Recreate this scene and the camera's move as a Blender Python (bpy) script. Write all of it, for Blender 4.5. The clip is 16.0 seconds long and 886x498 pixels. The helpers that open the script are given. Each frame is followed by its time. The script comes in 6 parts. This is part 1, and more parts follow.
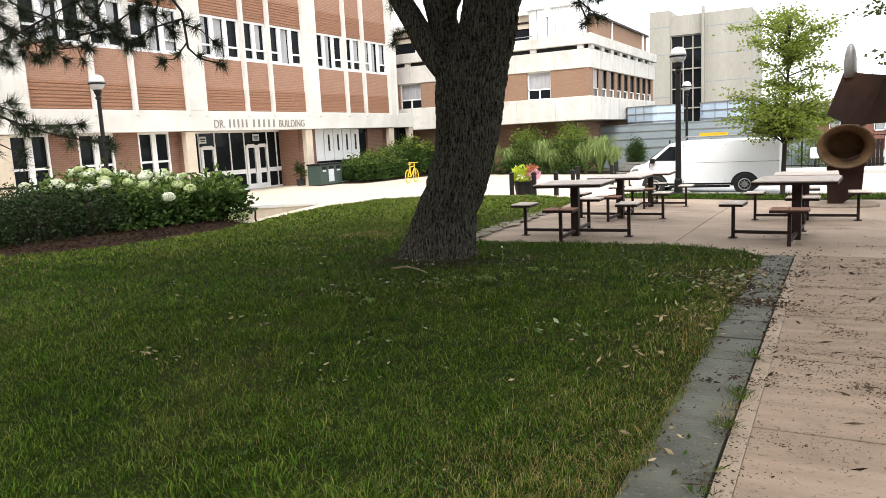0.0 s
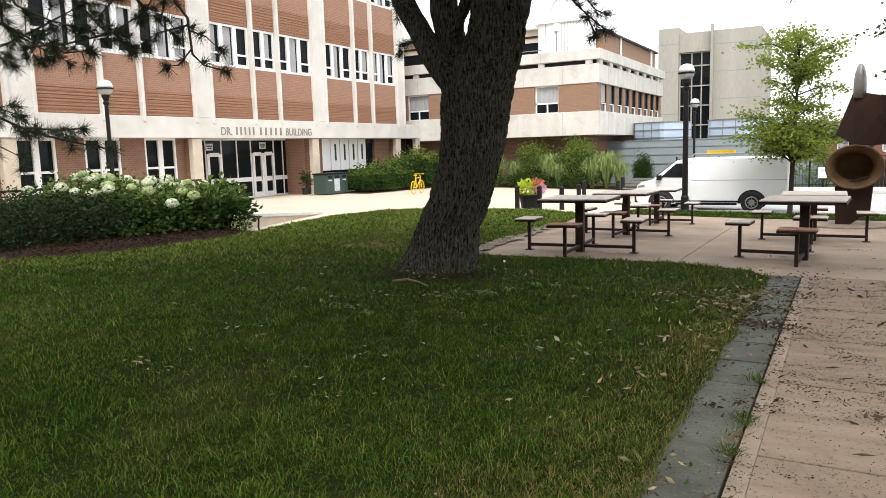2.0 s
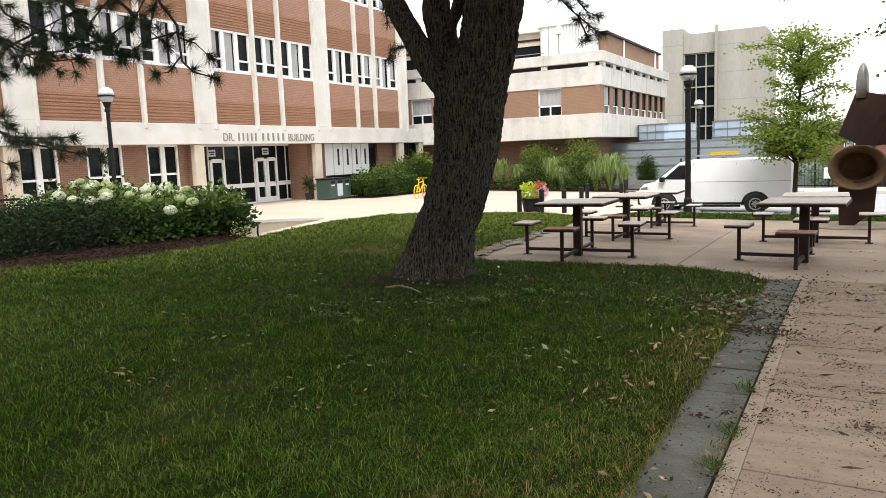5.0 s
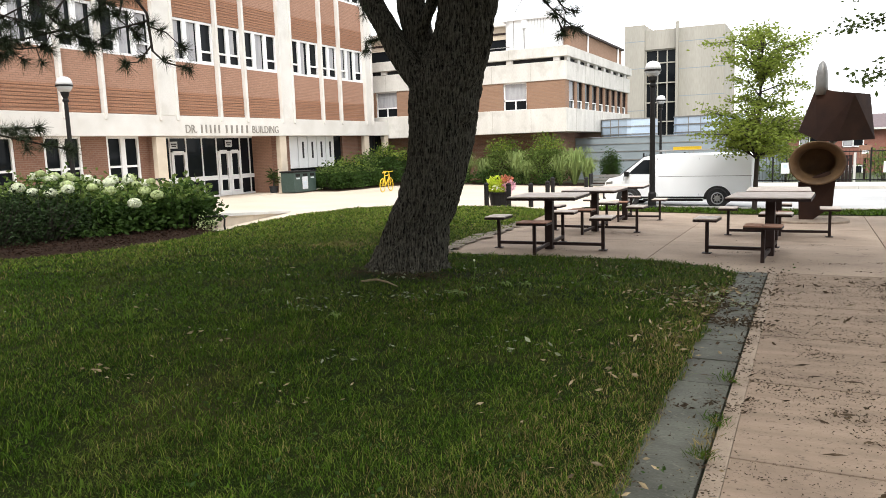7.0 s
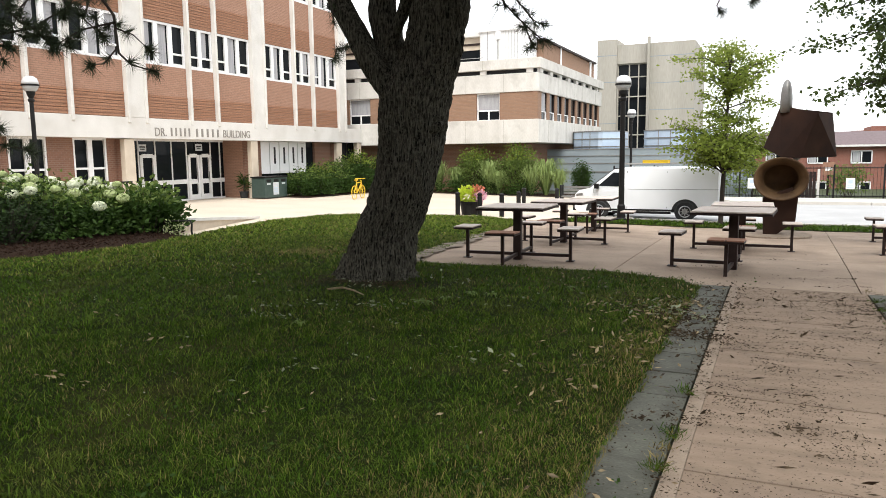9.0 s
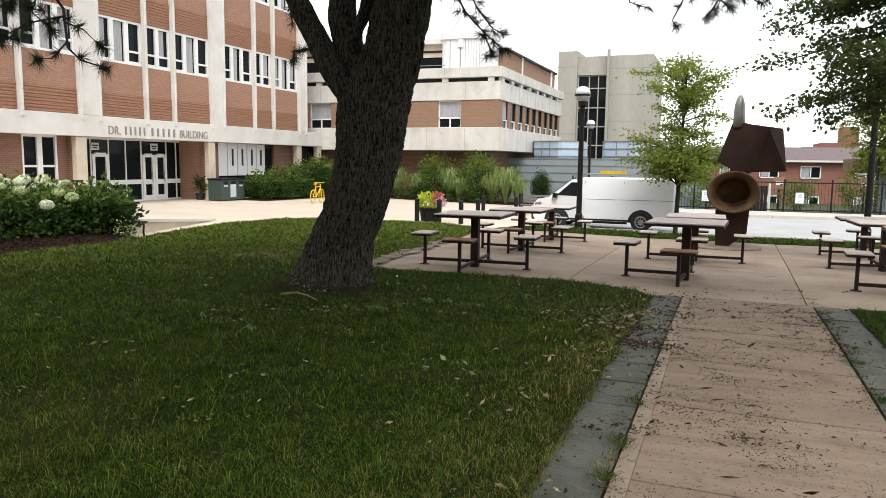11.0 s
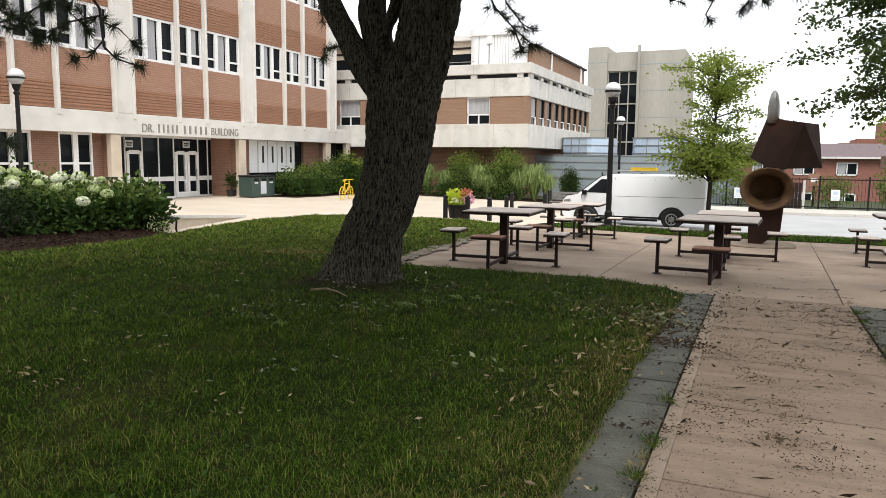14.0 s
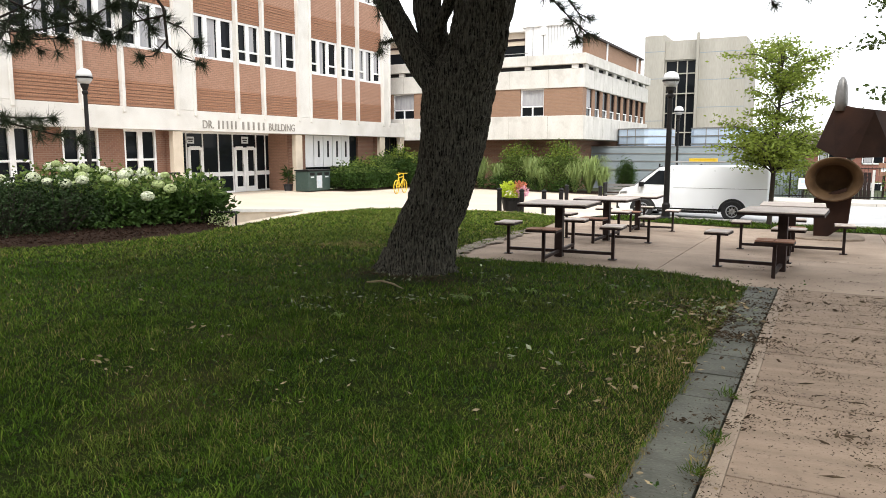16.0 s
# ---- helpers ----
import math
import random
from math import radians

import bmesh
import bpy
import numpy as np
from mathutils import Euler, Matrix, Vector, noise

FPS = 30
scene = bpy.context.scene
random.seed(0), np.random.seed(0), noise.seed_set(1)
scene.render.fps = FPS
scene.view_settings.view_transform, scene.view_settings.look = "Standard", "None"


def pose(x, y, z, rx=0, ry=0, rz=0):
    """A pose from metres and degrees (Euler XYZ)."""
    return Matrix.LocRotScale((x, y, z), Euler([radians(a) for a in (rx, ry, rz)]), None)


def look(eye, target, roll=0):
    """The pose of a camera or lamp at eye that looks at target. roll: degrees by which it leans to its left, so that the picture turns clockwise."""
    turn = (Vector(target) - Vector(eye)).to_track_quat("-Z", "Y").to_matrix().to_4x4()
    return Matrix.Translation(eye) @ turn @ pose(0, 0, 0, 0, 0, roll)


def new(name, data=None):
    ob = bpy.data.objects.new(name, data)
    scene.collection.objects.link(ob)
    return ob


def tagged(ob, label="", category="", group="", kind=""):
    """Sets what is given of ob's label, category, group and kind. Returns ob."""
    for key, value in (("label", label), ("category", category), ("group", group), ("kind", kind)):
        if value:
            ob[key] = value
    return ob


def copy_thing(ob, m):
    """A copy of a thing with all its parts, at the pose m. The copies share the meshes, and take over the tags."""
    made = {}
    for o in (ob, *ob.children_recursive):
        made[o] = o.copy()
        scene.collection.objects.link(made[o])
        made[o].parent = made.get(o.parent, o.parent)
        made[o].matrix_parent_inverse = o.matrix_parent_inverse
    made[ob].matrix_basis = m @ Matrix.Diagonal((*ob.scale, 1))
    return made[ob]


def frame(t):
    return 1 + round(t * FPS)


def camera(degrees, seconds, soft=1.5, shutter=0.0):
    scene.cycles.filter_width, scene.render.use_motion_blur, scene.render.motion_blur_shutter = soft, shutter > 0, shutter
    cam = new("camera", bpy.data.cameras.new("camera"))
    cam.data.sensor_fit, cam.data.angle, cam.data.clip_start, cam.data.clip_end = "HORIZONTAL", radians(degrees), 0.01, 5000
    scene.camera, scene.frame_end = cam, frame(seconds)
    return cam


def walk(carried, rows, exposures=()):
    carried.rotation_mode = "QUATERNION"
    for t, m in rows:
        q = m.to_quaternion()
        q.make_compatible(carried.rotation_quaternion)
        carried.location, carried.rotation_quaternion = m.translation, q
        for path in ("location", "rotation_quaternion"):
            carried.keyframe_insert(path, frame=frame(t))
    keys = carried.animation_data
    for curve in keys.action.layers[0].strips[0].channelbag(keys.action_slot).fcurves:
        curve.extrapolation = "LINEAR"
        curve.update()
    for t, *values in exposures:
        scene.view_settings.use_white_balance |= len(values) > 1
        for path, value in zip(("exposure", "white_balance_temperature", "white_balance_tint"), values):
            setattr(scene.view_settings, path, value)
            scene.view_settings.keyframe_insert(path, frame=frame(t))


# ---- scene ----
cam = camera(62.4, 16.0, soft=0.7)
PATH = [
    (0, (1.995, 0.108, 1.57), (1.046, 1.843, 1.273), -2.9),
    (0.5, (1.976, 0.127, 1.572), (1.038, 1.869, 1.279), -2.7),
    (1, (1.969, 0.161, 1.572), (1.033, 1.905, 1.286), -2.5),
    (1.5, (1.97, 0.2, 1.567), (1.025, 1.941, 1.291), -2.1),
    (2, (1.976, 0.224, 1.57), (1.014, 1.957, 1.305), -1.7),
    (2.5, (2.007, 0.252, 1.576), (1.023, 1.975, 1.322), -1.5),
    (3, (2.036, 0.321, 1.573), (1.025, 2.03, 1.331), -1.5),
    (3.5, (2.057, 0.352, 1.576), (1.033, 2.054, 1.339), -1.5),
    (4, (2.077, 0.372, 1.58), (1.055, 2.074, 1.34), -1.8),
    (4.5, (2.09, 0.39, 1.582), (1.086, 2.102, 1.334), -2.1),
    (7, (1.938, 0.315, 1.588), (1.049, 2.085, 1.312), -1.9),
    (7.5, (1.924, 0.301, 1.597), (1.046, 2.077, 1.322), -1.7),
    (8, (1.925, 0.314, 1.59), (1.057, 2.096, 1.322), -1.4),
    (8.5, (1.957, 0.312, 1.599), (1.106, 2.103, 1.336), -1.0),
    (9, (1.993, 0.34, 1.597), (1.172, 2.145, 1.342), -0.7),
    (9.5, (2.013, 0.355, 1.601), (1.224, 2.176, 1.35), -0.4),
    (12, (2.019, 0.408, 1.591), (1.312, 2.264, 1.357), 1.0),
    (12.5, (2.02, 0.389, 1.601), (1.308, 2.243, 1.365), 1.1),
    (13, (2.016, 0.4, 1.594), (1.289, 2.248, 1.356), 0.9),
    (13.5, (2.013, 0.398, 1.593), (1.259, 2.235, 1.35), 0.8),
    (14, (2.006, 0.39, 1.591), (1.215, 2.21, 1.344), 0.6),
    (14.5, (2.0, 0.401, 1.584), (1.168, 2.202, 1.333), 0.4),
    (15, (1.987, 0.404, 1.582), (1.115, 2.185, 1.327), 0.2),
    (15.5, (1.989, 0.384, 1.584), (1.086, 2.15, 1.322), 0.1),
    (16, (1.987, 0.376, 1.584), (1.066, 2.131, 1.318), -0.0),
]
# the clip's camera adjusts its exposure as the bright sky enters and leaves
EXPOSURES = [(0, 0.55), (1, 0.58), (2, 0.34), (3.5, 0.20), (4.5, 0.24), (7, 0.40), (8, 0.40), (9, 0.31), (9.5, 0.17), (12, 0.05), (12.5, 0.02), (14, 0.07), (15, 0.20), (15.5, 0.27), (16, 0.40)]
walk(cam, [(t, look(eye, target, roll)) for t, eye, target, roll in PATH], EXPOSURES)

# ---- light ----
world = bpy.data.worlds.new("overcast")
scene.world = world
world.use_nodes = True
wn = world.node_tree
wn.nodes.clear()
w_out = wn.nodes.new("ShaderNodeOutputWorld")
w_bg = wn.nodes.new("ShaderNodeBackground")
w_sky = wn.nodes.new("ShaderNodeTexSky")
w_sky.sky_type = "NISHITA"
w_sky.sun_disc = False
w_sky.sun_elevation = radians(52)
w_sky.sun_rotation = radians(157)
w_mul = wn.nodes.new("ShaderNodeMix")
w_mul.data_type = "RGBA"
w_mul.inputs[0].default_value = 0.93
w_mul.inputs[7].default_value = (10.0, 10.15, 10.4, 1)
wn.links.new(w_sky.outputs[0], w_mul.inputs[6])
wn.links.new(w_mul.outputs[2], w_bg.inputs[0])
w_bg.inputs[1].default_value = 0.15
wn.links.new(w_bg.outputs[0], w_out.inputs[0])

sun_data = bpy.data.lights.new("sun", "SUN")
sun_data.energy = 2.5
sun_data.angle = radians(30)
sun_data.color = (1.0, 0.97, 0.92)
sun = new("sun", sun_data)
sun.matrix_world = look((9, -13, 29), (0, 8, 0))


# ---- materials ----
def mat(name, a, b=None, scale=8.0, rough=0.8, bump=0.15, fine=60.0, metal=0.0, stretch=(1, 1, 1), detail=5.0, spots=None, vary=0.0, spec=0.4, tight=0.2, flecks=None):
    """Two colours mixed by coarse noise, a fine grain on top, bump from both; spots: (colour, scale, amount) for stains."""
    m = bpy.data.materials.new(name)
    m.use_nodes = True
    nt = m.node_tree
    bs = nt.nodes["Principled BSDF"]
    b = b or tuple(c * 0.75 for c in a)
    tc = nt.nodes.new("ShaderNodeTexCoord")
    mp = nt.nodes.new("ShaderNodeMapping")
    mp.inputs[3].default_value = stretch
    nt.links.new(tc.outputs["Object"], mp.inputs[0])
    n1 = nt.nodes.new("ShaderNodeTexNoise")
    n1.inputs["Scale"].default_value = scale
    n1.inputs["Detail"].default_value = detail
    n2 = nt.nodes.new("ShaderNodeTexNoise")
    n2.inputs["Scale"].default_value = fine
    n2.inputs["Detail"].default_value = 3
    for n in (n1, n2):
        nt.links.new(mp.outputs[0], n.inputs["Vector"])
    ramp = nt.nodes.new("ShaderNodeValToRGB")
    ramp.color_ramp.elements[0].position, ramp.color_ramp.elements[1].position = 0.5 - tight, 0.5 + tight
    ramp.color_ramp.elements[0].color, ramp.color_ramp.elements[1].color = (*a, 1), (*b, 1)
    nt.links.new(n1.outputs[0], ramp.inputs[0])
    hsv = nt.nodes.new("ShaderNodeHueSaturation")
    nt.links.new(ramp.outputs[0], hsv.inputs["Color"])
    mr = nt.nodes.new("ShaderNodeMapRange")
    mr.inputs[3].default_value, mr.inputs[4].default_value = 0.82, 1.18
    nt.links.new(n2.outputs[0], mr.inputs[0])
    val = mr.outputs[0]
    if vary:
        oi = nt.nodes.new("ShaderNodeObjectInfo")
        geo = nt.nodes.new("ShaderNodeNewGeometry")
        add = nt.nodes.new("ShaderNodeMath")
        add.operation = "ADD"
        nt.links.new(oi.outputs["Random"], add.inputs[0])
        nt.links.new(geo.outputs["Random Per Island"], add.inputs[1])
        fr = nt.nodes.new("ShaderNodeMath")
        fr.operation = "FRACT"
        nt.links.new(add.outputs[0], fr.inputs[0])
        m2 = nt.nodes.new("ShaderNodeMapRange")
        m2.inputs[3].default_value, m2.inputs[4].default_value = 1 - vary, 1 + vary
        nt.links.new(fr.outputs[0], m2.inputs[0])
        mu = nt.nodes.new("ShaderNodeMath")
        mu.operation = "MULTIPLY"
        nt.links.new(val, mu.inputs[0])
        nt.links.new(m2.outputs[0], mu.inputs[1])
        val = mu.outputs[0]
    nt.links.new(val, hsv.inputs["Value"])
    col = hsv.outputs[0]
    for layer, lo, hi in ((spots, 0.52, 0.72), (flecks, 0.60, 0.68)):
        if not layer:
            continue
        n3 = nt.nodes.new("ShaderNodeTexNoise")
        n3.inputs["Scale"].default_value = layer[1]
        n3.inputs["Detail"].default_value = 6
        nt.links.new(tc.outputs["Object"], n3.inputs["Vector"])
        r3 = nt.nodes.new("ShaderNodeMapRange")
        r3.inputs[1].default_value, r3.inputs[2].default_value = lo, hi
        r3.inputs[4].default_value = layer[2]
        nt.links.new(n3.outputs[0], r3.inputs[0])
        mx = nt.nodes.new("ShaderNodeMix")
        mx.data_type = "RGBA"
        mx.inputs[7].default_value = (*layer[0], 1)
        nt.links.new(r3.outputs[0], mx.inputs[0])
        nt.links.new(col, mx.inputs[6])
        col = mx.outputs[2]
    nt.links.new(col, bs.inputs["Base Color"])
    bs.inputs["Roughness"].default_value = rough
    bs.inputs["Metallic"].default_value = metal
    bs.inputs["Specular IOR Level"].default_value = spec
    if bump:
        bp = nt.nodes.new("ShaderNodeBump")
        bp.inputs["Strength"].default_value = bump
        bp.inputs["Distance"].default_value = 0.02
        ad = nt.nodes.new("ShaderNodeMath")
        ad.operation = "ADD"
        nt.links.new(n1.outputs[0], ad.inputs[0])
        nt.links.new(n2.outputs[0], ad.inputs[1])
        nt.links.new(ad.outputs[0], bp.inputs["Height"])
        nt.links.new(bp.outputs[0], bs.inputs["Normal"])
    return m


def glass_mat(name, tint=(0.010, 0.012, 0.014), rough=0.04, spec=0.09):
    m = bpy.data.materials.new(name)
    m.use_nodes = True
    bs = m.node_tree.nodes["Principled BSDF"]
    bs.inputs["Base Color"].default_value = (*tint, 1)
    bs.inputs["Roughness"].default_value = rough
    bs.inputs["Specular IOR Level"].default_value = spec
    return m


def leaf_mat(name, a, b, rough=0.6, trans=0.25, spec=0.25, spots=None, vary=0.35):
    m = mat(name, a, b, scale=3.0, rough=rough, bump=0.0, fine=20, vary=vary, spec=spec, spots=spots)
    bs = m.node_tree.nodes["Principled BSDF"]
    out = m.node_tree.nodes["Material Output"]
    tr = m.node_tree.nodes.new("ShaderNodeBsdfTranslucent")
    tr.inputs[0].default_value = (*[min(1, c * 1.4) for c in b], 1)
    ms = m.node_tree.nodes.new("ShaderNodeMixShader")
    ms.inputs[0].default_value = trans
    m.node_tree.links.new(bs.outputs[0], ms.inputs[1])
    m.node_tree.links.new(tr.outputs[0], ms.inputs[2])
    m.node_tree.links.new(ms.outputs[0], out.inputs[0])
    return m


M_SOIL = mat("soil", (0.05, 0.06, 0.025), (0.035, 0.05, 0.018), scale=1.2, fine=90, bump=0.5, rough=0.95)
# Base colour holds the shade between blades; the brown spots are worn ground.
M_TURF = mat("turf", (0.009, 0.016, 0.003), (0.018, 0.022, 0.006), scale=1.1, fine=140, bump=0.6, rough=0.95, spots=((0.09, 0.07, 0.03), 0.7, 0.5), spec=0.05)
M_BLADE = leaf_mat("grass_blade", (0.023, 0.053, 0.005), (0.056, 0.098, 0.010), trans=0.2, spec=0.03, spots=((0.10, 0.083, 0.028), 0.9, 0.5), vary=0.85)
M_STRAW = leaf_mat("straw_blade", (0.105, 0.088, 0.03), (0.22, 0.17, 0.07), trans=0.2, spec=0.05, vary=0.8)
M_BRIGHT_GRASS = leaf_mat("young_grass", (0.085, 0.125, 0.016), (0.15, 0.185, 0.034), trans=0.3, spec=0.03, vary=0.4)
M_CONC = mat("path_concrete", (0.28, 0.212, 0.157), (0.20, 0.149, 0.109), scale=2.2, fine=60, stretch=(0.5, 3.2, 1), rough=0.9, bump=0.22, spots=((0.12, 0.088, 0.065), 1.9, 0.6), vary=0.06, spec=0.2, flecks=((0.08, 0.056, 0.04), 36, 0.6))
# The path's concrete coloured paler: the patio's brighter light is put in.
M_PATIO_LIT = mat("lit_patio_concrete", (0.362, 0.282, 0.216), (0.284, 0.217, 0.165), scale=1.4, fine=60, rough=0.9, bump=0.2, spots=((0.17, 0.125, 0.095), 0.9, 0.5), vary=0.06, spec=0.2, flecks=((0.10, 0.07, 0.05), 28, 0.5))
M_BORDER = mat("border_concrete", (0.29, 0.228, 0.17), (0.21, 0.16, 0.118), flecks=((0.07, 0.05, 0.035), 22, 0.7), scale=4, fine=90, rough=0.9, bump=0.25)
M_PLAZA = mat("plaza_concrete", (0.60, 0.52, 0.42), (0.53, 0.45, 0.36), scale=0.5, fine=40, rough=0.9, bump=0.1)
M_SLATE = mat("slate", (0.106, 0.108, 0.086), (0.056, 0.058, 0.046), scale=4.0, fine=50, rough=0.7, bump=0.3, spots=((0.035, 0.033, 0.026), 3, 0.5), vary=0.15, spec=0.25, flecks=((0.16, 0.15, 0.12), 34, 0.5))
M_ROAD = mat("road_asphalt", (0.42, 0.42, 0.42), (0.35, 0.35, 0.35), scale=0.8, fine=90, rough=0.9, bump=0.2)
M_KERB = mat("kerb", (0.55, 0.52, 0.47), (0.45, 0.42, 0.38), scale=2, rough=0.9)
M_STONE = mat("precast_white", (0.69, 0.672, 0.64), (0.61, 0.59, 0.555), scale=1.2, fine=40, rough=0.85, bump=0.1, spots=((0.50, 0.47, 0.42), 0.9, 0.4))
M_PRECAST = mat("weathered_precast", (0.655, 0.635, 0.595), (0.55, 0.53, 0.49), scale=1.6, fine=30, rough=0.9, bump=0.12, stretch=(1, 1, 0.25), spots=((0.34, 0.32, 0.285), 1.3, 0.42))
M_RUBBLE = mat("broken_stone", (0.24, 0.20, 0.155), (0.15, 0.125, 0.095), scale=8, rough=0.95, bump=0.4, vary=0.35)
M_PIER = mat("precast_cream", (0.60, 0.52, 0.42), (0.50, 0.42, 0.33), scale=2, fine=60, rough=0.85, bump=0.12)
M_TOWER = mat("tower_concrete", (0.42, 0.395, 0.345), (0.345, 0.325, 0.28), scale=0.8, fine=12, rough=0.9, bump=0.2, stretch=(1, 1, 0.15))
M_WHITE = mat("white_paint", (0.80, 0.80, 0.80), (0.74, 0.74, 0.74), scale=2, rough=0.5, bump=0.02)
M_GLASS = glass_mat("window_glass")
M_BLIND = mat("curtain", (0.42, 0.42, 0.43), (0.30, 0.30, 0.32), scale=6, stretch=(1, 6, 0.2), rough=0.8, bump=0.0)
# Near-black print and pot; for rooms and gaps, shade put into colour.
M_DARK = mat("near_black", (0.02, 0.02, 0.022), (0.03, 0.03, 0.03), rough=0.8, bump=0)
M_BLACK = mat("black_paint", (0.009, 0.0085, 0.0085), (0.014, 0.013, 0.013), spec=0.2, scale=10, rough=0.5, bump=0.05)
M_FRAMEBR = mat("brown_steel", (0.020, 0.013, 0.012), (0.034, 0.020, 0.017), spec=0.2, scale=12, rough=0.55, bump=0.08)
M_TOP = mat("table_slab", (0.60, 0.52, 0.46), (0.50, 0.42, 0.37), scale=5, fine=60, rough=0.6, bump=0.06, spots=((0.35, 0.29, 0.24), 4, 0.4))
M_TOPBR = mat("seat_brown", (0.25, 0.13, 0.085), (0.32, 0.17, 0.11), scale=7, fine=60, rough=0.6, bump=0.06)
M_RUST = mat("weathered_steel", (0.026, 0.014, 0.011), (0.042, 0.021, 0.014), spec=0.15, scale=2.2, fine=40, rough=0.75, bump=0.12, spots=((0.07, 0.033, 0.02), 1.5, 0.5))
M_BRONZE = mat("rusty_dish", (0.16, 0.095, 0.044), (0.07, 0.040, 0.020), scale=3, fine=40, rough=0.6, bump=0.1, metal=0.3)
M_STEEL = mat("grey_steel", (0.30, 0.30, 0.29), (0.22, 0.21, 0.20), scale=4, rough=0.45, metal=0.6, bump=0.05)
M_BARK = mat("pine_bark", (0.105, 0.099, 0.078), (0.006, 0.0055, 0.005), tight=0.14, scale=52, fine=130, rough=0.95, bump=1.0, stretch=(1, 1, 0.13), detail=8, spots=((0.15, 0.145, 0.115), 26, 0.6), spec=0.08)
M_TWIG = mat("twig", (0.05, 0.038, 0.03), (0.03, 0.024, 0.02), scale=20, rough=0.95, bump=0.3)
M_NEEDLE = leaf_mat("pine_needle", (0.026, 0.040, 0.020), (0.055, 0.070, 0.036), trans=0.08, spec=0.15)
M_LEAF_LIGHT = leaf_mat("light_leaf", (0.11, 0.158, 0.020), (0.20, 0.25, 0.042), trans=0.4)
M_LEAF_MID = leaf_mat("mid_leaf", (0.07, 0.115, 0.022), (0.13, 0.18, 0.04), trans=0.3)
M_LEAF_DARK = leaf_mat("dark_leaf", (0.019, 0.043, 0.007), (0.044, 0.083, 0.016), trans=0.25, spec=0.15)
# Darker than such foliage is: the bed's deep shade is in this colour.
M_YEW_SHADED = leaf_mat("shaded_yew", (0.012, 0.025, 0.008), (0.026, 0.044, 0.014), trans=0.08, spec=0.1)
M_REED = leaf_mat("reed", (0.13, 0.19, 0.055), (0.25, 0.31, 0.11), trans=0.3)
# Dark green because the shaded side of a backlit crown is painted in.
M_LEAF_SHADE = leaf_mat("backlit_maple", (0.035, 0.060, 0.014), (0.065, 0.095, 0.022), trans=0.3)
M_BLOOM = leaf_mat("bloom", (0.56, 0.60, 0.43), (0.70, 0.73, 0.58), trans=0.25)
M_BLOOM_G = leaf_mat("green_bloom", (0.38, 0.45, 0.20), (0.50, 0.56, 0.30), trans=0.25)
M_MULCH = mat("mulch", (0.020, 0.012, 0.008), (0.042, 0.023, 0.015), spec=0.1, scale=25, fine=90, rough=1.0, bump=1.0, vary=0.3)
M_LITTER = mat("leaf_litter", (0.036, 0.027, 0.018), (0.085, 0.062, 0.040), scale=20, rough=0.95, bump=0, vary=0.45, spec=0.08)
M_DRYLEAF = mat("dry_leaf", (0.29, 0.235, 0.14), (0.19, 0.14, 0.075), scale=20, rough=0.8, bump=0, vary=0.4)
M_PALELEAF = mat("pale_leaf", (0.24, 0.26, 0.17), (0.15, 0.17, 0.10), scale=20, rough=0.7, bump=0, vary=0.3)
M_VAN = mat("van_paint", (0.87, 0.88, 0.89), (0.86, 0.87, 0.885), scale=1, fine=0.5, rough=0.35, bump=0, spec=0.6)
M_TYRE = mat("tyre", (0.02, 0.02, 0.02), (0.03, 0.03, 0.03), rough=0.85)
M_CHROME = mat("alloy", (0.55, 0.55, 0.56), (0.45, 0.45, 0.46), rough=0.3, metal=0.9, bump=0)
M_YELLOW = mat("yellow_paint", (0.75, 0.50, 0.03), (0.68, 0.44, 0.03), rough=0.45, bump=0)
M_BIN = mat("bin_green", (0.035, 0.06, 0.05), (0.05, 0.075, 0.065), rough=0.5, bump=0.03)
M_SILVER = mat("duct_silver", (0.52, 0.62, 0.73), (0.44, 0.54, 0.66), scale=1.0, rough=0.4, metal=0.2, bump=0.03)
M_BLUEGREY = mat("bluegrey_wall", (0.27, 0.31, 0.33), (0.23, 0.27, 0.29), scale=1.0, rough=0.7, bump=0.03)
M_ROOF = mat("roof_shingle", (0.17, 0.13, 0.135), (0.13, 0.10, 0.105), scale=4, fine=30, rough=0.9, bump=0.3)
M_LETTER = mat("letter_metal", (0.30, 0.28, 0.25), (0.22, 0.20, 0.18), rough=0.5, metal=0.3, bump=0)
M_GLOBE = glass_mat("lamp_globe", (0.62, 0.63, 0.64), 0.08, 0.5)
M_BOWL = glass_mat("lamp_bowl", (0.42, 0.43, 0.44), 0.08, 0.6)
M_POSTER = mat("notice_print", (0.60, 0.62, 0.64), (0.50, 0.52, 0.55), rough=0.5, bump=0)
M_RED = leaf_mat("red_petal", (0.42, 0.10, 0.06), (0.50, 0.20, 0.12))
M_PINK = leaf_mat("pink_petal", (0.50, 0.16, 0.28), (0.65, 0.42, 0.48))
M_LIME = leaf_mat("lime_leaf", (0.32, 0.42, 0.03), (0.48, 0.55, 0.06), trans=0.4)


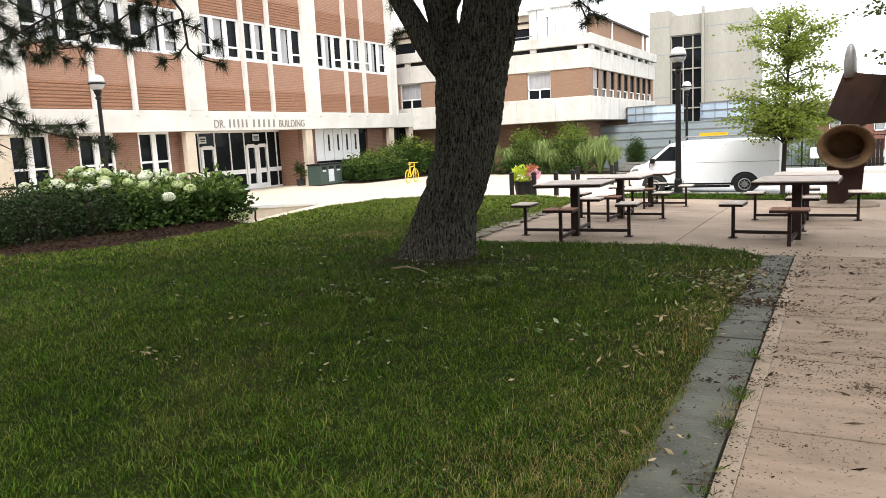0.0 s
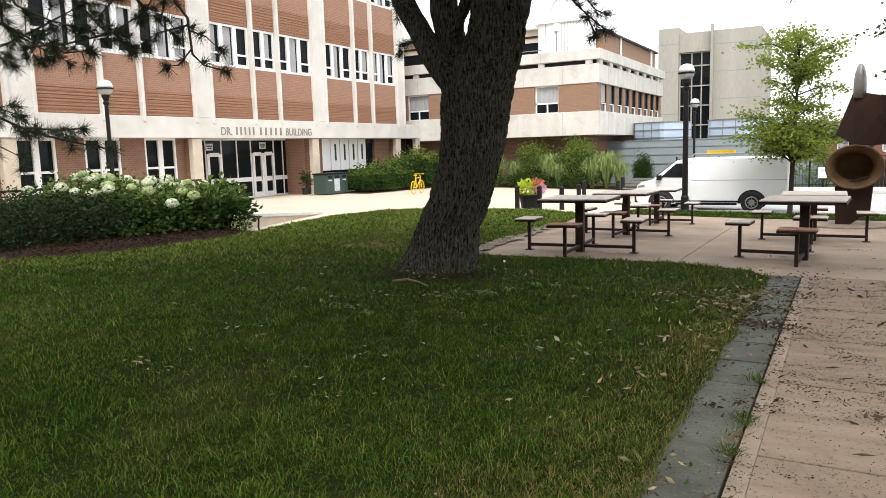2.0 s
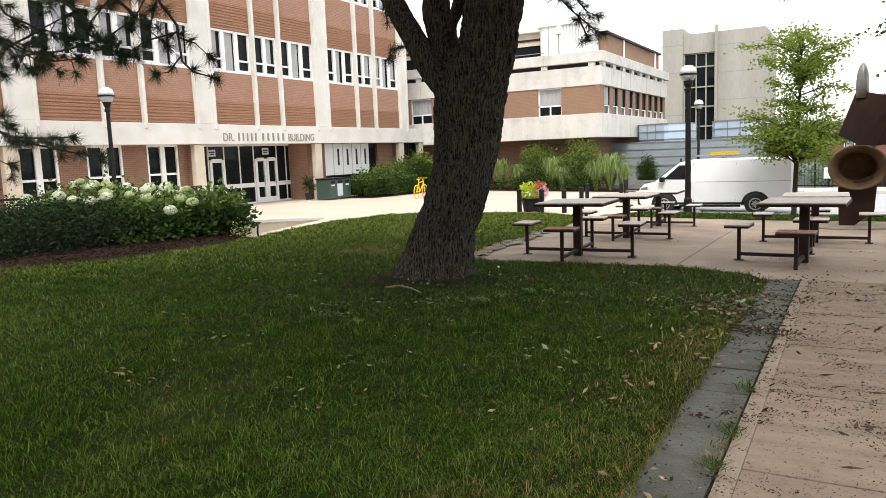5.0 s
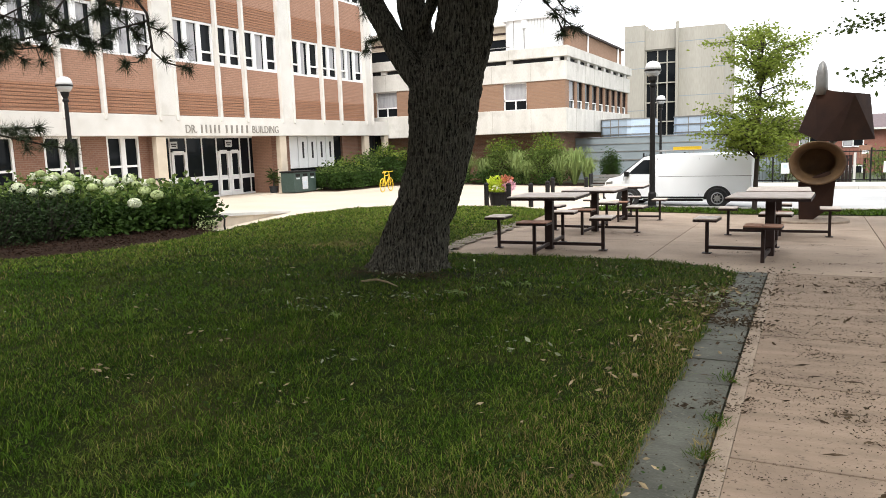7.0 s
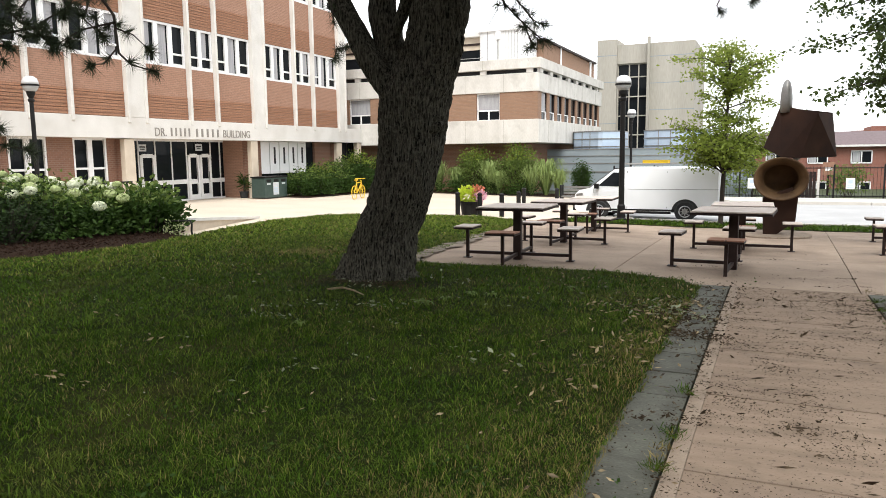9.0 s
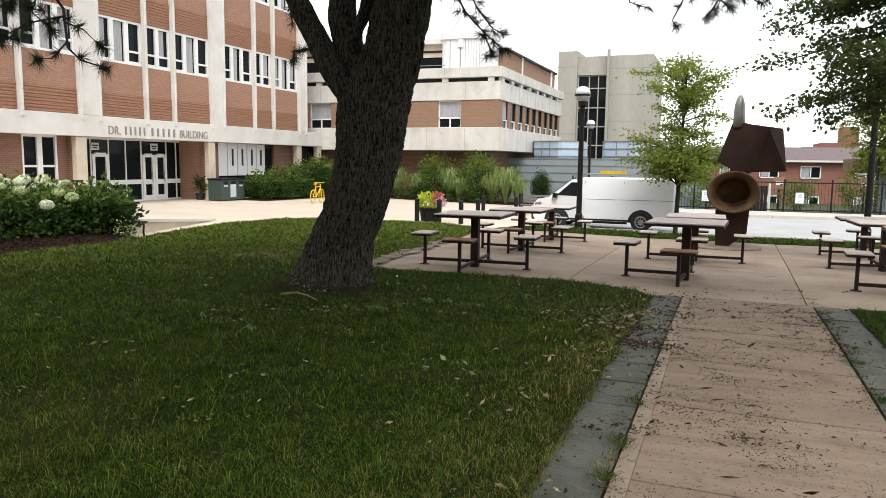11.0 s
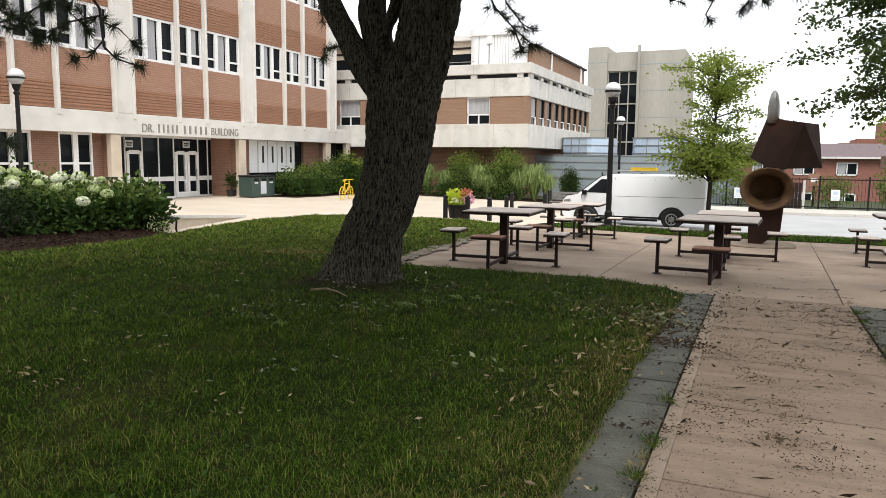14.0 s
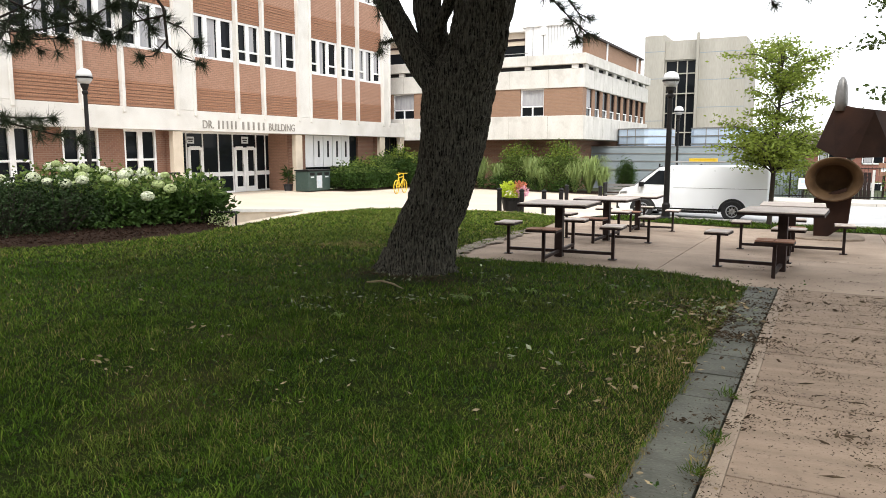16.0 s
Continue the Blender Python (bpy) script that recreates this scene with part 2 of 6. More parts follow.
def brick_mat(name, c1, c2, mortar, scale=1.0, swap="YZ"):
    m = mat(name, c1, c2, scale=1.5, fine=40, rough=0.9, bump=0)
    nt = m.node_tree
    bs = nt.nodes["Principled BSDF"]
    tc = nt.nodes.new("ShaderNodeTexCoord")
    sep = nt.nodes.new("ShaderNodeSeparateXYZ")
    com = nt.nodes.new("ShaderNodeCombineXYZ")
    nt.links.new(tc.outputs["Object"], sep.inputs[0])
    ad = nt.nodes.new("ShaderNodeMath")
    ad.operation = "ADD"
    nt.links.new(sep.outputs["X"], ad.inputs[0])
    nt.links.new(sep.outputs["Y"], ad.inputs[1])
    nt.links.new(ad.outputs[0], com.inputs[0])
    nt.links.new(sep.outputs["Z"], com.inputs[1])
    br = nt.nodes.new("ShaderNodeTexBrick")
    br.inputs["Scale"].default_value = scale
    br.inputs["Brick Width"].default_value = 0.21
    br.inputs["Row Height"].default_value = 0.075
    br.inputs["Mortar Size"].default_value = 0.009
    br.inputs["Color1"].default_value = (*c1, 1)
    br.inputs["Color2"].default_value = (*c2, 1)
    br.inputs["Mortar"].default_value = (*mortar, 1)
    nt.links.new(com.outputs[0], br.inputs["Vector"])
    old = bs.inputs["Base Color"].links[0].from_socket
    mx = nt.nodes.new("ShaderNodeMix")
    mx.data_type = "RGBA"
    mx.inputs[0].default_value = 0.75
    nt.links.new(old, mx.inputs[6])
    nt.links.new(br.outputs["Color"], mx.inputs[7])
    nt.links.new(mx.outputs[2], bs.inputs["Base Color"])
    bp = nt.nodes.new("ShaderNodeBump")
    bp.inputs["Strength"].default_value = 0.6
    bp.inputs["Distance"].default_value = 0.01
    bp.invert = True
    nt.links.new(br.outputs["Fac"], bp.inputs["Height"])
    nt.links.new(bp.outputs[0], bs.inputs["Normal"])
    return m


M_BRICK = brick_mat("orange_brick", (0.395, 0.228, 0.160), (0.335, 0.185, 0.126), (0.23, 0.148, 0.106))
M_RIB = brick_mat("rib_brick", (0.37, 0.190, 0.115), (0.315, 0.155, 0.092), (0.20, 0.12, 0.08))
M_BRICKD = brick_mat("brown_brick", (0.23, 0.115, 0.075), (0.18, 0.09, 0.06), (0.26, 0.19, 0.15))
M_BRICKW = brick_mat("tan_brick", (0.31, 0.19, 0.125), (0.265, 0.155, 0.10), (0.25, 0.17, 0.125))
M_BRICKR = brick_mat("red_brick", (0.27, 0.105, 0.075), (0.22, 0.085, 0.06), (0.28, 0.19, 0.16))


# ---- mesh helpers ----
def part(name, bm, material, parent=None, label="", smooth=False):
    me = bpy.data.meshes.new(name)
    if smooth:
        for f in bm.faces:
            f.smooth = True
    bm.to_mesh(me)
    bm.free()
    me.materials.append(material)
    ob = new(name, me)
    if parent:
        ob.parent = parent
    if label:
        ob["label"] = label
    return ob


def thing(name, label, category, group="", kind="", at=(0, 0, 0), turn=0):
    ob = new(name)
    ob.matrix_world = pose(*at, 0, 0, turn)
    return tagged(ob, label, category, group, kind)


def shared(name, me, parent, m):
    """A piece on shared mesh data."""
    ob = new(name, me)
    ob.parent = parent
    ob.matrix_basis = m
    return ob


def box(bm, x0, x1, y0, y1, z0, z1, bevel=0.0):
    r = bmesh.ops.create_cube(bm, size=1.0)
    vs = r["verts"]
    bmesh.ops.scale(bm, vec=(abs(x1 - x0), abs(y1 - y0), abs(z1 - z0)), verts=vs)
    bmesh.ops.translate(bm, vec=((x0 + x1) / 2, (y0 + y1) / 2, (z0 + z1) / 2), verts=vs)
    if bevel:
        es = list({e for v in vs for e in v.link_edges})
        bmesh.ops.bevel(bm, geom=es, offset=bevel, segments=2, affect="EDGES", profile=0.5)
    return bm


def B(x0, x1, y0, y1, z0, z1, bevel=0.0):
    return box(bmesh.new(), x0, x1, y0, y1, z0, z1, bevel)


def tube(bm, pts, radii, seg=8, cap=True):
    """A tapered tube through the points."""
    pts = [Vector(p) for p in pts]
    rings = []
    side = None
    for i, p in enumerate(pts):
        d = (pts[min(i + 1, len(pts) - 1)] - pts[max(i - 1, 0)]).normalized()
        if side is None:
            side = d.orthogonal().normalized()
        side = (side - d * side.dot(d)).normalized()
        up = d.cross(side)
        r = radii[i] if isinstance(radii, (list, tuple)) else radii
        rings.append([bm.verts.new(p + (side * math.cos(a) + up * math.sin(a)) * r) for a in (2 * math.pi * k / seg for k in range(seg))])
    for a, b in zip(rings, rings[1:]):
        for k in range(seg):
            bm.faces.new((a[k], a[(k + 1) % seg], b[(k + 1) % seg], b[k]))
    if cap:
        bm.faces.new(rings[0][::-1])
        bm.faces.new(rings[-1])
    return bm


def lathe(bm, profile, seg=24, centre=(0, 0)):
    rings = [[bm.verts.new((centre[0] + r * math.cos(2 * math.pi * k / seg), centre[1] + r * math.sin(2 * math.pi * k / seg), z)) for k in range(seg)] for r, z in profile]
    for a, b in zip(rings, rings[1:]):
        for k in range(seg):
            bm.faces.new((a[k], a[(k + 1) % seg], b[(k + 1) % seg], b[k]))
    bm.faces.new(rings[0][::-1])
    bm.faces.new(rings[-1])
    return bm


def cloud(name, verts, faces, material, parent=None):
    me = bpy.data.meshes.new(name)
    me.from_pydata(verts, [], faces)
    me.materials.append(material)
    ob = new(name, me)
    if parent:
        ob.parent = parent
    return ob


def sp(v, w=2.0):
    return w * math.log1p(math.exp(max(-30, min(30, v / w))))


def gz(x, y):
    """Height of the ground: level by the path, falling gently towards the road."""
    k = 1 - 0.55 * min(1, max(0, -x / 20.0))
    return -0.046 * (sp(y - 9.0) - sp(y - 28.0)) * k - 0.05 * (sp(y - 48.0) - sp(y - 82.0))


def sheet(name, outline, material, step=0.6, lift=0.0, kind="structure", label="", category=""):
    """A draped sheet inside an outline in plan, cut on a grid."""
    xs, ys = [p[0] for p in outline], [p[1] for p in outline]
    bm = bmesh.new()
    bm.faces.new([bm.verts.new((x, y, 0)) for x, y in outline])
    n0, n1 = math.floor(min(xs) / step), math.ceil(max(xs) / step)
    for i in range(n0, n1):
        bmesh.ops.bisect_plane(bm, geom=bm.verts[:] + bm.edges[:] + bm.faces[:], plane_co=(i * step, 0, 0), plane_no=(1, 0, 0))
    for i in range(math.floor(min(ys) / step), math.ceil(max(ys) / step)):
        bmesh.ops.bisect_plane(bm, geom=bm.verts[:] + bm.edges[:] + bm.faces[:], plane_co=(0, i * step, 0), plane_no=(0, 1, 0))
    for v in bm.verts:
        v.co.z = gz(v.co.x, v.co.y) + lift
    bmesh.ops.recalc_face_normals(bm, faces=bm.faces)
    if bm.faces and sum(f.normal.z for f in bm.faces) < 0:
        bmesh.ops.reverse_faces(bm, faces=bm.faces)
    ob = part(name, bm, material)
    return tagged(ob, label, category, kind=kind)

# ---- ground ----
bm = bmesh.new()
gx = [-900, -300, -120, -60, -40] + [-30 + 3 * i for i in range(21)] + [40, 60, 120, 300, 900]
gy = [-300, -80, -30, -15] + [-9 + 3 * i for i in range(34)] + [110, 150, 300, 1500]
grid = [[bm.verts.new((x, y, gz(x, y) - 0.06)) for x in gx] for y in gy]
for a, b in zip(grid, grid[1:]):
    for k in range(len(gx) - 1):
        bm.faces.new((a[k], a[k + 1], b[k + 1], b[k]))
tagged(part("ground", bm, M_SOIL), "dark earth and rough grass reaching to the horizon", "ground", kind="structure")

LAWN = [(1.17, -16), (1.17, 9.9), (0.9, 10.45), (-0.1, 10.95), (-1.7, 10.85), (-3.25, 10.75), (-3.60, 12.5), (-3.92, 14.6), (-4.22, 16.9), (-4.8, 20.0), (-5.3, 22.8), (-7.2, 24.05), (-9.0, 23.6),
        (-11.2, 22.7), (-11.9, 21.0), (-11.8, 18.4), (-11.0, 15.5), (-10.0, 12.85), (-10.6, 11.0), (-10.6, 9.0), (-11.2, 7.2), (-14.0, 5.4), (-30.0, 5.4), (-30.0, -16)]
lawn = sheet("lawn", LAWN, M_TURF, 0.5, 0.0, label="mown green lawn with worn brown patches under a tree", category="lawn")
RLAWN = [(3.42, -16), (30, -16), (30, 10.4), (3.42, 10.15)]
sheet("lawn", RLAWN, M_TURF, 0.8, 0.0, label="mown green lawn beside the concrete path", category="lawn")
PLAZA = [(-22.6, 2), (-10.2, 2), (-10.2, 12.0), (-9.0, 24.5), (-5.3, 22.0), (-5.0, 25.5), (-4.5, 26.2), (-4.5, 40), (-22.6, 40)]
sheet("plaza", PLAZA, M_PLAZA, 1.0, -0.02, label="pale cream concrete forecourt before the entrance", category="pavement")
sheet("grass_verge", [(-4.5, 23.4), (20, 23.0), (20, 26.2), (-4.5, 26.2)], M_TURF, 1.0, 0.0, label="narrow grass verge between patio and road", category="verge")
sheet("road", [(-9.0, 26.3), (60, 26.3), (60, 38.6), (-9.0, 38.6)], M_ROAD, 1.5, -0.04, label="pale grey asphalt road", category="road")
sheet("far_pavement", [(-6, 38.75), (60, 38.75), (60, 42.4), (-6, 42.4)], M_KERB, 1.5, 0.06, label="pale concrete pavement across the road", category="pavement")


def kerb(y, x0, x1, h):
    k = thing("kerb", "pale concrete kerb along the road", "kerb", kind="structure")
    x = x0
    bm = bmesh.new()
    while x < x1:
        z = gz(x + 1, y)
        box(bm, x, x + 1.98, y - 0.075, y + 0.075, z - 0.2, z + h)
        x += 2
    part("kerb_stone", bm, M_KERB, k)


kerb(26.25, -4.5, 24, 0.05)
kerb(38.68, -6, 60, 0.09)

# patio slabs, path slabs and slate strip are separate pieces, at the end of the file
sheet("patio_bed", [(-5.4, 10.3), (12, 10.3), (12, 23.3), (-5.4, 23.3)], M_SLATE, 1.0, -0.05, label="dark bedding under the patio slabs", category="pavement")

# ---- brick building with the white piers ----
hall = thing("entrance_building", "three-storey orange brick building with white piers and fins", "building")
FX = -21.0
Z0 = -0.6
TOP = 13.2
BAYS = [-0.25, 7.35, 14.95, 22.55, 30.13]
BAYW = 6.57
part("core_wall", B(-33, FX - 0.35, -8, 37.2, 2.9, TOP - 0.05), M_BRICKD, hall)
part("roof", B(-33.2, FX + 0.1, -8.2, 37.5, TOP, TOP + 0.3), M_STONE, hall)
part("fascia_band", B(FX - 0.9, FX, -8, 39.19, 2.39, 3.20, 0.01), M_STONE, hall, "white precast band with raised lettering")
part("soffit", B(-24.0, FX - 0.9, -8, 37.2, 2.42, 2.55), M_STONE, hall)


def facade_window(parent, y0, y1, z0, z1, x, lights=3, seed=0, drapes=True, bar=0.50):
    rnd = random.Random(seed)
    w = new("window")
    w.parent = parent
    fr = bmesh.new()
    t = 0.09
    box(fr, x - 0.02, x + 0.06, y0, y1, z0, z0 + t)
    box(fr, x - 0.02, x + 0.06, y0, y1, z1 - t, z1)
    n = lights
    ws = (y1 - y0) / n
    for i in range(n + 1):
        c = min(max(y0 + i * ws, y0 + t / 2), y1 - t / 2)
        wd = 0.11 if 0 < i < n else t / 2
        box(fr, x - 0.02, x + 0.058, c - wd, c + wd, z0 + t, z1 - t)
    part("window_frame", fr, M_WHITE, w)
    bl = bmesh.new()
    for i in range(n):
        a, b = y0 + i * ws + 0.1, y0 + (i + 1) * ws - 0.1
        if i in (0, n - 1):
            part("sash_bar", B(x - 0.015, x + 0.05, a, b, z0 + bar, z0 + bar + 0.08), M_WHITE, w)
            part("sash_bar", B(x - 0.015, x + 0.045, a, b, z0 + t, z0 + t + 0.06), M_WHITE, w)
        if drapes and (i == 1 or rnd.random() < 0.3):
            box(bl, x - 0.10, x - 0.085, a, b - (b - a) * rnd.choice((0.12, 0.2, 0.3)), z0 + (0.1 if rnd.random() < 0.6 else 0.55), z1 - 0.1)
        gl = part("pane", B(x - 0.055, x - 0.04, a - 0.02, b + 0.02, z0 + 0.08, z1 - 0.08), M_GLASS, w)
    if len(bl.verts):
        for v in bl.verts:
            v.co.x += 0.05
        part("curtain", bl, M_BLIND, w, "pale drawn curtain behind the glass")
    else:
        bl.free()


def corbel_panel(parent, y0, y1, z0, z1):
    """Brick spandrel whose lowest courses step out in ribs."""
    part("brick_panel", B(FX - 0.36, FX - 0.13, y0, y1, z0, z1), M_BRICK, parent)
    bm = bmesh.new()
    z = z0 + 0.03
    while z < z0 + (z1 - z0) * 0.42:
        box(bm, FX - 0.131, FX - 0.105, y0 + 0.01, y1 - 0.01, z, z + 0.085)
        z += 0.12
    part("brick_ribs", bm, M_RIB, parent)


def fin(parent, y, w=0.13):
    bm = bmesh.new()
    box(bm, FX - 0.3, FX + 0.10, y - w / 2, y + w / 2, 2.88, TOP + 0.35)
    # tapering foot
    for v in bm.verts:
        if v.co.z < 3 and v.co.x > FX:
            v.co.z += 0.12
            v.co.x -= 0.04
    bmesh.ops.bevel(bm, geom=bm.edges[:], offset=0.012, segments=1, affect="EDGES")
    part("fin", bm, M_STONE, parent)


seed = 0
for y0 in BAYS:
    # wide pier before each bay
    part("pier", B(FX - 0.36, FX + 0.01, y0 - 1.03, y0, 3.20, TOP - 0.01, 0.015), M_STONE, hall)
    fin(hall, y0 - 0.96, 0.12)
    fin(hall, y0 - 0.07)
    edges = [y0, y0 + 2.43, y0 + 4.11, y0 + BAYW]
    for i in range(3):
        a, b = edges[i] + (0.08 if i else 0.0), edges[i + 1] - (0.08 if i < 2 else 0.0)
        corbel_panel(hall, a, b, 3.20, 5.37)
        corbel_panel(hall, a, b, 7.12, 9.6)
        part("brick_panel", B(FX - 0.36, FX - 0.13, a, b, 11.35, TOP - 0.02), M_BRICK, hall)
        for z0, z1 in ((5.37, 7.12), (9.6, 11.35)):
            facade_window(hall, a, b, z0, z1, FX - 0.2, 3 if i != 1 else 2, seed)
            seed += 1
        if i < 2:
            fin(hall, edges[i + 1])
part("pier", B(FX - 0.36, FX + 0.01, 36.70, 37.50, 3.20, TOP - 0.01, 0.015), M_STONE, hall)
fin(hall, 36.78)
fin(hall, 37.43)

# ground floor: wall set back under the band, stone columns, windows, entrance
GX = FX - 0.55

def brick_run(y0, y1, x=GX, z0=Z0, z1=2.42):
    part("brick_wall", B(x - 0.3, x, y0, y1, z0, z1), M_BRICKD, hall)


GF = ((14.42, 15.82), (16.88, 18.35), (19.42, 20.92))
runs = [-8.0] + [v for ab in GF for v in ab] + [22.2]
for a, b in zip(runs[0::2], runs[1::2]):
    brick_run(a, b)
for a, b in GF:
    facade_window(hall, a, b, 0.45, 2.40, GX - 0.08, 2, seed, False, 0.76)
    seed += 1
    part("brick_wall", B(GX - 0.3, GX - 0.01, a, b, Z0, 0.45), M_BRICKD, hall)
part("column", B(FX - 0.30, FX - 0.05, 38.72, 39.18, Z0, 2.39, 0.02), M_PIER, hall, "cream stone column")
link = new("link_glazing")
link.parent = hall
fr = bmesh.new()
for y in (37.2, 37.75, 38.3, 38.85):
    box(fr, GX - 0.1, GX, y, y + 0.07, Z0, 2.42)
part("window_frame", fr, M_FRAMEBR, link)
part("pane", B(GX - 0.06, GX - 0.04, 37.2, 39.15, Z0, 2.42), M_GLASS, link)
for y in (5.95, 13.62, 21.24, 28.80, 36.42):
    part("column", B(FX - 0.30, FX - 0.05, y + 0.08, y + 0.58, Z0, 2.37, 0.02), M_PIER, hall, "cream stone column")
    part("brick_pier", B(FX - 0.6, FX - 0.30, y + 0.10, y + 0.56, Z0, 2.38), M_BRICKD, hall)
# deep entrance recess
EX = -22.9
e0, e1 = 22.2, 28.95
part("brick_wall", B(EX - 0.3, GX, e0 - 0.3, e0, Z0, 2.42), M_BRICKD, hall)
part("brick_wall", B(EX - 0.3, GX, e1, e1 + 0.3, Z0, 2.42), M_BRICK, hall)
part("entrance_floor", B(EX - 0.2, FX, e0, e1, Z0, -0.36), M_PLAZA, hall)
glaz = new("entrance_glazing")
glaz.parent = hall
fr = bmesh.new()
for y in (e0, 23.60, 24.55, 25.50, 26.42, 28.0, e1 - 0.30):
    box(fr, EX, EX + 0.08, y, y + 0.06, -0.36, 2.40)
for z in (-0.36, 0.42, 2.34):
    box(fr, EX + 0.002, EX + 0.078, e0, e1, z, z + (0.2 if z == 0.42 else 0.08))
part("window_frame", fr, M_WHITE, glaz)
part("pane", B(EX + 0.03, EX + 0.045, e0, e1, -0.3, 2.36), M_GLASS, glaz)


def door_leaf(y0, y1):
    d = new("door")
    d.parent = hall
    bm = bmesh.new()
    s = 0.15
    box(bm, EX + 0.05, EX + 0.12, y0, y0 + s, -0.34, 1.74)
    box(bm, EX + 0.05, EX + 0.12, y1 - s, y1, -0.34, 1.74)
    for z in (-0.34, 0.40, 1.62):
        box(bm, EX + 0.05, EX + 0.12, y0 + s, y1 - s, z, z + (0.24 if z == -0.34 else 0.17))
    part("door_frame", bm, M_WHITE, d)
    hb = bmesh.new()
    tube(hb, [(EX + 0.17, y1 - 0.2, 0.45), (EX + 0.17, y1 - 0.2, 0.95)], 0.015)
    part("handle", hb, M_STEEL, d)


door_leaf(26.49, 27.23)
door_leaf(27.25, 28.0)
door_leaf(23.67, 24.54)
# The lobby's darkness is put into this wall's colour.
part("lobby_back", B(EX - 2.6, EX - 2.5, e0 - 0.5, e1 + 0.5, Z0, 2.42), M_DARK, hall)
part("notice", B(EX + 0.1, EX + 0.115, 23.62, 24.05, 1.90, 2.2), M_POSTER, hall, "small pale notice over the door")
part("notice", B(EX + 0.1, EX + 0.115, 27.0, 27.45, 1.93, 2.25), M_POSTER, hall, "small pale notice over the doors")
for y0, z0 in ((23.62, 1.90), (27.0, 1.93)):
    part("print_bar", B(EX + 0.115, EX + 0.12, y0 + 0.06, y0 + 0.38, z0 + 0.16, z0 + 0.22), M_DARK, hall)
    part("print_bar", B(EX + 0.115, EX + 0.12, y0 + 0.10, y0 + 0.34, z0 + 0.07, z0 + 0.12), M_DARK, hall)
# white panelled doors beyond the entrance
brick_run(29.25, 30.22)
brick_run(34.95, 37.2)
pan = new("panel_screen")
pan.parent = hall
bm = bmesh.new()
p0, p1 = 30.22, 34.95
part("panel_back", B(GX - 0.3, GX - 0.2, p0, p1, Z0, 2.40), M_DARK, pan)
n = 5
w = (p1 - p0 - 0.7) / n
for i in range(n):
    a = p0 + i * w
    bm = B(GX - 0.2, GX - 0.08, a + 0.03, a + w - 0.03, 0.75, 2.38, 0.015)
    part("panel", bm, M_WHITE, pan)
    if i:
        part("slot", B(GX - 0.08, GX - 0.07, a + w * 0.42, a + w * 0.6, 1.25, 2.1), M_DARK, pan, "dark narrow glazed slot")
    part("pane", B(GX - 0.18, GX - 0.14, a + 0.05, a + w - 0.05, Z0 + 0.2, 0.72), M_GLASS, pan)
part("pane", B(GX - 0.18, GX - 0.14, p0 + n * w, p1, Z0 + 0.2, 2.38), M_GLASS, pan)

# raised lettering on the band
def lettering(text):
    cu = bpy.data.curves.new("word", "FONT")
    cu.body = text
    cu.size = 0.60
    cu.extrude = 0.012
    ob = new("word", cu)
    bpy.context.view_layer.update()
    me = bpy.data.meshes.new_from_object(ob.evaluated_get(bpy.context.evaluated_depsgraph_get()))
    bpy.data.objects.remove(ob)
    me.materials.append(M_LETTER)
    xs = [v.co.x for v in me.vertices]
    return me, min(xs), max(xs)


# two words of the line are plain bars, one to a letter
WORDS = ("DR.", "HHHHI", "OOOOH", "BUILDING")
full = lettering(" ".join(WORDS))
SIGN_Y0, SIGN_Y1, SIGN_Z = 22.82, 28.72, 2.51
k = (SIGN_Y1 - SIGN_Y0) / (full[2] - full[1])
for n in range(len(WORDS)):
    me, a, b = lettering(WORDS[n])
    off = lettering(" ".join(WORDS[:n + 1]))[2] - b
    seat = Matrix.Translation((FX + 0.008, SIGN_Y0 + off * k, SIGN_Z)) @ Euler((radians(90), 0, radians(90))).to_matrix().to_4x4() @ Matrix.Diagonal((k, 0.80, 1, 1))
    if n in (1, 2):
        step = (b - a) / 5
        for q in range(5):
            ob = part("bar", B(a + (q + 0.3) * step, a + (q + 0.62) * step, 0.0, 0.43, -0.012, 0.012), M_LETTER, hall, "grey metal bar of the sign")
            ob.matrix_basis = seat
        continue
    ob = new("word", me)
    ob.parent = hall
    ob["label"] = "grey metal raised lettering"
    ob.matrix_basis = seat

# Never in view: added behind the camera to block low sky light.
back = thing("rear_building", "plain brown brick wall, unseen, added to cut sky light", "building", kind="structure")
part("wall", B(-34, 34, -17.5, -17, -0.5, 10), M_BRICKD, back)

# ---- second building, precast bands and brick ----
wing = thing("wing_building", "white precast and brown brick wing with ribbon windows", "building")
WX, WY = -9.88, 39.2
part("core_wall", B(-40, WX - 0.4, WY + 0.4, 54.6, 2.3, 6.0), M_BRICKD, wing)
part("lower_band", B(-40, WX, WY, 54.8, 2.21, 3.49, 0.02), M_PRECAST, wing)
part("upper_band", B(-40, WX, WY, 54.8, 4.98, 5.98, 0.02), M_PRECAST, wing)
part("parapet", B(-40, WX + 0.12, WY - 0.12, 54.9, 6.2, 6.75, 0.02), M_PRECAST, wing)
# Recess painted near-black, its shade put into the colour.
part("shadow_gap", B(-40, WX - 0.2, WY + 0.2, 54.7, 5.98, 6.2), M_DARK, wing)
for i in range(8):
    part("bracket", B(WX - 0.15, WX + 0.02, WY + 0.2 + i * 1.95, WY + 0.75 + i * 1.95, 5.982, 6.198), M_STONE, wing)
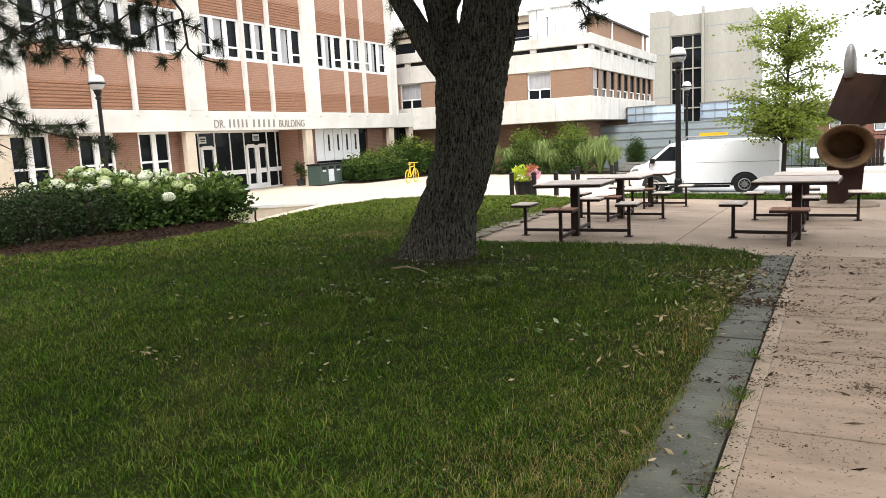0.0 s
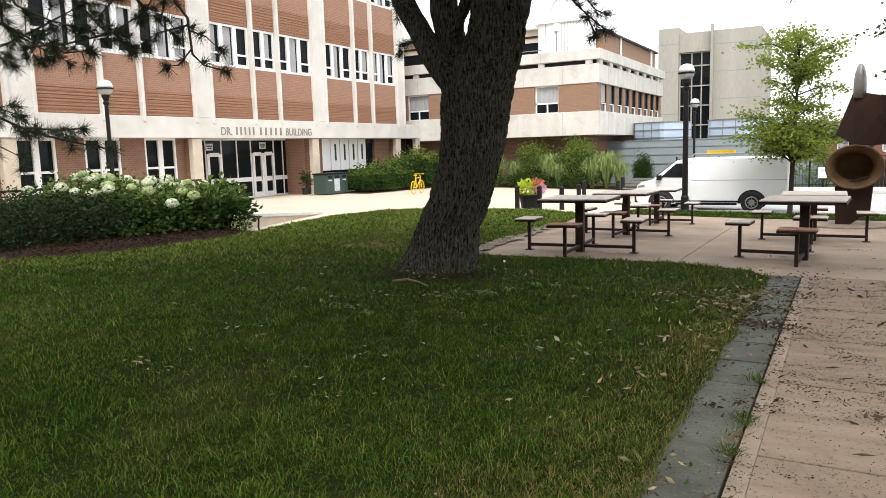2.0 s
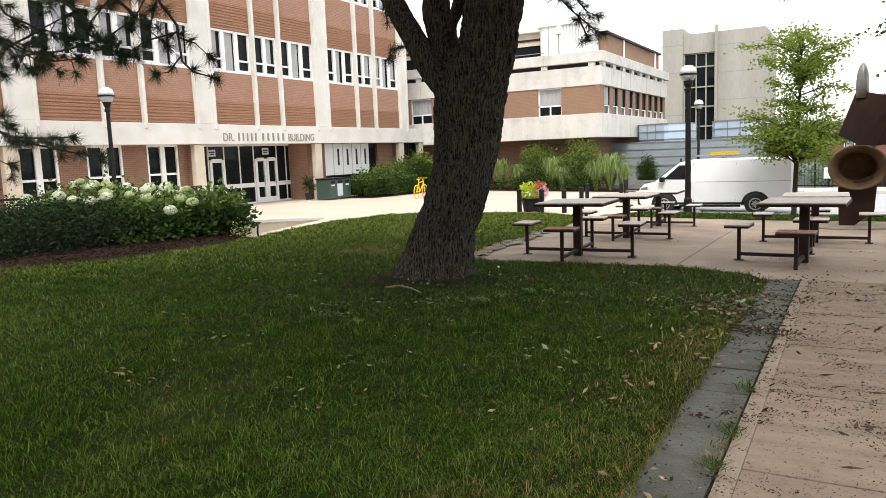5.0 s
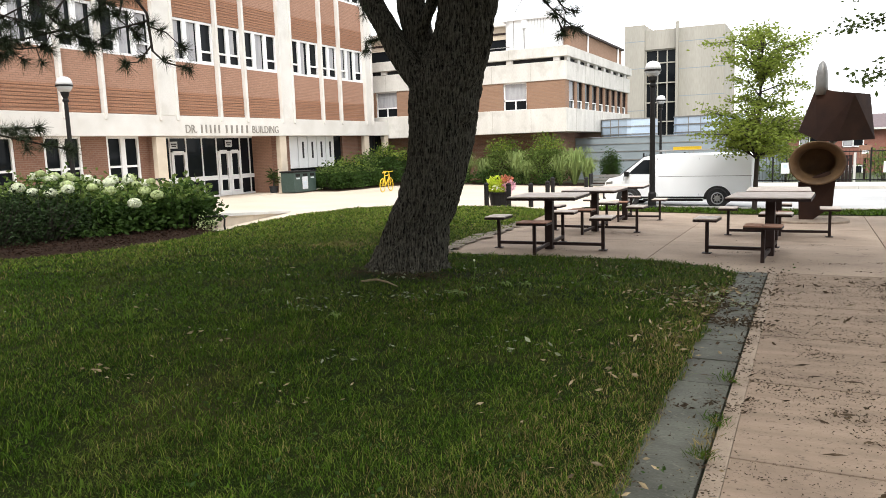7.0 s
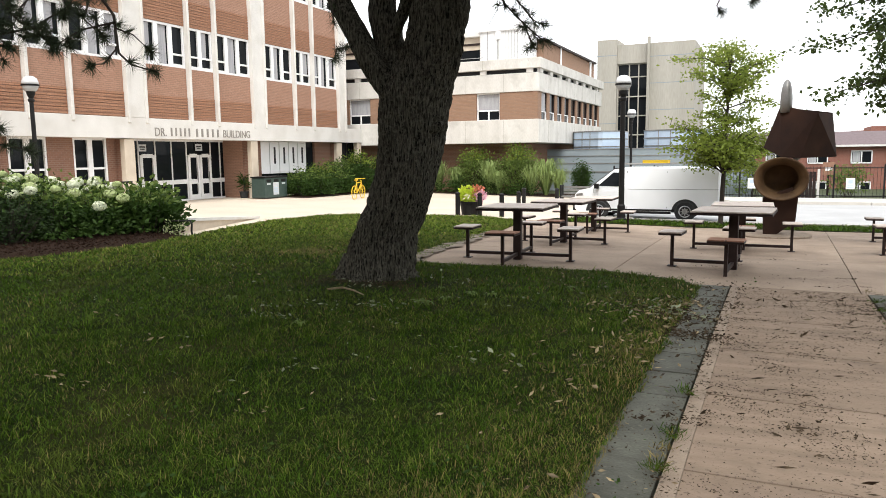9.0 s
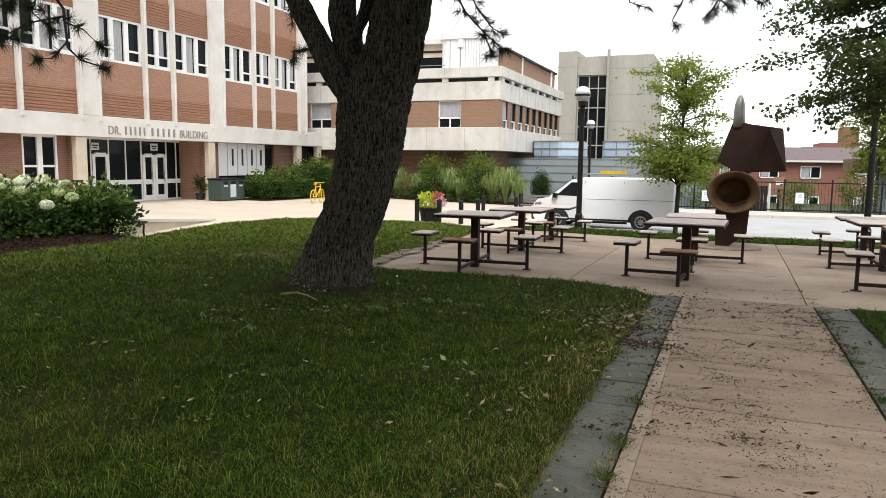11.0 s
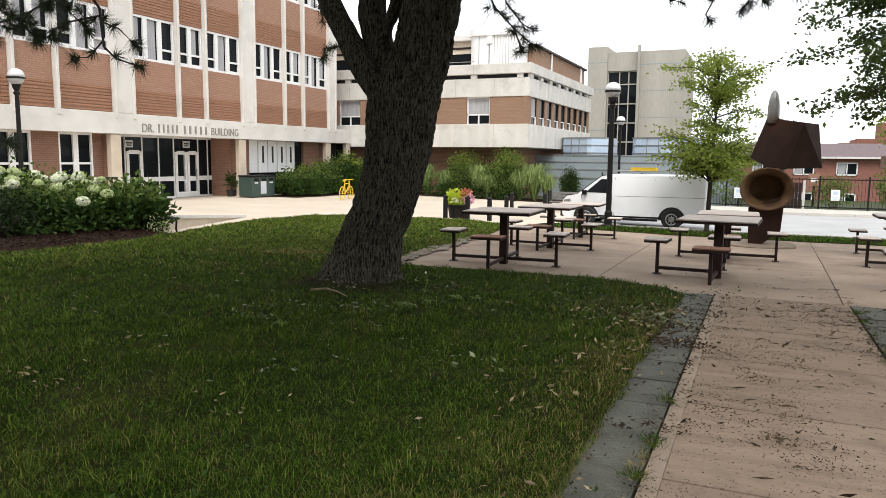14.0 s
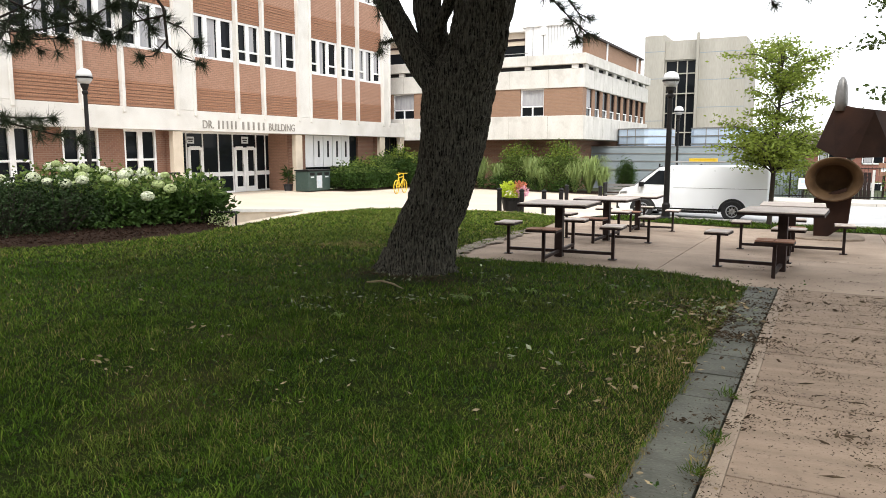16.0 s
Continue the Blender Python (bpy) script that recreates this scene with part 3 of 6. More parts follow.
for i in range(7):
    part("bracket", B(WX - 0.7 - i * 2.7, WX - 0.35 - i * 2.7, WY - 0.02, WY + 0.15, 5.982, 6.198), M_STONE, wing)
for x in (-13.1, -16.4, -19.7):
    part("panel_joint", B(x, x + 0.025, WY - 0.124, WY - 0.10, 6.22, 6.74), M_TOWER, wing)
for x in (-11.9, -14.2, -16.5, -18.8, -21.1):
    part("panel_joint", B(x, x + 0.02, WY - 0.004, WY + 0.02, 2.25, 3.46), M_TOWER, wing)
    part("panel_joint", B(x, x + 0.02, WY - 0.004, WY + 0.02, 5.01, 5.95), M_TOWER, wing)
for i in range(7):
    y = WY + 1.9 + i * 1.95
    part("panel_joint", B(WX - 0.02, WX + 0.004, y, y + 0.03, 2.25, 3.46), M_TOWER, wing)
    part("panel_joint", B(WX - 0.02, WX + 0.004, y, y + 0.03, 5.01, 5.95), M_TOWER, wing)
part("lower_wall", B(-40, WX - 1.2, WY + 1.2, 54.6, -1.2, 2.21), M_BRICKD, wing)
part("brick_panel", B(-12.15, WX - 0.06, WY + 0.06, WY + 0.5, 3.44, 5.0), M_BRICKW, wing)
part("brick_panel", B(-17.0, -13.55, WY + 0.06, WY + 0.5, 3.44, 5.0), M_BRICKW, wing)
part("brick_panel", B(-40, -21.9, WY + 0.06, WY + 0.5, 3.44, 5.0), M_BRICKW, wing)


def wing_window(x0, x1):
    w = new("window")
    w.parent = wing
    bm = bmesh.new()
    y = WY + 0.2
    for a, b, c, d in ((x0, x1, 3.44, 3.52), (x0, x1, 4.92, 5.0), (x0, x0 + 0.08, 3.52, 4.92), (x1 - 0.08, x1, 3.52, 4.92), (x0, x1, 3.98, 4.06), ((x0 + x1) / 2 - 0.04, (x0 + x1) / 2 + 0.04, 3.52, 3.98)):
        box(bm, a, b, y, y + 0.1, c, d)
    part("window_frame", bm, M_WHITE, w)
    part("blind", B(x0 + 0.06, x1 - 0.06, y + 0.04, y + 0.06, 4.0, 4.95), M_BLIND, w, "pale lowered blind")
    part("pane", B(x0 + 0.06, x1 - 0.06, y + 0.05, y + 0.07, 3.5, 4.0), M_GLASS, w)


wing_window(-13.55, -12.15)
wing_window(-18.4, -17.0)
wing_window(-21.9, -20.4)
part("brick_panel", B(-20.4, -18.4, WY + 0.06, WY + 0.5, 3.44, 5.0), M_BRICKW, wing)
# side with narrow windows between brick piers
part("side_wall", B(WX - 0.5, WX - 0.3, WY + 0.5, 54.6, 3.44, 5.0), M_DARK, wing)
part("brick_pier", B(WX - 0.35, WX - 0.08, WY + 0.02, 39.97, 3.49, 4.98), M_BRICKW, wing)
for i in range(9):
    y = 39.97 + i * 1.61
    part("brick_pier", B(WX - 0.35, WX - 0.08, y + 1.12, min(y + 1.61, 54.7), 3.49, 4.98), M_BRICKW, wing)
    w = new("window")
    w.parent = wing
    part("pane", B(WX - 0.22, WX - 0.19, y, y + 1.12, 3.49, 4.98), M_GLASS, w)
    part("jamb", B(WX - 0.24, WX - 0.14, y, y + 0.07, 3.49, 4.98), M_FRAMEBR, w)
    part("jamb", B(WX - 0.24, WX - 0.14, y + 1.05, y + 1.12, 3.49, 4.98), M_FRAMEBR, w)
    part("sash_bar", B(WX - 0.23, WX - 0.12, y + 0.07, y + 1.05, 3.90, 3.95), M_WHITE, w)
    part("sash_bar", B(WX - 0.23, WX - 0.12, y + 0.97, y + 1.05, 3.50, 3.90), M_WHITE, w)
    if i == 0:
        part("blind", B(WX - 0.188, WX - 0.182, y + 0.07, y + 1.05, 3.98, 4.95), M_BLIND, w, "pale lowered blind")
# set back upper storey and plant
part("upper_storey", B(-36, WX - 0.5, WY + 2.6, 54.4, 6.2, 7.98), M_BRICKW, wing)
part("upper_roof", B(-36.2, WX - 0.35, WY + 2.4, 54.6, 7.98, 8.10), M_FRAMEBR, wing, "thin dark roof edge")
part("front_fascia", B(-36, -13.5, WY + 2.45, WY + 2.6, 7.72, 8.45), M_PIER, wing)
part("front_roof", B(-36.2, -13.4, WY + 2.2, WY + 4.5, 8.45, 8.75, 0.02), M_STONE, wing)
part("pane", B(-36, -13.6, WY + 2.52, WY + 2.59, 6.3, 7.72), M_GLASS, wing)
for i in range(12):
    part("mullion", B(-36 + i * 2, -35.9 + i * 2, WY + 2.44, WY + 2.52, 6.3, 7.7), M_WHITE, wing)
part("roof_rail", tube(bmesh.new(), [(-18, WY + 0.05, 6.92), (-13.1, WY + 0.05, 6.92)], 0.02, 6), M_STEEL, wing)
part("downpipe", tube(bmesh.new(), [(WX - 0.44, 45.2, 6.2), (WX - 0.44, 45.2, 8.0)], 0.06, 8), M_WHITE, wing)
part("downpipe", tube(bmesh.new(), [(WX - 0.44, 53.0, 6.2), (WX - 0.44, 53.0, 8.5)], 0.08, 8), M_WHITE, wing)
pl = new("roof_plant")
pl.parent = wing
PX0, PX1, PY0, PY1 = -13.75, -10.75, WY + 0.75, WY + 2.38


def rounded(x0, x1, y0, y1, r, n=8):
    """Outline of a box in plan whose two front corners are rounded."""
    left = [(x0 + r - r * math.cos(a), y0 + r - r * math.sin(a)) for a in (math.pi / 2 * k / n for k in range(n + 1))]
    right = [(x1 - r + r * math.sin(a), y0 + r - r * math.cos(a)) for a in (math.pi / 2 * k / n for k in range(n + 1))]
    return [(x0, y1)] + left + right + [(x1, y1)]


def prism(bm, outline, z0, z1):
    lo = [bm.verts.new((x, y, z0)) for x, y in outline]
    hi = [bm.verts.new((x, y, z1)) for x, y in outline]
    bm.faces.new(lo[::-1])
    bm.faces.new(hi)
    for i in range(len(lo)):
        j = (i + 1) % len(lo)
        bm.faces.new((lo[i], lo[j], hi[j], hi[i]))
    bmesh.ops.recalc_face_normals(bm, faces=bm.faces)
    return bm


part("casing", prism(bmesh.new(), rounded(PX0, PX1, PY0, PY1, 0.55), 6.2, 8.42), M_WHITE, pl, "white sheet metal plant casing")
part("rim", prism(bmesh.new(), rounded(PX0 - 0.12, PX1 + 0.12, PY0 - 0.12, PY1, 0.65), 8.42, 8.78), M_WHITE, pl, "flared white rim")
bm = bmesh.new()
for x, wd in [(-13.12, 0.035), (-12.52, 0.06)] + [(-12.2 + 0.17 * i, 0.016) for i in range(6)]:
    box(bm, x, x + wd, PY0 - 0.012, PY0, 6.2, 8.40)
part("seam", bm, M_STEEL, pl)
part("spout", B(-12.62, -12.3, PY0 - 0.1, PY0 - 0.014, 7.95, 8.42, 0.03), M_WHITE, pl)
bm = bmesh.new()
tube(bm, [(-13.2, PY0 + 0.3, 8.78), (-12.6, PY0 + 0.3, 9.7)], 0.02, 5)
part("stay", bm, M_STEEL, pl)

# ---- concrete tower ----
tower = thing("concrete_tower", "tall beige concrete stair tower with a glazed strip", "building")
TY = 66
part("wall", B(-12.75, -11.05, TY, TY + 9, -3, 11.36, 0.02), M_TOWER, tower)
part("wall", B(-11.05, -8.47, TY + 0.3, TY + 9, 9.28, 10.88), M_TOWER, tower)
part("wall", B(-8.47, -4.56, TY, TY + 9, -3, 10.85, 0.02), M_TOWER, tower)
part("pilaster", B(-8.42, -8.2, TY - 0.35, TY, -3, 11.35, 0.02), M_TOWER, tower)
part("pane", B(-11.05, -8.47, TY + 0.6, TY + 0.7, -3, 9.28), M_GLASS, tower)
bm = bmesh.new()
for x in (-11.05, -10.08, -9.28, -8.56):
    box(bm, x, x + 0.09, TY + 0.45, TY + 0.6, -3, 9.28)
for z in (9.18, 8.08, 6.4, 4.75, 3.1, 1.5, 0):
    box(bm, -11.05, -8.47, TY + 0.44, TY + 0.6, z, z + 0.1)
part("window_frame", bm, M_TOWER, tower)
for z in (9.97, 7.69, 4.12):
    part("joint", B(-12.77, -11.04, TY - 0.008, TY + 0.02, z, z + 0.06), M_BLUEGREY, tower)
for z in (9.70, 7.46, 5.2, 2.9):
    part("joint", B(-8.2, -4.54, TY - 0.008, TY + 0.02, z, z + 0.06), M_BLUEGREY, tower)
for x in [-12.6 + 0.4 * i for i in range(4)] + [-8.0 + 0.4 * i for i in range(9)]:
    part("board_mark", B(x, x + 0.03, TY - 0.004, TY + 0.02, -3, 10.8), M_TOWER, tower)

# ---- blue-grey service wall with silver plant ----
svc = thing("service_wall", "blue-grey metal screen wall around a service yard", "wall")
part("screen", B(-11.2, 0.8, 45, 45.3, -1.2, 1.87), M_BLUEGREY, svc)
part("rail", B(-11.2, 0.8, 44.96, 45.0, 0.42, 0.50), M_STEEL, svc)
for z in (0.95, 1.40, 1.80):
    part("rail", B(-11.2, 0.8, 44.97, 45.0, z, z + 0.05), M_STEEL, svc)
for x0, xc, x1 in ((-9.95, -7.85, -6.75), (-5.5, -2.9, -1.6)):
    u = thing("cooling_unit", "silver-blue sheet metal cooling unit in the service yard", "plant", group="cooling units")
    out = [(x0, 46.9), (x0 + 0.25, 46.3), (xc - 0.15, 45.45), (xc + 0.1, 45.48), (x1, 46.5), (x1, 48.5), (x0, 48.5)]
    part("casing", prism(bmesh.new(), out, -1.0, 2.93), M_SILVER, u)
    grow = [((x - xc) * 1.015 + xc, (y - 47) * 1.03 + 47) for x, y in out]
    for z in (1.95, 2.42, 2.88):
        part("band", prism(bmesh.new(), grow, z, z + 0.07), M_STEEL, u)
    for f in (0.33, 0.66):
        x, y = x0 + 0.25 + (xc - 0.4 - x0) * f, 46.3 - 0.85 * f
        part("seam", B(x - 0.02, x + 0.02, y - 0.04, y + 0.02, 1.87, 2.88), M_STEEL, u)

# ---- far brick terrace across the road ----
terr = thing("brick_terrace", "two-storey red brick terrace with grey shingle roof", "building")
RY = 78.0
part("wall", B(-6, 26, RY, RY + 9, -4.2, 2.1), M_BRICKR, terr)
bm = bmesh.new()
v = [bm.verts.new(p) for p in ((-6.3, RY - 0.5, 2.0), (26.3, RY - 0.5, 2.0), (26.3, RY + 4.5, 3.4), (-6.3, RY + 4.5, 3.4), (-6.3, RY + 9.5, 2.0), (26.3, RY + 9.5, 2.0))]
for q in ((0, 1, 2, 3), (3, 2, 5, 4), (0, 3, 4), (1, 5, 2), (0, 4, 5, 1)):
    bm.faces.new([v[i] for i in q])
part("roof", bm, M_ROOF, terr)
part("gutter", B(-6.3, 26.3, RY - 0.62, RY - 0.5, 1.9, 2.08), M_STONE, terr)


def terrace_window(x0, x1, z0, z1):
    w = new("window")
    w.parent = terr
    bm = bmesh.new()
    for a, b, c, d in ((x0, x1, z0, z0 + 0.12), (x0, x1, z1 - 0.1, z1), (x0, x0 + 0.1, z0, z1), (x1 - 0.1, x1, z0, z1), ((x0 + x1) / 2 - 0.05, (x0 + x1) / 2 + 0.05, z0, z1)):
        box(bm, a, b, RY - 0.08, RY - 0.002, c, d)
    part("window_frame", bm, M_WHITE, w)
    part("pane", B(x0 + 0.05, x1 - 0.05, RY - 0.04, RY - 0.02, z0 + 0.05, z1 - 0.05), M_GLASS, w)
    part("curtain", B(x0 + 0.15, (x0 + x1) / 2 - 0.1, RY - 0.06, RY - 0.045, z0 + 0.15, z1 - 0.12), M_BLIND, w)


for x in (-3.6, 1.0, 4.6, 8.2, 12.8, 16.5, 20.5):
    terrace_window(x, x + 1.75, 0.35, 1.55)
    terrace_window(x, x + 1.75, -2.6, -1.3)
far = thing("brick_tower", "distant red brick block above the terrace roof", "building")
part("wall", B(11.4, 15.4, 95, 103, -4, 4.2), M_BRICKR, far)
part("wall", B(9.7, 11.4, 95, 103, -4, 3.75), M_BRICKR, far)
part("stack", B(13.6, 15.3, 95.2, 99, 4.2, 6.0), M_BRICKR, far)

# ---- the leaning pine ----
def bark_tube(bm, pts, radii, seg=40, rows=60, rough=0.05, ph=0.0):
    """A thick limb with deep vertical bark furrows."""
    pts = [Vector(p) for p in pts]
    n = len(pts) - 1
    rings = []
    for i in range(rows + 1):
        u = i / rows * n
        k = min(int(u), n - 1)
        f = u - k
        p0, p1, p2, p3 = pts[max(k - 1, 0)], pts[k], pts[k + 1], pts[min(k + 2, n)]
        p = 0.5 * (2 * p1 + (p2 - p0) * f + (2 * p0 - 5 * p1 + 4 * p2 - p3) * f * f + (3 * p1 - p0 - 3 * p2 + p3) * f ** 3)
        r = radii[k] * (1 - f) + radii[k + 1] * f
        ring = []
        for j in range(seg):
            a = 2 * math.pi * j / seg
            c, s = math.cos(a), math.sin(a)
            q = Vector((c * r * 13, s * r * 13, p.z * 2.2 + ph))
            g = abs(noise.noise(q * 1.0)) + 0.55 * abs(noise.noise(q * 2.3)) + 0.25 * noise.noise(q * 6)
            lump = noise.noise(Vector((c * 1.2, s * 1.2, p.z * 1.1 + ph)))
            rr = r * (1 + 0.05 * lump) + rough * (g - 0.35)
            ring.append(bm.verts.new((p.x + c * rr, p.y + s * rr, p.z)))
        rings.append(ring)
    for a, b in zip(rings, rings[1:]):
        for j in range(seg):
            bm.faces.new((a[j], a[(j + 1) % seg], b[(j + 1) % seg], b[j]))
    bm.faces.new(rings[-1])
    return bm


pine = thing("pine_tree", "old leaning pine with furrowed dark bark and forked limbs", "tree")
TRK = [(-3.02, 9.1, -0.35, 0.60), (-2.99, 9.1, -0.1, 0.53), (-2.94, 9.1, 0.18, 0.49), (-2.84, 9.1, 0.54, 0.43), (-2.66, 9.1, 0.93, 0.415), (-2.53, 9.1, 1.31, 0.415), (-2.45, 9.1, 1.69, 0.425),
       (-2.40, 9.1, 2.06, 0.445), (-2.34, 9.1, 2.42, 0.47), (-2.17, 9.1, 2.77, 0.41), (-2.06, 9.1, 3.12, 0.37), (-1.98, 9.1, 3.46, 0.36), (-1.8, 9.15, 4.6, 0.32), (-1.6, 9.2, 6.5, 0.25), (-1.5, 9.3, 9.5, 0.13)]
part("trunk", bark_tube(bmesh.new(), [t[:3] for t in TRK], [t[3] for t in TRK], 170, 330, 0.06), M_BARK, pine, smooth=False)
for pts, rad in ((((-2.45, 9.05, 2.2), (-2.78, 9.0, 2.62), (-3.02, 8.95, 3.0), (-3.26, 8.9, 3.44), (-3.55, 8.8, 3.9), (-4.6, 8.0, 5.2), (-6.0, 6.6, 5.9)), (0.25, 0.23, 0.19, 0.165, 0.15, 0.11, 0.05)),
                 (((-2.5, 9.2, 2.4), (-2.74, 9.2, 2.9), (-2.83, 9.2, 3.3), (-2.88, 9.2, 3.6), (-3.0, 9.5, 5.2), (-3.4, 10.0, 7.5)), (0.26, 0.22, 0.20, 0.18, 0.14, 0.05)),
                 (((-2.74, 9.1, 2.95), (-2.62, 9.05, 3.2), (-2.44, 9.0, 3.5), (-1.9, 8.6, 4.4), (-0.5, 8.0, 5.4)), (0.12, 0.095, 0.085, 0.07, 0.03))):
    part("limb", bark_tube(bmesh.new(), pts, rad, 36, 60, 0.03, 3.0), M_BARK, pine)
bm = bmesh.new()
tube(bm, [(-2.1, 8.95, 1.92), (-1.97, 8.93, 1.95), (-1.9, 8.92, 2.0)], [0.09, 0.07, 0.035], 9)
part("branch_stub", bm, M_BARK, pine)
bm = bmesh.new()
for a in range(11):
    ang = a * 0.571 + 0.2
    rr = 0.46
    tube(bm, [(-3.02 + math.cos(ang) * 0.38, 9.1 + math.sin(ang) * 0.38, 0.25), (-3.03 + math.cos(ang) * rr, 9.1 + math.sin(ang) * rr, 0.0), (-3.04 + math.cos(ang) * (rr + 0.2), 9.1 + math.sin(ang) * (rr + 0.2), -0.14)], [0.06, 0.09, 0.05], 7)
part("root_flare", bm, M_BARK, pine)

NV, NF = [], []


def tuft(c, d, n=34, length=0.13, rnd=random, wide=0.0030):
    """A pinwheel of needles round a twig end."""
    c, d = Vector(c), Vector(d).normalized()
    s = d.orthogonal().normalized()
    u = d.cross(s)
    for _ in range(n):
        a = rnd.random() * 6.283
        lean = rnd.uniform(0.0, 1.0)
        w = (s * math.cos(a) + u * math.sin(a)) * math.sqrt(max(0.05, 1 - lean * lean * 0.8)) + d * lean
        w.normalize()
        l = length * rnd.uniform(0.7, 1.15)
        base = c - d * rnd.uniform(0, 0.09)
        side = w.cross(Vector((rnd.uniform(-1, 1), rnd.uniform(-1, 1), rnd.uniform(-1, 1)))).normalized() * wide
        i = len(NV)
        sag = Vector((0, 0, -0.012))
        NV.extend([tuple(base - side), tuple(base + side), tuple(base + w * l + sag)])
        NF.append((i, i + 1, i + 2))


TWIGS = bmesh.new()
rt = random.Random(5)


def bough(pts, r=0.014, spray=0.22, every=0.15, n=92, length=0.165):
    """A drooping branch with side twigs that end in tufts."""
    tube(TWIGS, pts, [1.6 * r * (1 - 0.6 * i / (len(pts) - 1)) for i in range(len(pts))], 6)
    P = [Vector(p) for p in pts]
    for a, b in zip(P, P[1:]):
        d = b - a
        k = max(1, int(d.length / (every * 0.72)))
        for i in range(k):
            p = a + d * ((i + rt.random()) / k)
            w = Vector((rt.uniform(-1, 1), rt.uniform(-1, 1), rt.uniform(-0.9, 0.5)))
            w = (w.normalized() * 0.9 + d.normalized() * 0.7).normalized()
            e = p + w * spray * rt.uniform(0.4, 1.2)
            tube(TWIGS, [p, (p + e) / 2 + Vector((0, 0, -0.015)), e], [0.006, 0.005, 0.0035], 4, False)
            tuft(e, w, n, length, rt)
    tuft(P[-1], P[-1] - P[-2], n + 10, length, rt)


# boughs that hang into the view on the building side
bough([(-5.6, 7.0, 4.6), (-5.06, 6.5, 3.48), (-4.86, 6.55, 3.2), (-4.80, 6.53, 2.78), (-4.68, 6.58, 2.65), (-4.42, 6.72, 2.56)], 0.013, 0.12, 0.5)
bough([(-4.82, 6.54, 3.05), (-4.66, 6.62, 2.98), (-4.50, 6.70, 2.80)], 0.007, 0.06, 0.5)
bough([(-4.81, 6.54, 2.85), (-4.95, 6.45, 2.66), (-5.09, 6.36, 2.65)], 0.007, 0.12, 0.2)
bough([(-4.86, 6.55, 3.12), (-5.1, 6.3, 3.02), (-5.4, 6.2, 2.86)], 0.008, 0.14, 0.16)
bough([(-6.3, 6.0, 4.3), (-5.29, 6.35, 3.32), (-5.62, 6.12, 3.06), (-6.08, 5.85, 2.95), (-6.5, 5.62, 2.92)], 0.013, 0.26, 0.13)
bough([(-5.62, 6.12, 3.06), (-5.5, 6.2, 2.9), (-5.25, 6.3, 2.84)], 0.008, 0.14, 0.13)
bough([(-6.9, 5.7, 4.2), (-5.93, 6.02, 3.42), (-6.44, 5.69, 3.12), (-6.8, 5.5, 2.95), (-7.2, 5.3, 2.85)], 0.012, 0.26, 0.12)
bough([(-6.6, 5.4, 3.6), (-6.75, 5.5, 3.2), (-6.43, 5.66, 2.99), (-6.1, 5.82, 2.84), (-5.85, 5.95, 2.86)], 0.011, 0.24, 0.12)
bough([(-7.6, 5.2, 3.9), (-7.2, 5.3, 3.3), (-6.79, 5.45, 2.82), (-6.6, 5.5, 2.7)], 0.011, 0.24, 0.13)
bough([(-5.4, 6.6, 3.9), (-5.6, 6.2, 3.5), (-5.75, 6.05, 3.25), (-5.7, 6.1, 3.05)], 0.01, 0.22, 0.13)
bough([(-4.9, 6.8, 3.9), (-5.2, 6.4, 3.5), (-5.35, 6.3, 3.2)], 0.009, 0.16, 0.2)
bough([(-8.0, 5.0, 2.9), (-7.2, 5.2, 2.35), (-6.74, 5.36, 2.1), (-6.39, 5.52, 1.92), (-5.98, 5.73, 1.80), (-5.57, 5.94, 1.70)], 0.012, 0.17, 0.12)
bough([(-6.5, 5.5, 1.98), (-6.15, 5.65, 1.95), (-5.87, 5.82, 1.96)], 0.008, 0.12, 0.13)
bough([(-7.4, 5.1, 2.4), (-6.9, 5.3, 2.28), (-6.5, 5.45, 2.12)], 0.009, 0.2, 0.10)
bough([(-7.2, 5.1, 2.0), (-6.8, 5.3, 1.8), (-6.5, 5.45, 1.62)], 0.008, 0.16, 0.14)
bough([(-6.2, 6.2, 3.9), (-5.95, 6.0, 3.35), (-5.75, 6.05, 3.12), (-5.45, 6.2, 3.0)], 0.011, 0.22, 0.13)
bough([(-7.0, 5.6, 3.8), (-6.6, 5.6, 3.4), (-6.25, 5.75, 3.22), (-5.9, 5.95, 3.1)], 0.011, 0.24, 0.12)
bough([(-7.3, 5.3, 3.6), (-6.9, 5.45, 3.3), (-6.6, 5.6, 3.05), (-6.3, 5.75, 2.85)], 0.011, 0.24, 0.12)
bough([(-5.2, 6.7, 3.8), (-5.1, 6.45, 3.4), (-5.15, 6.4, 3.15), (-4.95, 6.5, 2.95)], 0.009, 0.14, 0.16)
# beside and beyond the trunk
bough([(-2.9, 8.3, 3.9), (-2.72, 7.7, 3.3), (-2.60, 7.57, 3.06)], 0.007, 0.07, 0.4, 44, 0.13)
bough([(-3.1, 8.7, 3.0), (-2.8, 7.9, 2.85), (-2.58, 7.53, 2.68)], 0.007, 0.10, 0.25, 46, 0.13)
bough([(-1.6, 8.8, 4.4), (-0.92, 8.56, 3.3), (-0.72, 8.62, 3.08), (-0.60, 8.65, 2.80)], 0.010, 0.18, 0.13, 54, 0.14)
bough([(-0.72, 8.62, 3.08), (-0.55, 8.7, 2.92), (-0.42, 8.75, 2.86)], 0.007, 0.12, 0.11, 54, 0.14)
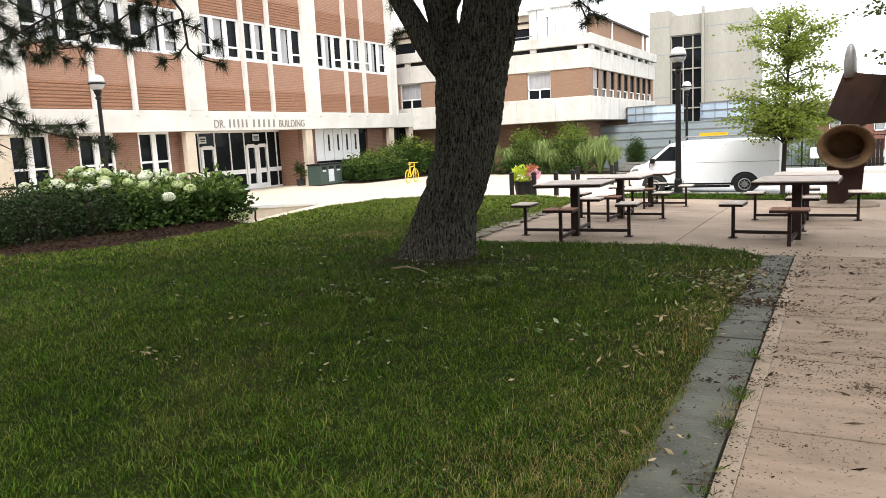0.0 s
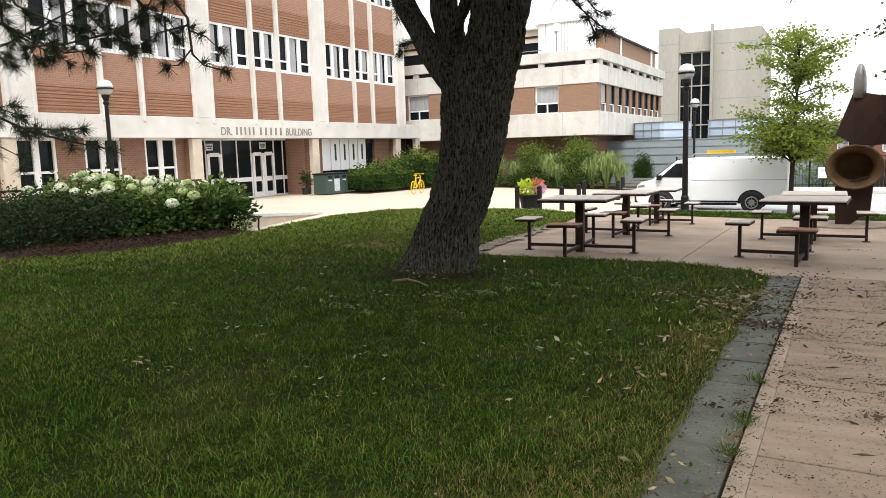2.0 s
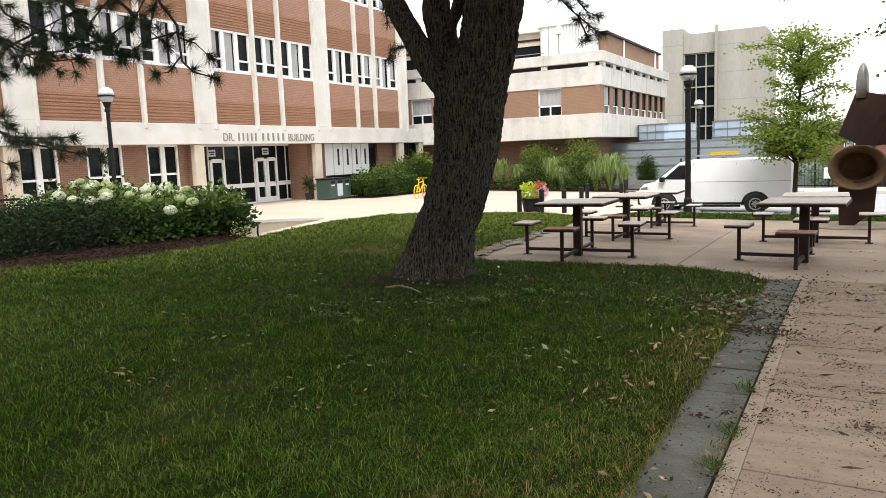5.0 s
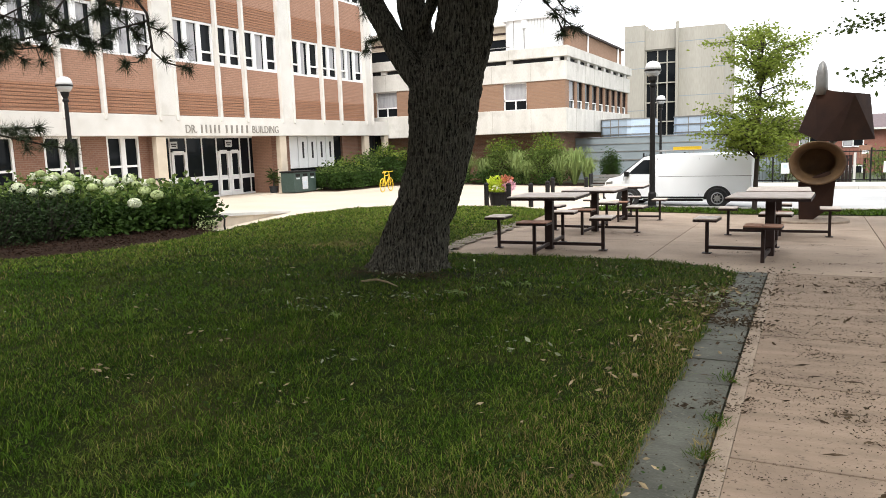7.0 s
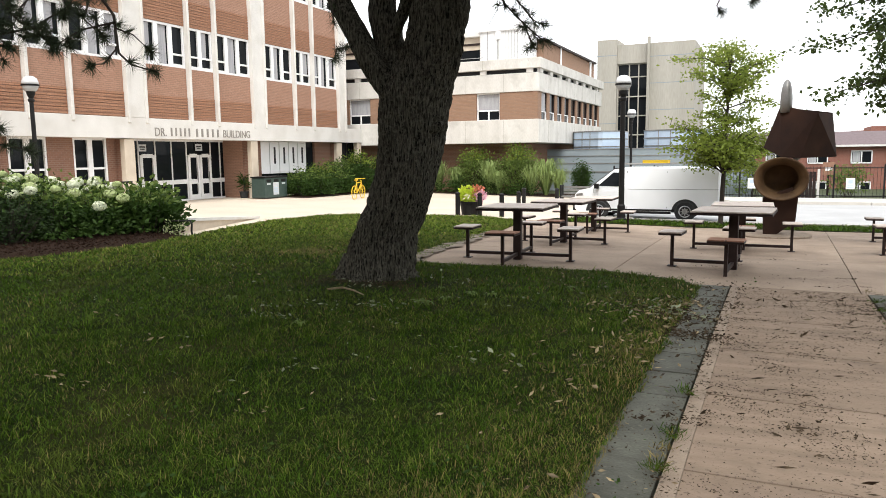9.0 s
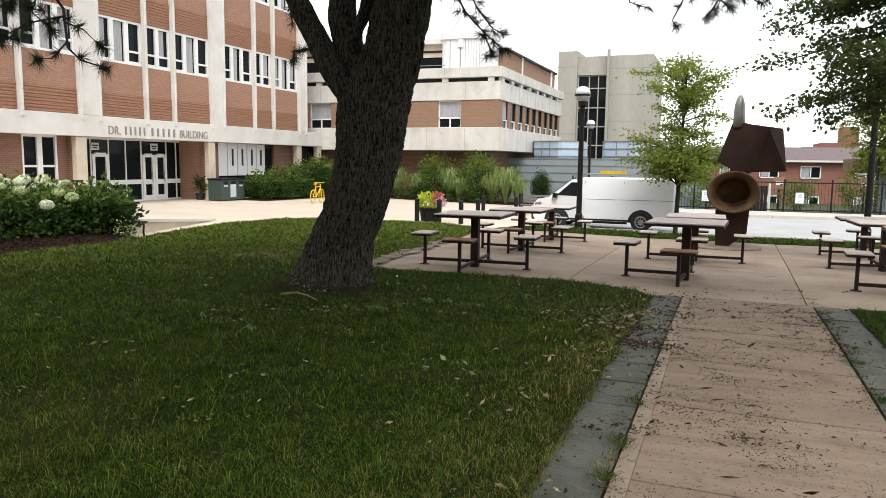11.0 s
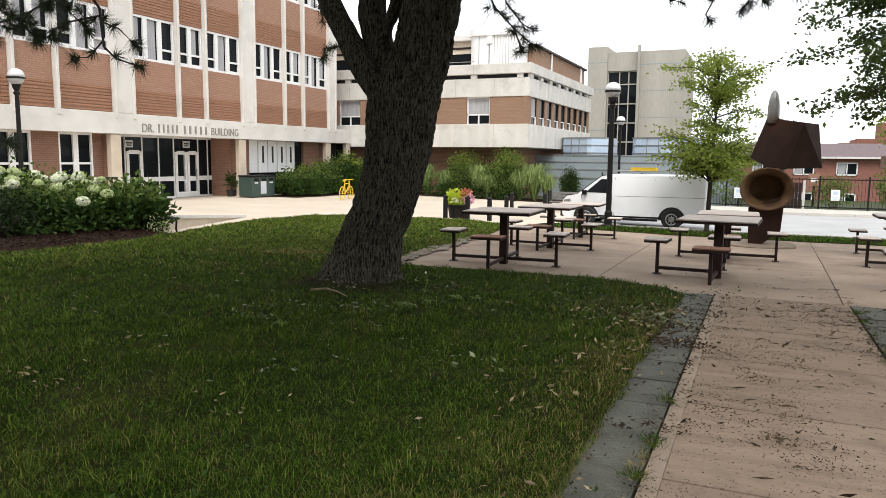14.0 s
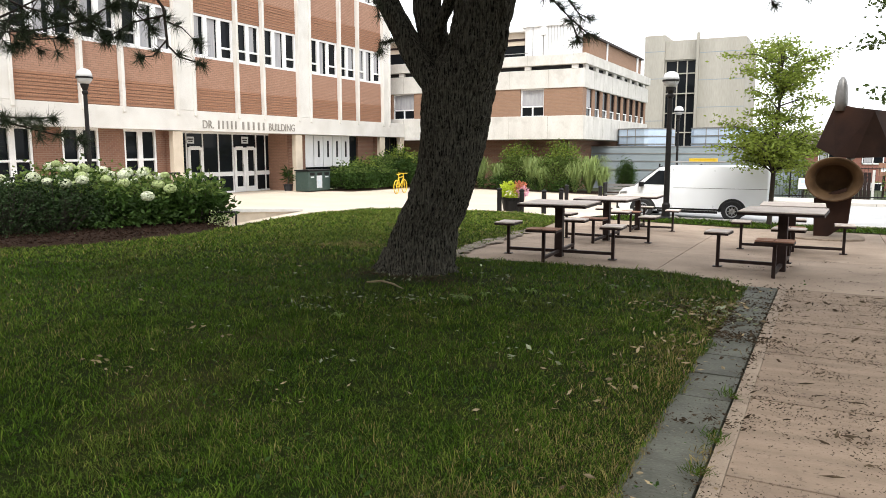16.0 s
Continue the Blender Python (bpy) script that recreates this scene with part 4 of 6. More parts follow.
bough([(-1.1, 8.7, 4.0), (-0.8, 8.6, 3.35), (-0.62, 8.65, 3.12), (-0.5, 8.7, 3.05)], 0.008, 0.16, 0.12, 54, 0.14)
bough([(1.2, 8.7, 4.4), (1.72, 8.69, 3.36), (1.93, 8.74, 3.20)], 0.011, 0.14, 0.12, 58, 0.14)
bough([(1.80, 8.7, 3.28), (1.68, 8.62, 3.06)], 0.007, 0.08, 0.12, 46, 0.12)
bough([(1.1, 8.6, 4.2), (1.49, 8.59, 3.34), (1.37, 8.51, 3.07), (1.44, 8.52, 2.98)], 0.009, 0.09, 0.25, 46, 0.12)
bough([(0.6, 8.5, 4.2), (0.95, 8.37, 3.25), (1.17, 8.45, 3.18)], 0.006, 0.08, 0.3, 34, 0.11)
bough([(2.3, 8.6, 4.2), (2.2, 8.7, 3.5), (2.02, 8.74, 3.3)], 0.007, 0.08, 0.25, 34, 0.11)
bough([(1.6, 8.8, 4.2), (1.95, 8.75, 3.5), (2.1, 8.74, 3.3), (2.25, 8.8, 3.22)], 0.009, 0.13, 0.12, 50, 0.13)
bough([(1.5, 8.7, 4.1), (1.8, 8.7, 3.45), (1.95, 8.7, 3.28)], 0.009, 0.13, 0.12, 50, 0.13)
bough([(0.9, 8.6, 4.2), (1.3, 8.6, 3.45), (1.6, 8.65, 3.36)], 0.008, 0.12, 0.13, 46, 0.12)
# unseen crown above, made lopsided and dense so as to shade lawn and path
for i in range(26):
    a = i * 2.4
    z = 5.0 + 5.2 * (i / 26)
    L = (6.6 * (1 - (z - 5) / 8.5) + rt.uniform(-0.5, 0.7)) * (1 + 0.75 * math.cos(a - 5.15))
    p0 = (-1.65, 9.1, z)
    p1 = (-1.65 + math.cos(a) * L * 0.5, 9.15 + math.sin(a) * L * 0.5, z + 0.35)
    p2 = (-1.65 + math.cos(a) * L, 9.15 + math.sin(a) * L, z - 0.1)
    tube(TWIGS, [p0, p1, p2], [0.07, 0.05, 0.015], 6)
    for k in range(int(130 * L)):
        f = rt.uniform(0.25, 1.05)
        c = Vector(p0).lerp(Vector(p2), f) + Vector((rt.gauss(0, 0.8), rt.gauss(0, 0.8), 0.3 + rt.gauss(0, 0.18)))
        tuft(c, (math.cos(a), math.sin(a), rt.uniform(-0.2, 0.7)), 20, 0.36, rt, 0.009)
tagged(part("twig_growth", TWIGS, M_TWIG, pine), kind="stuff")
tagged(cloud("needles", NV, NF, M_NEEDLE, pine), kind="stuff")


# ---- leafy plants ----
def leaf_quads(V, F, c, d, l, w, rnd):
    """One pointed leaf of two triangles folded along its rib."""
    d = Vector(d).normalized()
    s = d.cross(Vector((rnd.uniform(-1, 1), rnd.uniform(-1, 1), rnd.uniform(-0.3, 1)))).normalized()
    n = d.cross(s)
    c = Vector(c)
    i = len(V)
    V.extend([tuple(c), tuple(c + d * l * 0.5 + s * w / 2 + n * w * 0.15), tuple(c + d * l), tuple(c + d * l * 0.5 - s * w / 2 + n * w * 0.15)])
    F.extend([(i, i + 1, i + 2), (i, i + 2, i + 3)])


def leafy_tree(name, label, base, height, fork, limbs, leaf, mats, seed, trunk_r=0.07, per=90, spread=0.35, lean=(0, 0), tier=1.0):
    """A tapered trunk, limbs given as (height share, angle, length, rise), and a crown of single leaves round the twigs."""
    rnd = random.Random(seed)
    t = thing(name, label, "tree", at=base)
    tr = bmesh.new()
    tube(tr, [(0, 0, -0.1), (lean[0] * 0.3, lean[1] * 0.3, height * 0.3), (lean[0] * 0.6, lean[1] * 0.6, height * 0.62), (lean[0], lean[1], height)], [trunk_r * 1.25, trunk_r, trunk_r * 0.6, 0.008], 10)
    part("trunk", tr, M_TWIG, t)
    br = bmesh.new()
    V, F = [], []
    for share, ang, L, rise in limbs:
        z = height * share
        o = Vector((lean[0] * share, lean[1] * share, z))
        e = o + Vector((math.cos(ang) * L, math.sin(ang) * L, rise))
        m = (o + e) / 2 + Vector((0, 0, 0.12 * L))
        tube(br, [o, m, e], [trunk_r * 0.4, trunk_r * 0.25, 0.006], 6)
        for k in range(7):
            f = 0.3 + 0.7 * k / 6
            q = o.lerp(m, f * 2) if f < 0.5 else m.lerp(e, f * 2 - 1)
            w = Vector((rnd.gauss(0, 1), rnd.gauss(0, 1), rnd.gauss(0.1, 0.5) * tier)).normalized() * spread * rnd.uniform(0.5, 1.3)
            tube(br, [q, q + w * 0.5, q + w], [0.010, 0.007, 0.004], 4, False)
            for _ in range(per // 7):
                g = rnd.random()
                c = q + w * g + Vector((rnd.gauss(0, 0.16), rnd.gauss(0, 0.16), rnd.gauss(0, 0.10) * tier))
                leaf_quads(V, F, c, (rnd.gauss(0, 1), rnd.gauss(0, 1), rnd.gauss(-0.35, 0.5) * tier), leaf * rnd.uniform(0.7, 1.2), leaf * 0.62, rnd)
    tagged(part("branchwork", br, M_TWIG, t), kind="stuff")
    tagged(cloud("crown", V, F, mats, t), kind="stuff")
    return t


rl = random.Random(11)
limbs = []
for i in range(42):
    limbs.append((rl.uniform(0.27, 0.41), i * 2.4 + rl.uniform(-0.3, 0.3), rl.uniform(0.8, 1.9), rl.uniform(0.1, 1.15)))
for i in range(30):
    s = rl.uniform(0.44, 0.88)
    limbs.append((s, i * 2.4, rl.uniform(0.4, 0.9) if s < 0.56 else rl.uniform(0.5, 1.7), rl.uniform(0.1, 0.9)))
leafy_tree("young_tree", "young street tree with bright yellow-green leaves on the verge", (0.42, 25.4, gz(0.42, 25.4)), 5.8, 0.3, limbs, 0.115, M_LEAF_LIGHT, 3, 0.065, 170, 0.46, (0.15, 0), 0.7)
limbs = []
for i in range(80):
    limbs.append((rl.uniform(0.38, 1.0), rl.uniform(1.9, 4.2), rl.uniform(1.2, 4.2), rl.uniform(-0.3, 0.8)))
leafy_tree("maple_tree", "broad maple beside the patio, drooping leaves coloured dark as if backlit", (6.85, 17.9, gz(6.85, 17.9)), 6.6, 0.3, limbs, 0.12, M_LEAF_SHADE, 4, 0.13, 400, 0.36)
limbs = [(rl.uniform(0.3, 1.0), i * 2.4, rl.uniform(0.6, 2.3), rl.uniform(-0.1, 0.8)) for i in range(40)]
leafy_tree("street_tree", "pale green street tree before the brick terrace", (9.6, 47, gz(9.6, 47) - 0.05), 5.6, 0.3, limbs, 0.22, M_LEAF_LIGHT, 6, 0.09, 80, 0.5)


def bush(name, label, at, rx, ry, h, material, seed, n=900, leaf=0.09, category="shrub", droop=-0.1, young=None):
    """A shrub: stems and leaves in clumps over an uneven dome. young: paler colour for upper leaves, top light put into
    it.
    """
    rnd = random.Random(seed)
    b = thing(name, label, category, at=at)
    st = bmesh.new()
    V, F = [], []
    YV, YF = [], []
    clumps = max(8, n // 45)
    for k in range(clumps):
        a = rnd.random() * 6.283
        u = rnd.random() ** 0.5
        zz = math.sqrt(max(0.0, 1 - u * u))
        hz = h * (0.25 + 0.75 * zz) * rnd.uniform(0.65, 1.05)
        c = Vector((math.cos(a) * u * rx, math.sin(a) * u * ry, hz))
        tube(st, [(c.x * 0.25, c.y * 0.25, -0.05), (c.x * 0.7, c.y * 0.7, hz * 0.55), tuple(c)], [0.014, 0.010, 0.004], 5, False)
        for _ in range(n // clumps):
            low = rnd.random()
            q = c + Vector((rnd.gauss(0, 0.16 * rx + 0.05), rnd.gauss(0, 0.16 * ry + 0.05), rnd.gauss(-0.08, min(0.14 * h, 0.17))))
            if low < 0.3:
                q.z *= rnd.uniform(0.25, 0.9)
            q.z = max(q.z, 0.12)
            # Upper leaves take the paler colour, as painted light from above.
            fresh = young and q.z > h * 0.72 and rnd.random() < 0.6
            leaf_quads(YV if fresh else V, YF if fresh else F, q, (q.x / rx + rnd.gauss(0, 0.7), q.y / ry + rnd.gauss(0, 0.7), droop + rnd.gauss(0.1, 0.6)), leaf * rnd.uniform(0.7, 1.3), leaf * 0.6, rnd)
    tagged(part("stem_growth", st, M_TWIG, b), kind="stuff")
    tagged(cloud("foliage", V, F, material, b), kind="stuff")
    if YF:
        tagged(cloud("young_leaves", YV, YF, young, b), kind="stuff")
    return b


# hydrangea bed
BED = [(-10.0, 12.85), (-9.55, 11.6), (-9.35, 10.3), (-9.2, 9.2), (-9.6, 8.2), (-10.6, 6.8), (-14.2, 5.0), (-15.0, 8.0), (-13.6, 11.5), (-11.2, 13.5)]
bed = sheet("mulch_bed", BED, M_MULCH, 0.35, 0.04, label="bed of dark red-brown bark mulch", category="planting bed")
for v in bed.data.vertices:
    v.co.z += 0.05 * noise.noise(Vector((v.co.x * 1.3, v.co.y * 1.3, 0))) + 0.02
    near = min(((v.co.x - (x0 + (x1 - x0) * f)) ** 2 + (v.co.y - (y0 + (y1 - y0) * f)) ** 2) ** 0.5 for (x0, y0), (x1, y1) in zip(BED, BED[1:] + BED[:1]) for f in (0, 0.125, 0.25, 0.375, 0.5, 0.625, 0.75, 0.875))
    if near < 0.16:
        v.co.z = gz(v.co.x, v.co.y) - 0.01
rm = random.Random(21)
V, F = [], []


def inside(poly, x, y):
    c = False
    for (x0, y0), (x1, y1) in zip(poly, poly[1:] + poly[:1]):
        if (y0 > y) != (y1 > y) and x < (x1 - x0) * (y - y0) / (y1 - y0) + x0:
            c = not c
    return c


while len(F) < 9000:
    x, y = rm.uniform(-12.5, -9.1), rm.uniform(6.2, 13)
    if inside(BED, x, y):
        leaf_quads(V, F, (x, y, gz(x, y) + rm.uniform(0.05, 0.11)), (rm.gauss(0, 1), rm.gauss(0, 1), rm.gauss(0.1, 0.25)), rm.uniform(0.03, 0.09), 0.025, rm)
tagged(cloud("bark_chips", V, F, M_MULCH), "loose bark chips on the planting bed", "mulch", kind="stuff")

hyd = [(-10.85, 12.6, 0.95), (-10.95, 11.6, 1.0), (-11.0, 10.6, 1.12), (-11.5, 12.1, 1.1), (-11.6, 11.0, 1.25), (-11.6, 10.1, 1.25), (-12.1, 11.2, 1.2), (-12.2, 10.2, 1.3), (-11.7, 12.7, 1.0)]
for i, (x, y, h) in enumerate(hyd):
    x -= 0.55
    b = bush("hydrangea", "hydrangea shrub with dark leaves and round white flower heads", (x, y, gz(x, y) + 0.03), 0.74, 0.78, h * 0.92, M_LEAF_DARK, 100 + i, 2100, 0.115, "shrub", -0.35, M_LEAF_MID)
    b["group"] = "hydrangeas in the bed"
    for k in range(0 if y < 9 or y > 12.5 else 7):
        a, u = rm.random() * 6.283, rm.random() ** 0.6
        zz = math.sqrt(1 - u * u * 0.8)
        r = rm.uniform(0.09, 0.155)
        cx, cy, cz = math.cos(a) * u * 0.95, math.sin(a) * u * 0.95, h * (0.22 + 0.74 * zz) + rm.uniform(0.04, 0.16)
        V, F = [], []
        for _ in range(210):
            d = Vector((rm.gauss(0, 1), rm.gauss(0, 1), rm.gauss(0.15, 1))).normalized()
            p = Vector((cx, cy, cz)) + Vector((d.x * r, d.y * r, d.z * r * (0.8 if d.z > 0 else 0.6))) * rm.uniform(0.82, 1.0)
            t_ = d.orthogonal().normalized()
            t_.rotate(Matrix.Rotation(rm.random() * 6.283, 3, d))
            b_ = d.cross(t_)
            s_ = rm.uniform(0.018, 0.03)
            n0 = len(V)
            V.extend([tuple(p - t_ * s_), tuple(p - b_ * s_ + d * 0.006), tuple(p + t_ * s_), tuple(p + b_ * s_ + d * 0.006)])
            F.append((n0, n0 + 1, n0 + 2, n0 + 3))
        cloud("flower_head", V, F, M_BLOOM_G if rm.random() < 0.3 else M_BLOOM, b)
for i, (x, y) in enumerate(((-11.75, 8.7), (-11.85, 7.4), (-12.6, 8.6), (-13.4, 7.0), (-12.9, 9.6), (-11.55, 9.65))):
    bush("evergreen_shrub", "dense yew beside the hydrangeas, deep shade put into its colour", (x, y, gz(x, y)), 0.85, 0.85, 1.05, M_YEW_SHADED, 140 + i, 3800, 0.06)
for i, (x, y, h) in enumerate(((-12.9, 12.4, 1.15), (-12.4, 13.3, 1.0), (-13.3, 11.3, 1.2))):
    bush("laurel_shrub", "tall leafy green shrub at the back of the bed", (x, y, gz(x, y)), 0.8, 0.8, h, M_LEAF_MID, 150 + i, 1100, 0.11)

for i, (x, y, h) in enumerate(((-10.75, 12.45, 1.0), (-11.2, 13.0, 1.05))):
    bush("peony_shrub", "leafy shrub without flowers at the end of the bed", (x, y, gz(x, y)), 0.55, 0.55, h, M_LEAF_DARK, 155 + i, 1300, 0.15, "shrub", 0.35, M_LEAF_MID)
wf = thing("white_flowers", "low cluster of small creamy flowers beside the rail", "flowers", at=(-10.3, 12.75, gz(-10.3, 12.75)))
V, F = [], []
for _ in range(260):
    d = Vector((rm.gauss(0, 0.13), rm.gauss(0, 0.13), abs(rm.gauss(0.16, 0.13))))
    leaf_quads(V, F, d, (rm.gauss(0, 1), rm.gauss(0, 1), rm.gauss(0.2, 0.6)), 0.05, 0.04, rm)
tagged(cloud("petals", V, F, M_BLOOM_G, wf), kind="stuff")

# shrubs at the foot of the entrance building
for i in range(8):
    y = 31.2 + i * 0.95
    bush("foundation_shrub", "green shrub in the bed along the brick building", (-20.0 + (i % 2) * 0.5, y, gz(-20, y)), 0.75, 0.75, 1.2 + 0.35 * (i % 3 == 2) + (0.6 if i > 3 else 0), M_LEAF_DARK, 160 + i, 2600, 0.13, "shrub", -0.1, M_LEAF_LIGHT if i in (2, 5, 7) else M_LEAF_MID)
sheet("mulch_strip", [(-20.9, 29.9), (-18.9, 30.4), (-18.6, 34.5), (-17.5, 38.8), (-20.9, 38.9)], M_MULCH, 0.8, 0.02, label="mulch strip under the shrubs by the wall", category="planting bed")
sheet("mulch_strip", [(-17.3, 37.3), (-7.6, 38.0), (-7.4, 40.3), (-17.5, 40.3)], M_MULCH, 0.8, 0.02, label="mulch strip under the ornamental grasses", category="planting bed")


def grass_clump(at, r, h, seed, n=260):
    rnd = random.Random(seed)
    t = thing("ornamental_grass", "tall arching clump of pale ornamental grass", "grass clump", "ornamental grasses", at=at)
    V, F = [], []
    for _ in range(n):
        a = rnd.random() * 6.283
        reach = r * rnd.uniform(0.2, 1.1)
        hh = h * rnd.uniform(0.6, 1.05)
        d = Vector((math.cos(a), math.sin(a), 0))
        s = Vector((-math.sin(a), math.cos(a), 0)) * rnd.uniform(0.012, 0.025)
        pts = [d * 0.08, d * reach * 0.35 + Vector((0, 0, hh * 0.7)), d * reach * 0.7 + Vector((0, 0, hh)), d * reach + Vector((0, 0, hh * rnd.uniform(0.55, 0.9)))]
        i = len(V)
        for p, w in zip(pts, (1, 1, 0.8, 0.1)):
            V.extend([tuple(p - s * w), tuple(p + s * w)])
        for k in range(3):
            F.append((i + 2 * k, i + 2 * k + 1, i + 2 * k + 3, i + 2 * k + 2))
    tagged(cloud("blades", V, F, M_REED, t), kind="stuff")
    return t


for i, (x, r, h) in enumerate(((-17.0, 1.0, 2.0), (-15.7, 1.0, 1.7), (-12.5, 1.0, 1.8), (-9.3, 1.3, 1.95), (-10.0, 0.9, 1.6), (-14.6, 0.8, 1.4), (-11.9, 0.8, 1.3), (-8.6, 0.8, 1.4))):
    grass_clump((x, 38.4 + 0.3 * (i % 2), gz(x, 38.4)), r, h, 200 + i)
bush("tall_shrub", "tall yellow-green shrub among ornamental grasses", (-13.5, 39.3, gz(-13.5, 39)), 1.05, 0.9, 2.55, M_LEAF_MID, 181, 4200, 0.13, "shrub", -0.1, M_LEAF_LIGHT)
bush("tall_shrub", "tall yellow-green shrub among ornamental grasses", (-10.95, 39.0, gz(-11, 39)), 1.15, 0.9, 2.65, M_LEAF_MID, 182, 4600, 0.13, "shrub", -0.1, M_LEAF_LIGHT)
for i, x in enumerate((-16.3, -14.4, -12.2, -10.2)):
    bush("low_shrub", "low dark shrub at the front of the bed", (x, 38.2, gz(x, 38.2)), 0.9, 0.6, 0.75, M_LEAF_DARK, 190 + i, 600, 0.13)
bush("round_shrub", "clipped round dark green shrub by the service wall", (-8.4, 43.0, gz(-8.4, 43)), 0.45, 0.45, 1.75, M_LEAF_DARK, 186, 3600, 0.09)
yc = thing("potted_yucca", "spiky potted plant with narrow leaves beside the entrance", "plant", at=(-21.5, 28.75, -0.42))
part("pot", lathe(bmesh.new(), [(0.16, 0.0), (0.21, 0.32), (0.23, 0.33), (0.23, 0.38), (0.19, 0.38)], 18), M_DARK, yc)
part("stem", tube(bmesh.new(), [(0, 0, 0.3), (0.03, 0.02, 0.7), (0, 0.04, 1.0)], 0.04, 8), M_TWIG, yc)
V, F = [], []
ry = random.Random(187)
for k in range(90):
    a, up = ry.random() * 6.283, ry.uniform(-0.5, 1.2)
    leaf_quads(V, F, (0, 0.03, ry.uniform(0.55, 1.1)), (math.cos(a), math.sin(a), up), ry.uniform(0.4, 0.65), 0.05, ry)
tagged(cloud("leaves", V, F, M_LEAF_DARK, yc), kind="stuff")
for i, (x, y, h) in enumerate(((-1.4, 44.0, 2.0), (0.8, 44.6, 2.2), (5.6, 46, 2.0), (8.5, 46, 2.0), (2.0, 46, 2.1))):
    bush("yard_shrub", "loose green shrub behind the black fence", (x, y, gz(x, y) - 0.1), 0.9, 0.8, h, M_LEAF_MID, 220 + i, 700, 0.16)


# ---- picnic tables ----
def picnic_table(skip=None):
    t = thing("picnic_table", "square pale-topped picnic table with %s seats on brown steel" % ("four" if skip is None else "three"), "table", "picnic tables")
    part("post", B(-0.065, 0.065, -0.065, 0.065, 0.0, 0.87, 0.008), M_FRAMEBR, t)
    bm = B(-0.55, 0.55, -0.55, 0.55, 0.882, 0.904, 0.007)
    part("tabletop", bm, M_TOP, t, "pale slab top")
    bm = bmesh.new()
    for a, b, c, d in ((-0.558, 0.558, -0.558, -0.51), (-0.558, 0.558, 0.51, 0.558), (-0.558, -0.51, -0.51, 0.51), (0.51, 0.558, -0.51, 0.51)):
        box(bm, a, b, c, d, 0.845, 0.881)
    part("top_frame", bm, M_FRAMEBR, t)
    part("bracket", B(-0.25, 0.25, -0.03, 0.03, 0.82, 0.874), M_FRAMEBR, t)
    part("bracket", B(-0.03, 0.03, -0.25, 0.25, 0.815, 0.873), M_FRAMEBR, t)
    for k, (dx, dy) in enumerate(((1, 0), (0, 1), (-1, 0), (0, -1))):
        if k == skip:
            continue
        m = Matrix.Rotation(math.pi / 2 * k, 4, "Z")
        ar = B(0.066, 0.87, -0.025, 0.025, 0.07, 0.12, 0.004)
        bmesh.ops.transform(ar, matrix=m, verts=ar.verts)
        part("arm", ar, M_FRAMEBR, t)
        lg = B(0.86, 0.91, -0.025, 0.025, 0.0, 0.51, 0.004)
        box(lg, 0.82, 0.95, -0.06, 0.06, 0.0, 0.012)
        bmesh.ops.transform(lg, matrix=m, verts=lg.verts)
        part("leg", lg, M_FRAMEBR, t)
        seat = new("seat")
        seat.parent = t
        sf = B(0.885 - 0.172, 0.885 + 0.172, -0.242, 0.242, 0.500, 0.531, 0.004)
        bmesh.ops.transform(sf, matrix=m, verts=sf.verts)
        part("seat_frame", sf, M_FRAMEBR, seat)
        for a, b in ((-0.24, -0.006), (0.006, 0.24)):
            pl = B(0.885 - 0.17, 0.885 + 0.17, a, b, 0.532, 0.553, 0.006)
            bmesh.ops.transform(pl, matrix=m, verts=pl.verts)
            part("seat_board", pl, M_TOPBR if k == 3 else M_TOP, seat, "reddish brown seat board" if k == 3 else "")
    return t


tb = picnic_table()
spots = [(-1.89, 11.9, 3), (-2.1, 15.6, -2), (-2.35, 19.55, 2), (1.45, 12.05, -3), (1.43, 15.65, 1), (4.65, 12.05, -2), (4.72, 15.75, 3), (4.95, 19.5, 0)]
for i, (x, y, r) in enumerate(spots):
    m = pose(x, y, gz(x, y) - 0.005, 0, 0, r)
    if i == 0:
        tb.matrix_world = m
    elif i == 3:
        picnic_table(0).matrix_world = m
    else:
        copy_thing(tb, m)


# ---- lamps ----
def lamp_post(x, y, z, h, r=0.075):
    t = thing("street_lamp", "black lamp post with a clear globe and dark cap", "street lamp", "lamp posts", at=(x, y, z))
    bm = bmesh.new()
    lathe(bm, [(r * 1.9, 0), (r * 1.9, 0.06), (r * 1.45, 0.1), (r * 1.35, 0.5), (r, 0.56), (r * 0.85, h - 0.75), (r * 1.3, h - 0.72), (r * 1.35, h - 0.66), (r * 0.9, h - 0.62), (r * 1.5, h - 0.52), (0.145, h - 0.40), (0.17, h - 0.36), (0.16, h - 0.34)], 20)
    part("post", bm, M_BLACK, t, smooth=False)
    g = bmesh.new()
    lathe(g, [(0.258, h - 0.19), (0.252, h - 0.10), (0.212, h + 0.01), (0.12, h + 0.075), (0.02, h + 0.095)], 24)
    part("dome", g, M_GLOBE, t, "white translucent dome", smooth=True)
    g = bmesh.new()
    lathe(g, [(0.13, h - 0.42), (0.19, h - 0.36), (0.238, h - 0.28), (0.254, h - 0.22)], 24)
    part("bowl", g, M_BOWL, t, "grey glass bowl", smooth=True)
    rb = bmesh.new()
    lathe(rb, [(0.256, h - 0.235), (0.272, h - 0.23), (0.272, h - 0.185), (0.256, h - 0.18)], 24)
    part("band", rb, M_BLACK, t)


lamp_post(-2.73, 25.3, gz(-2.73, 25.3), 4.72, 0.095)
lamp_post(-20.0, 16.75, gz(-20, 16.7), 4.35)
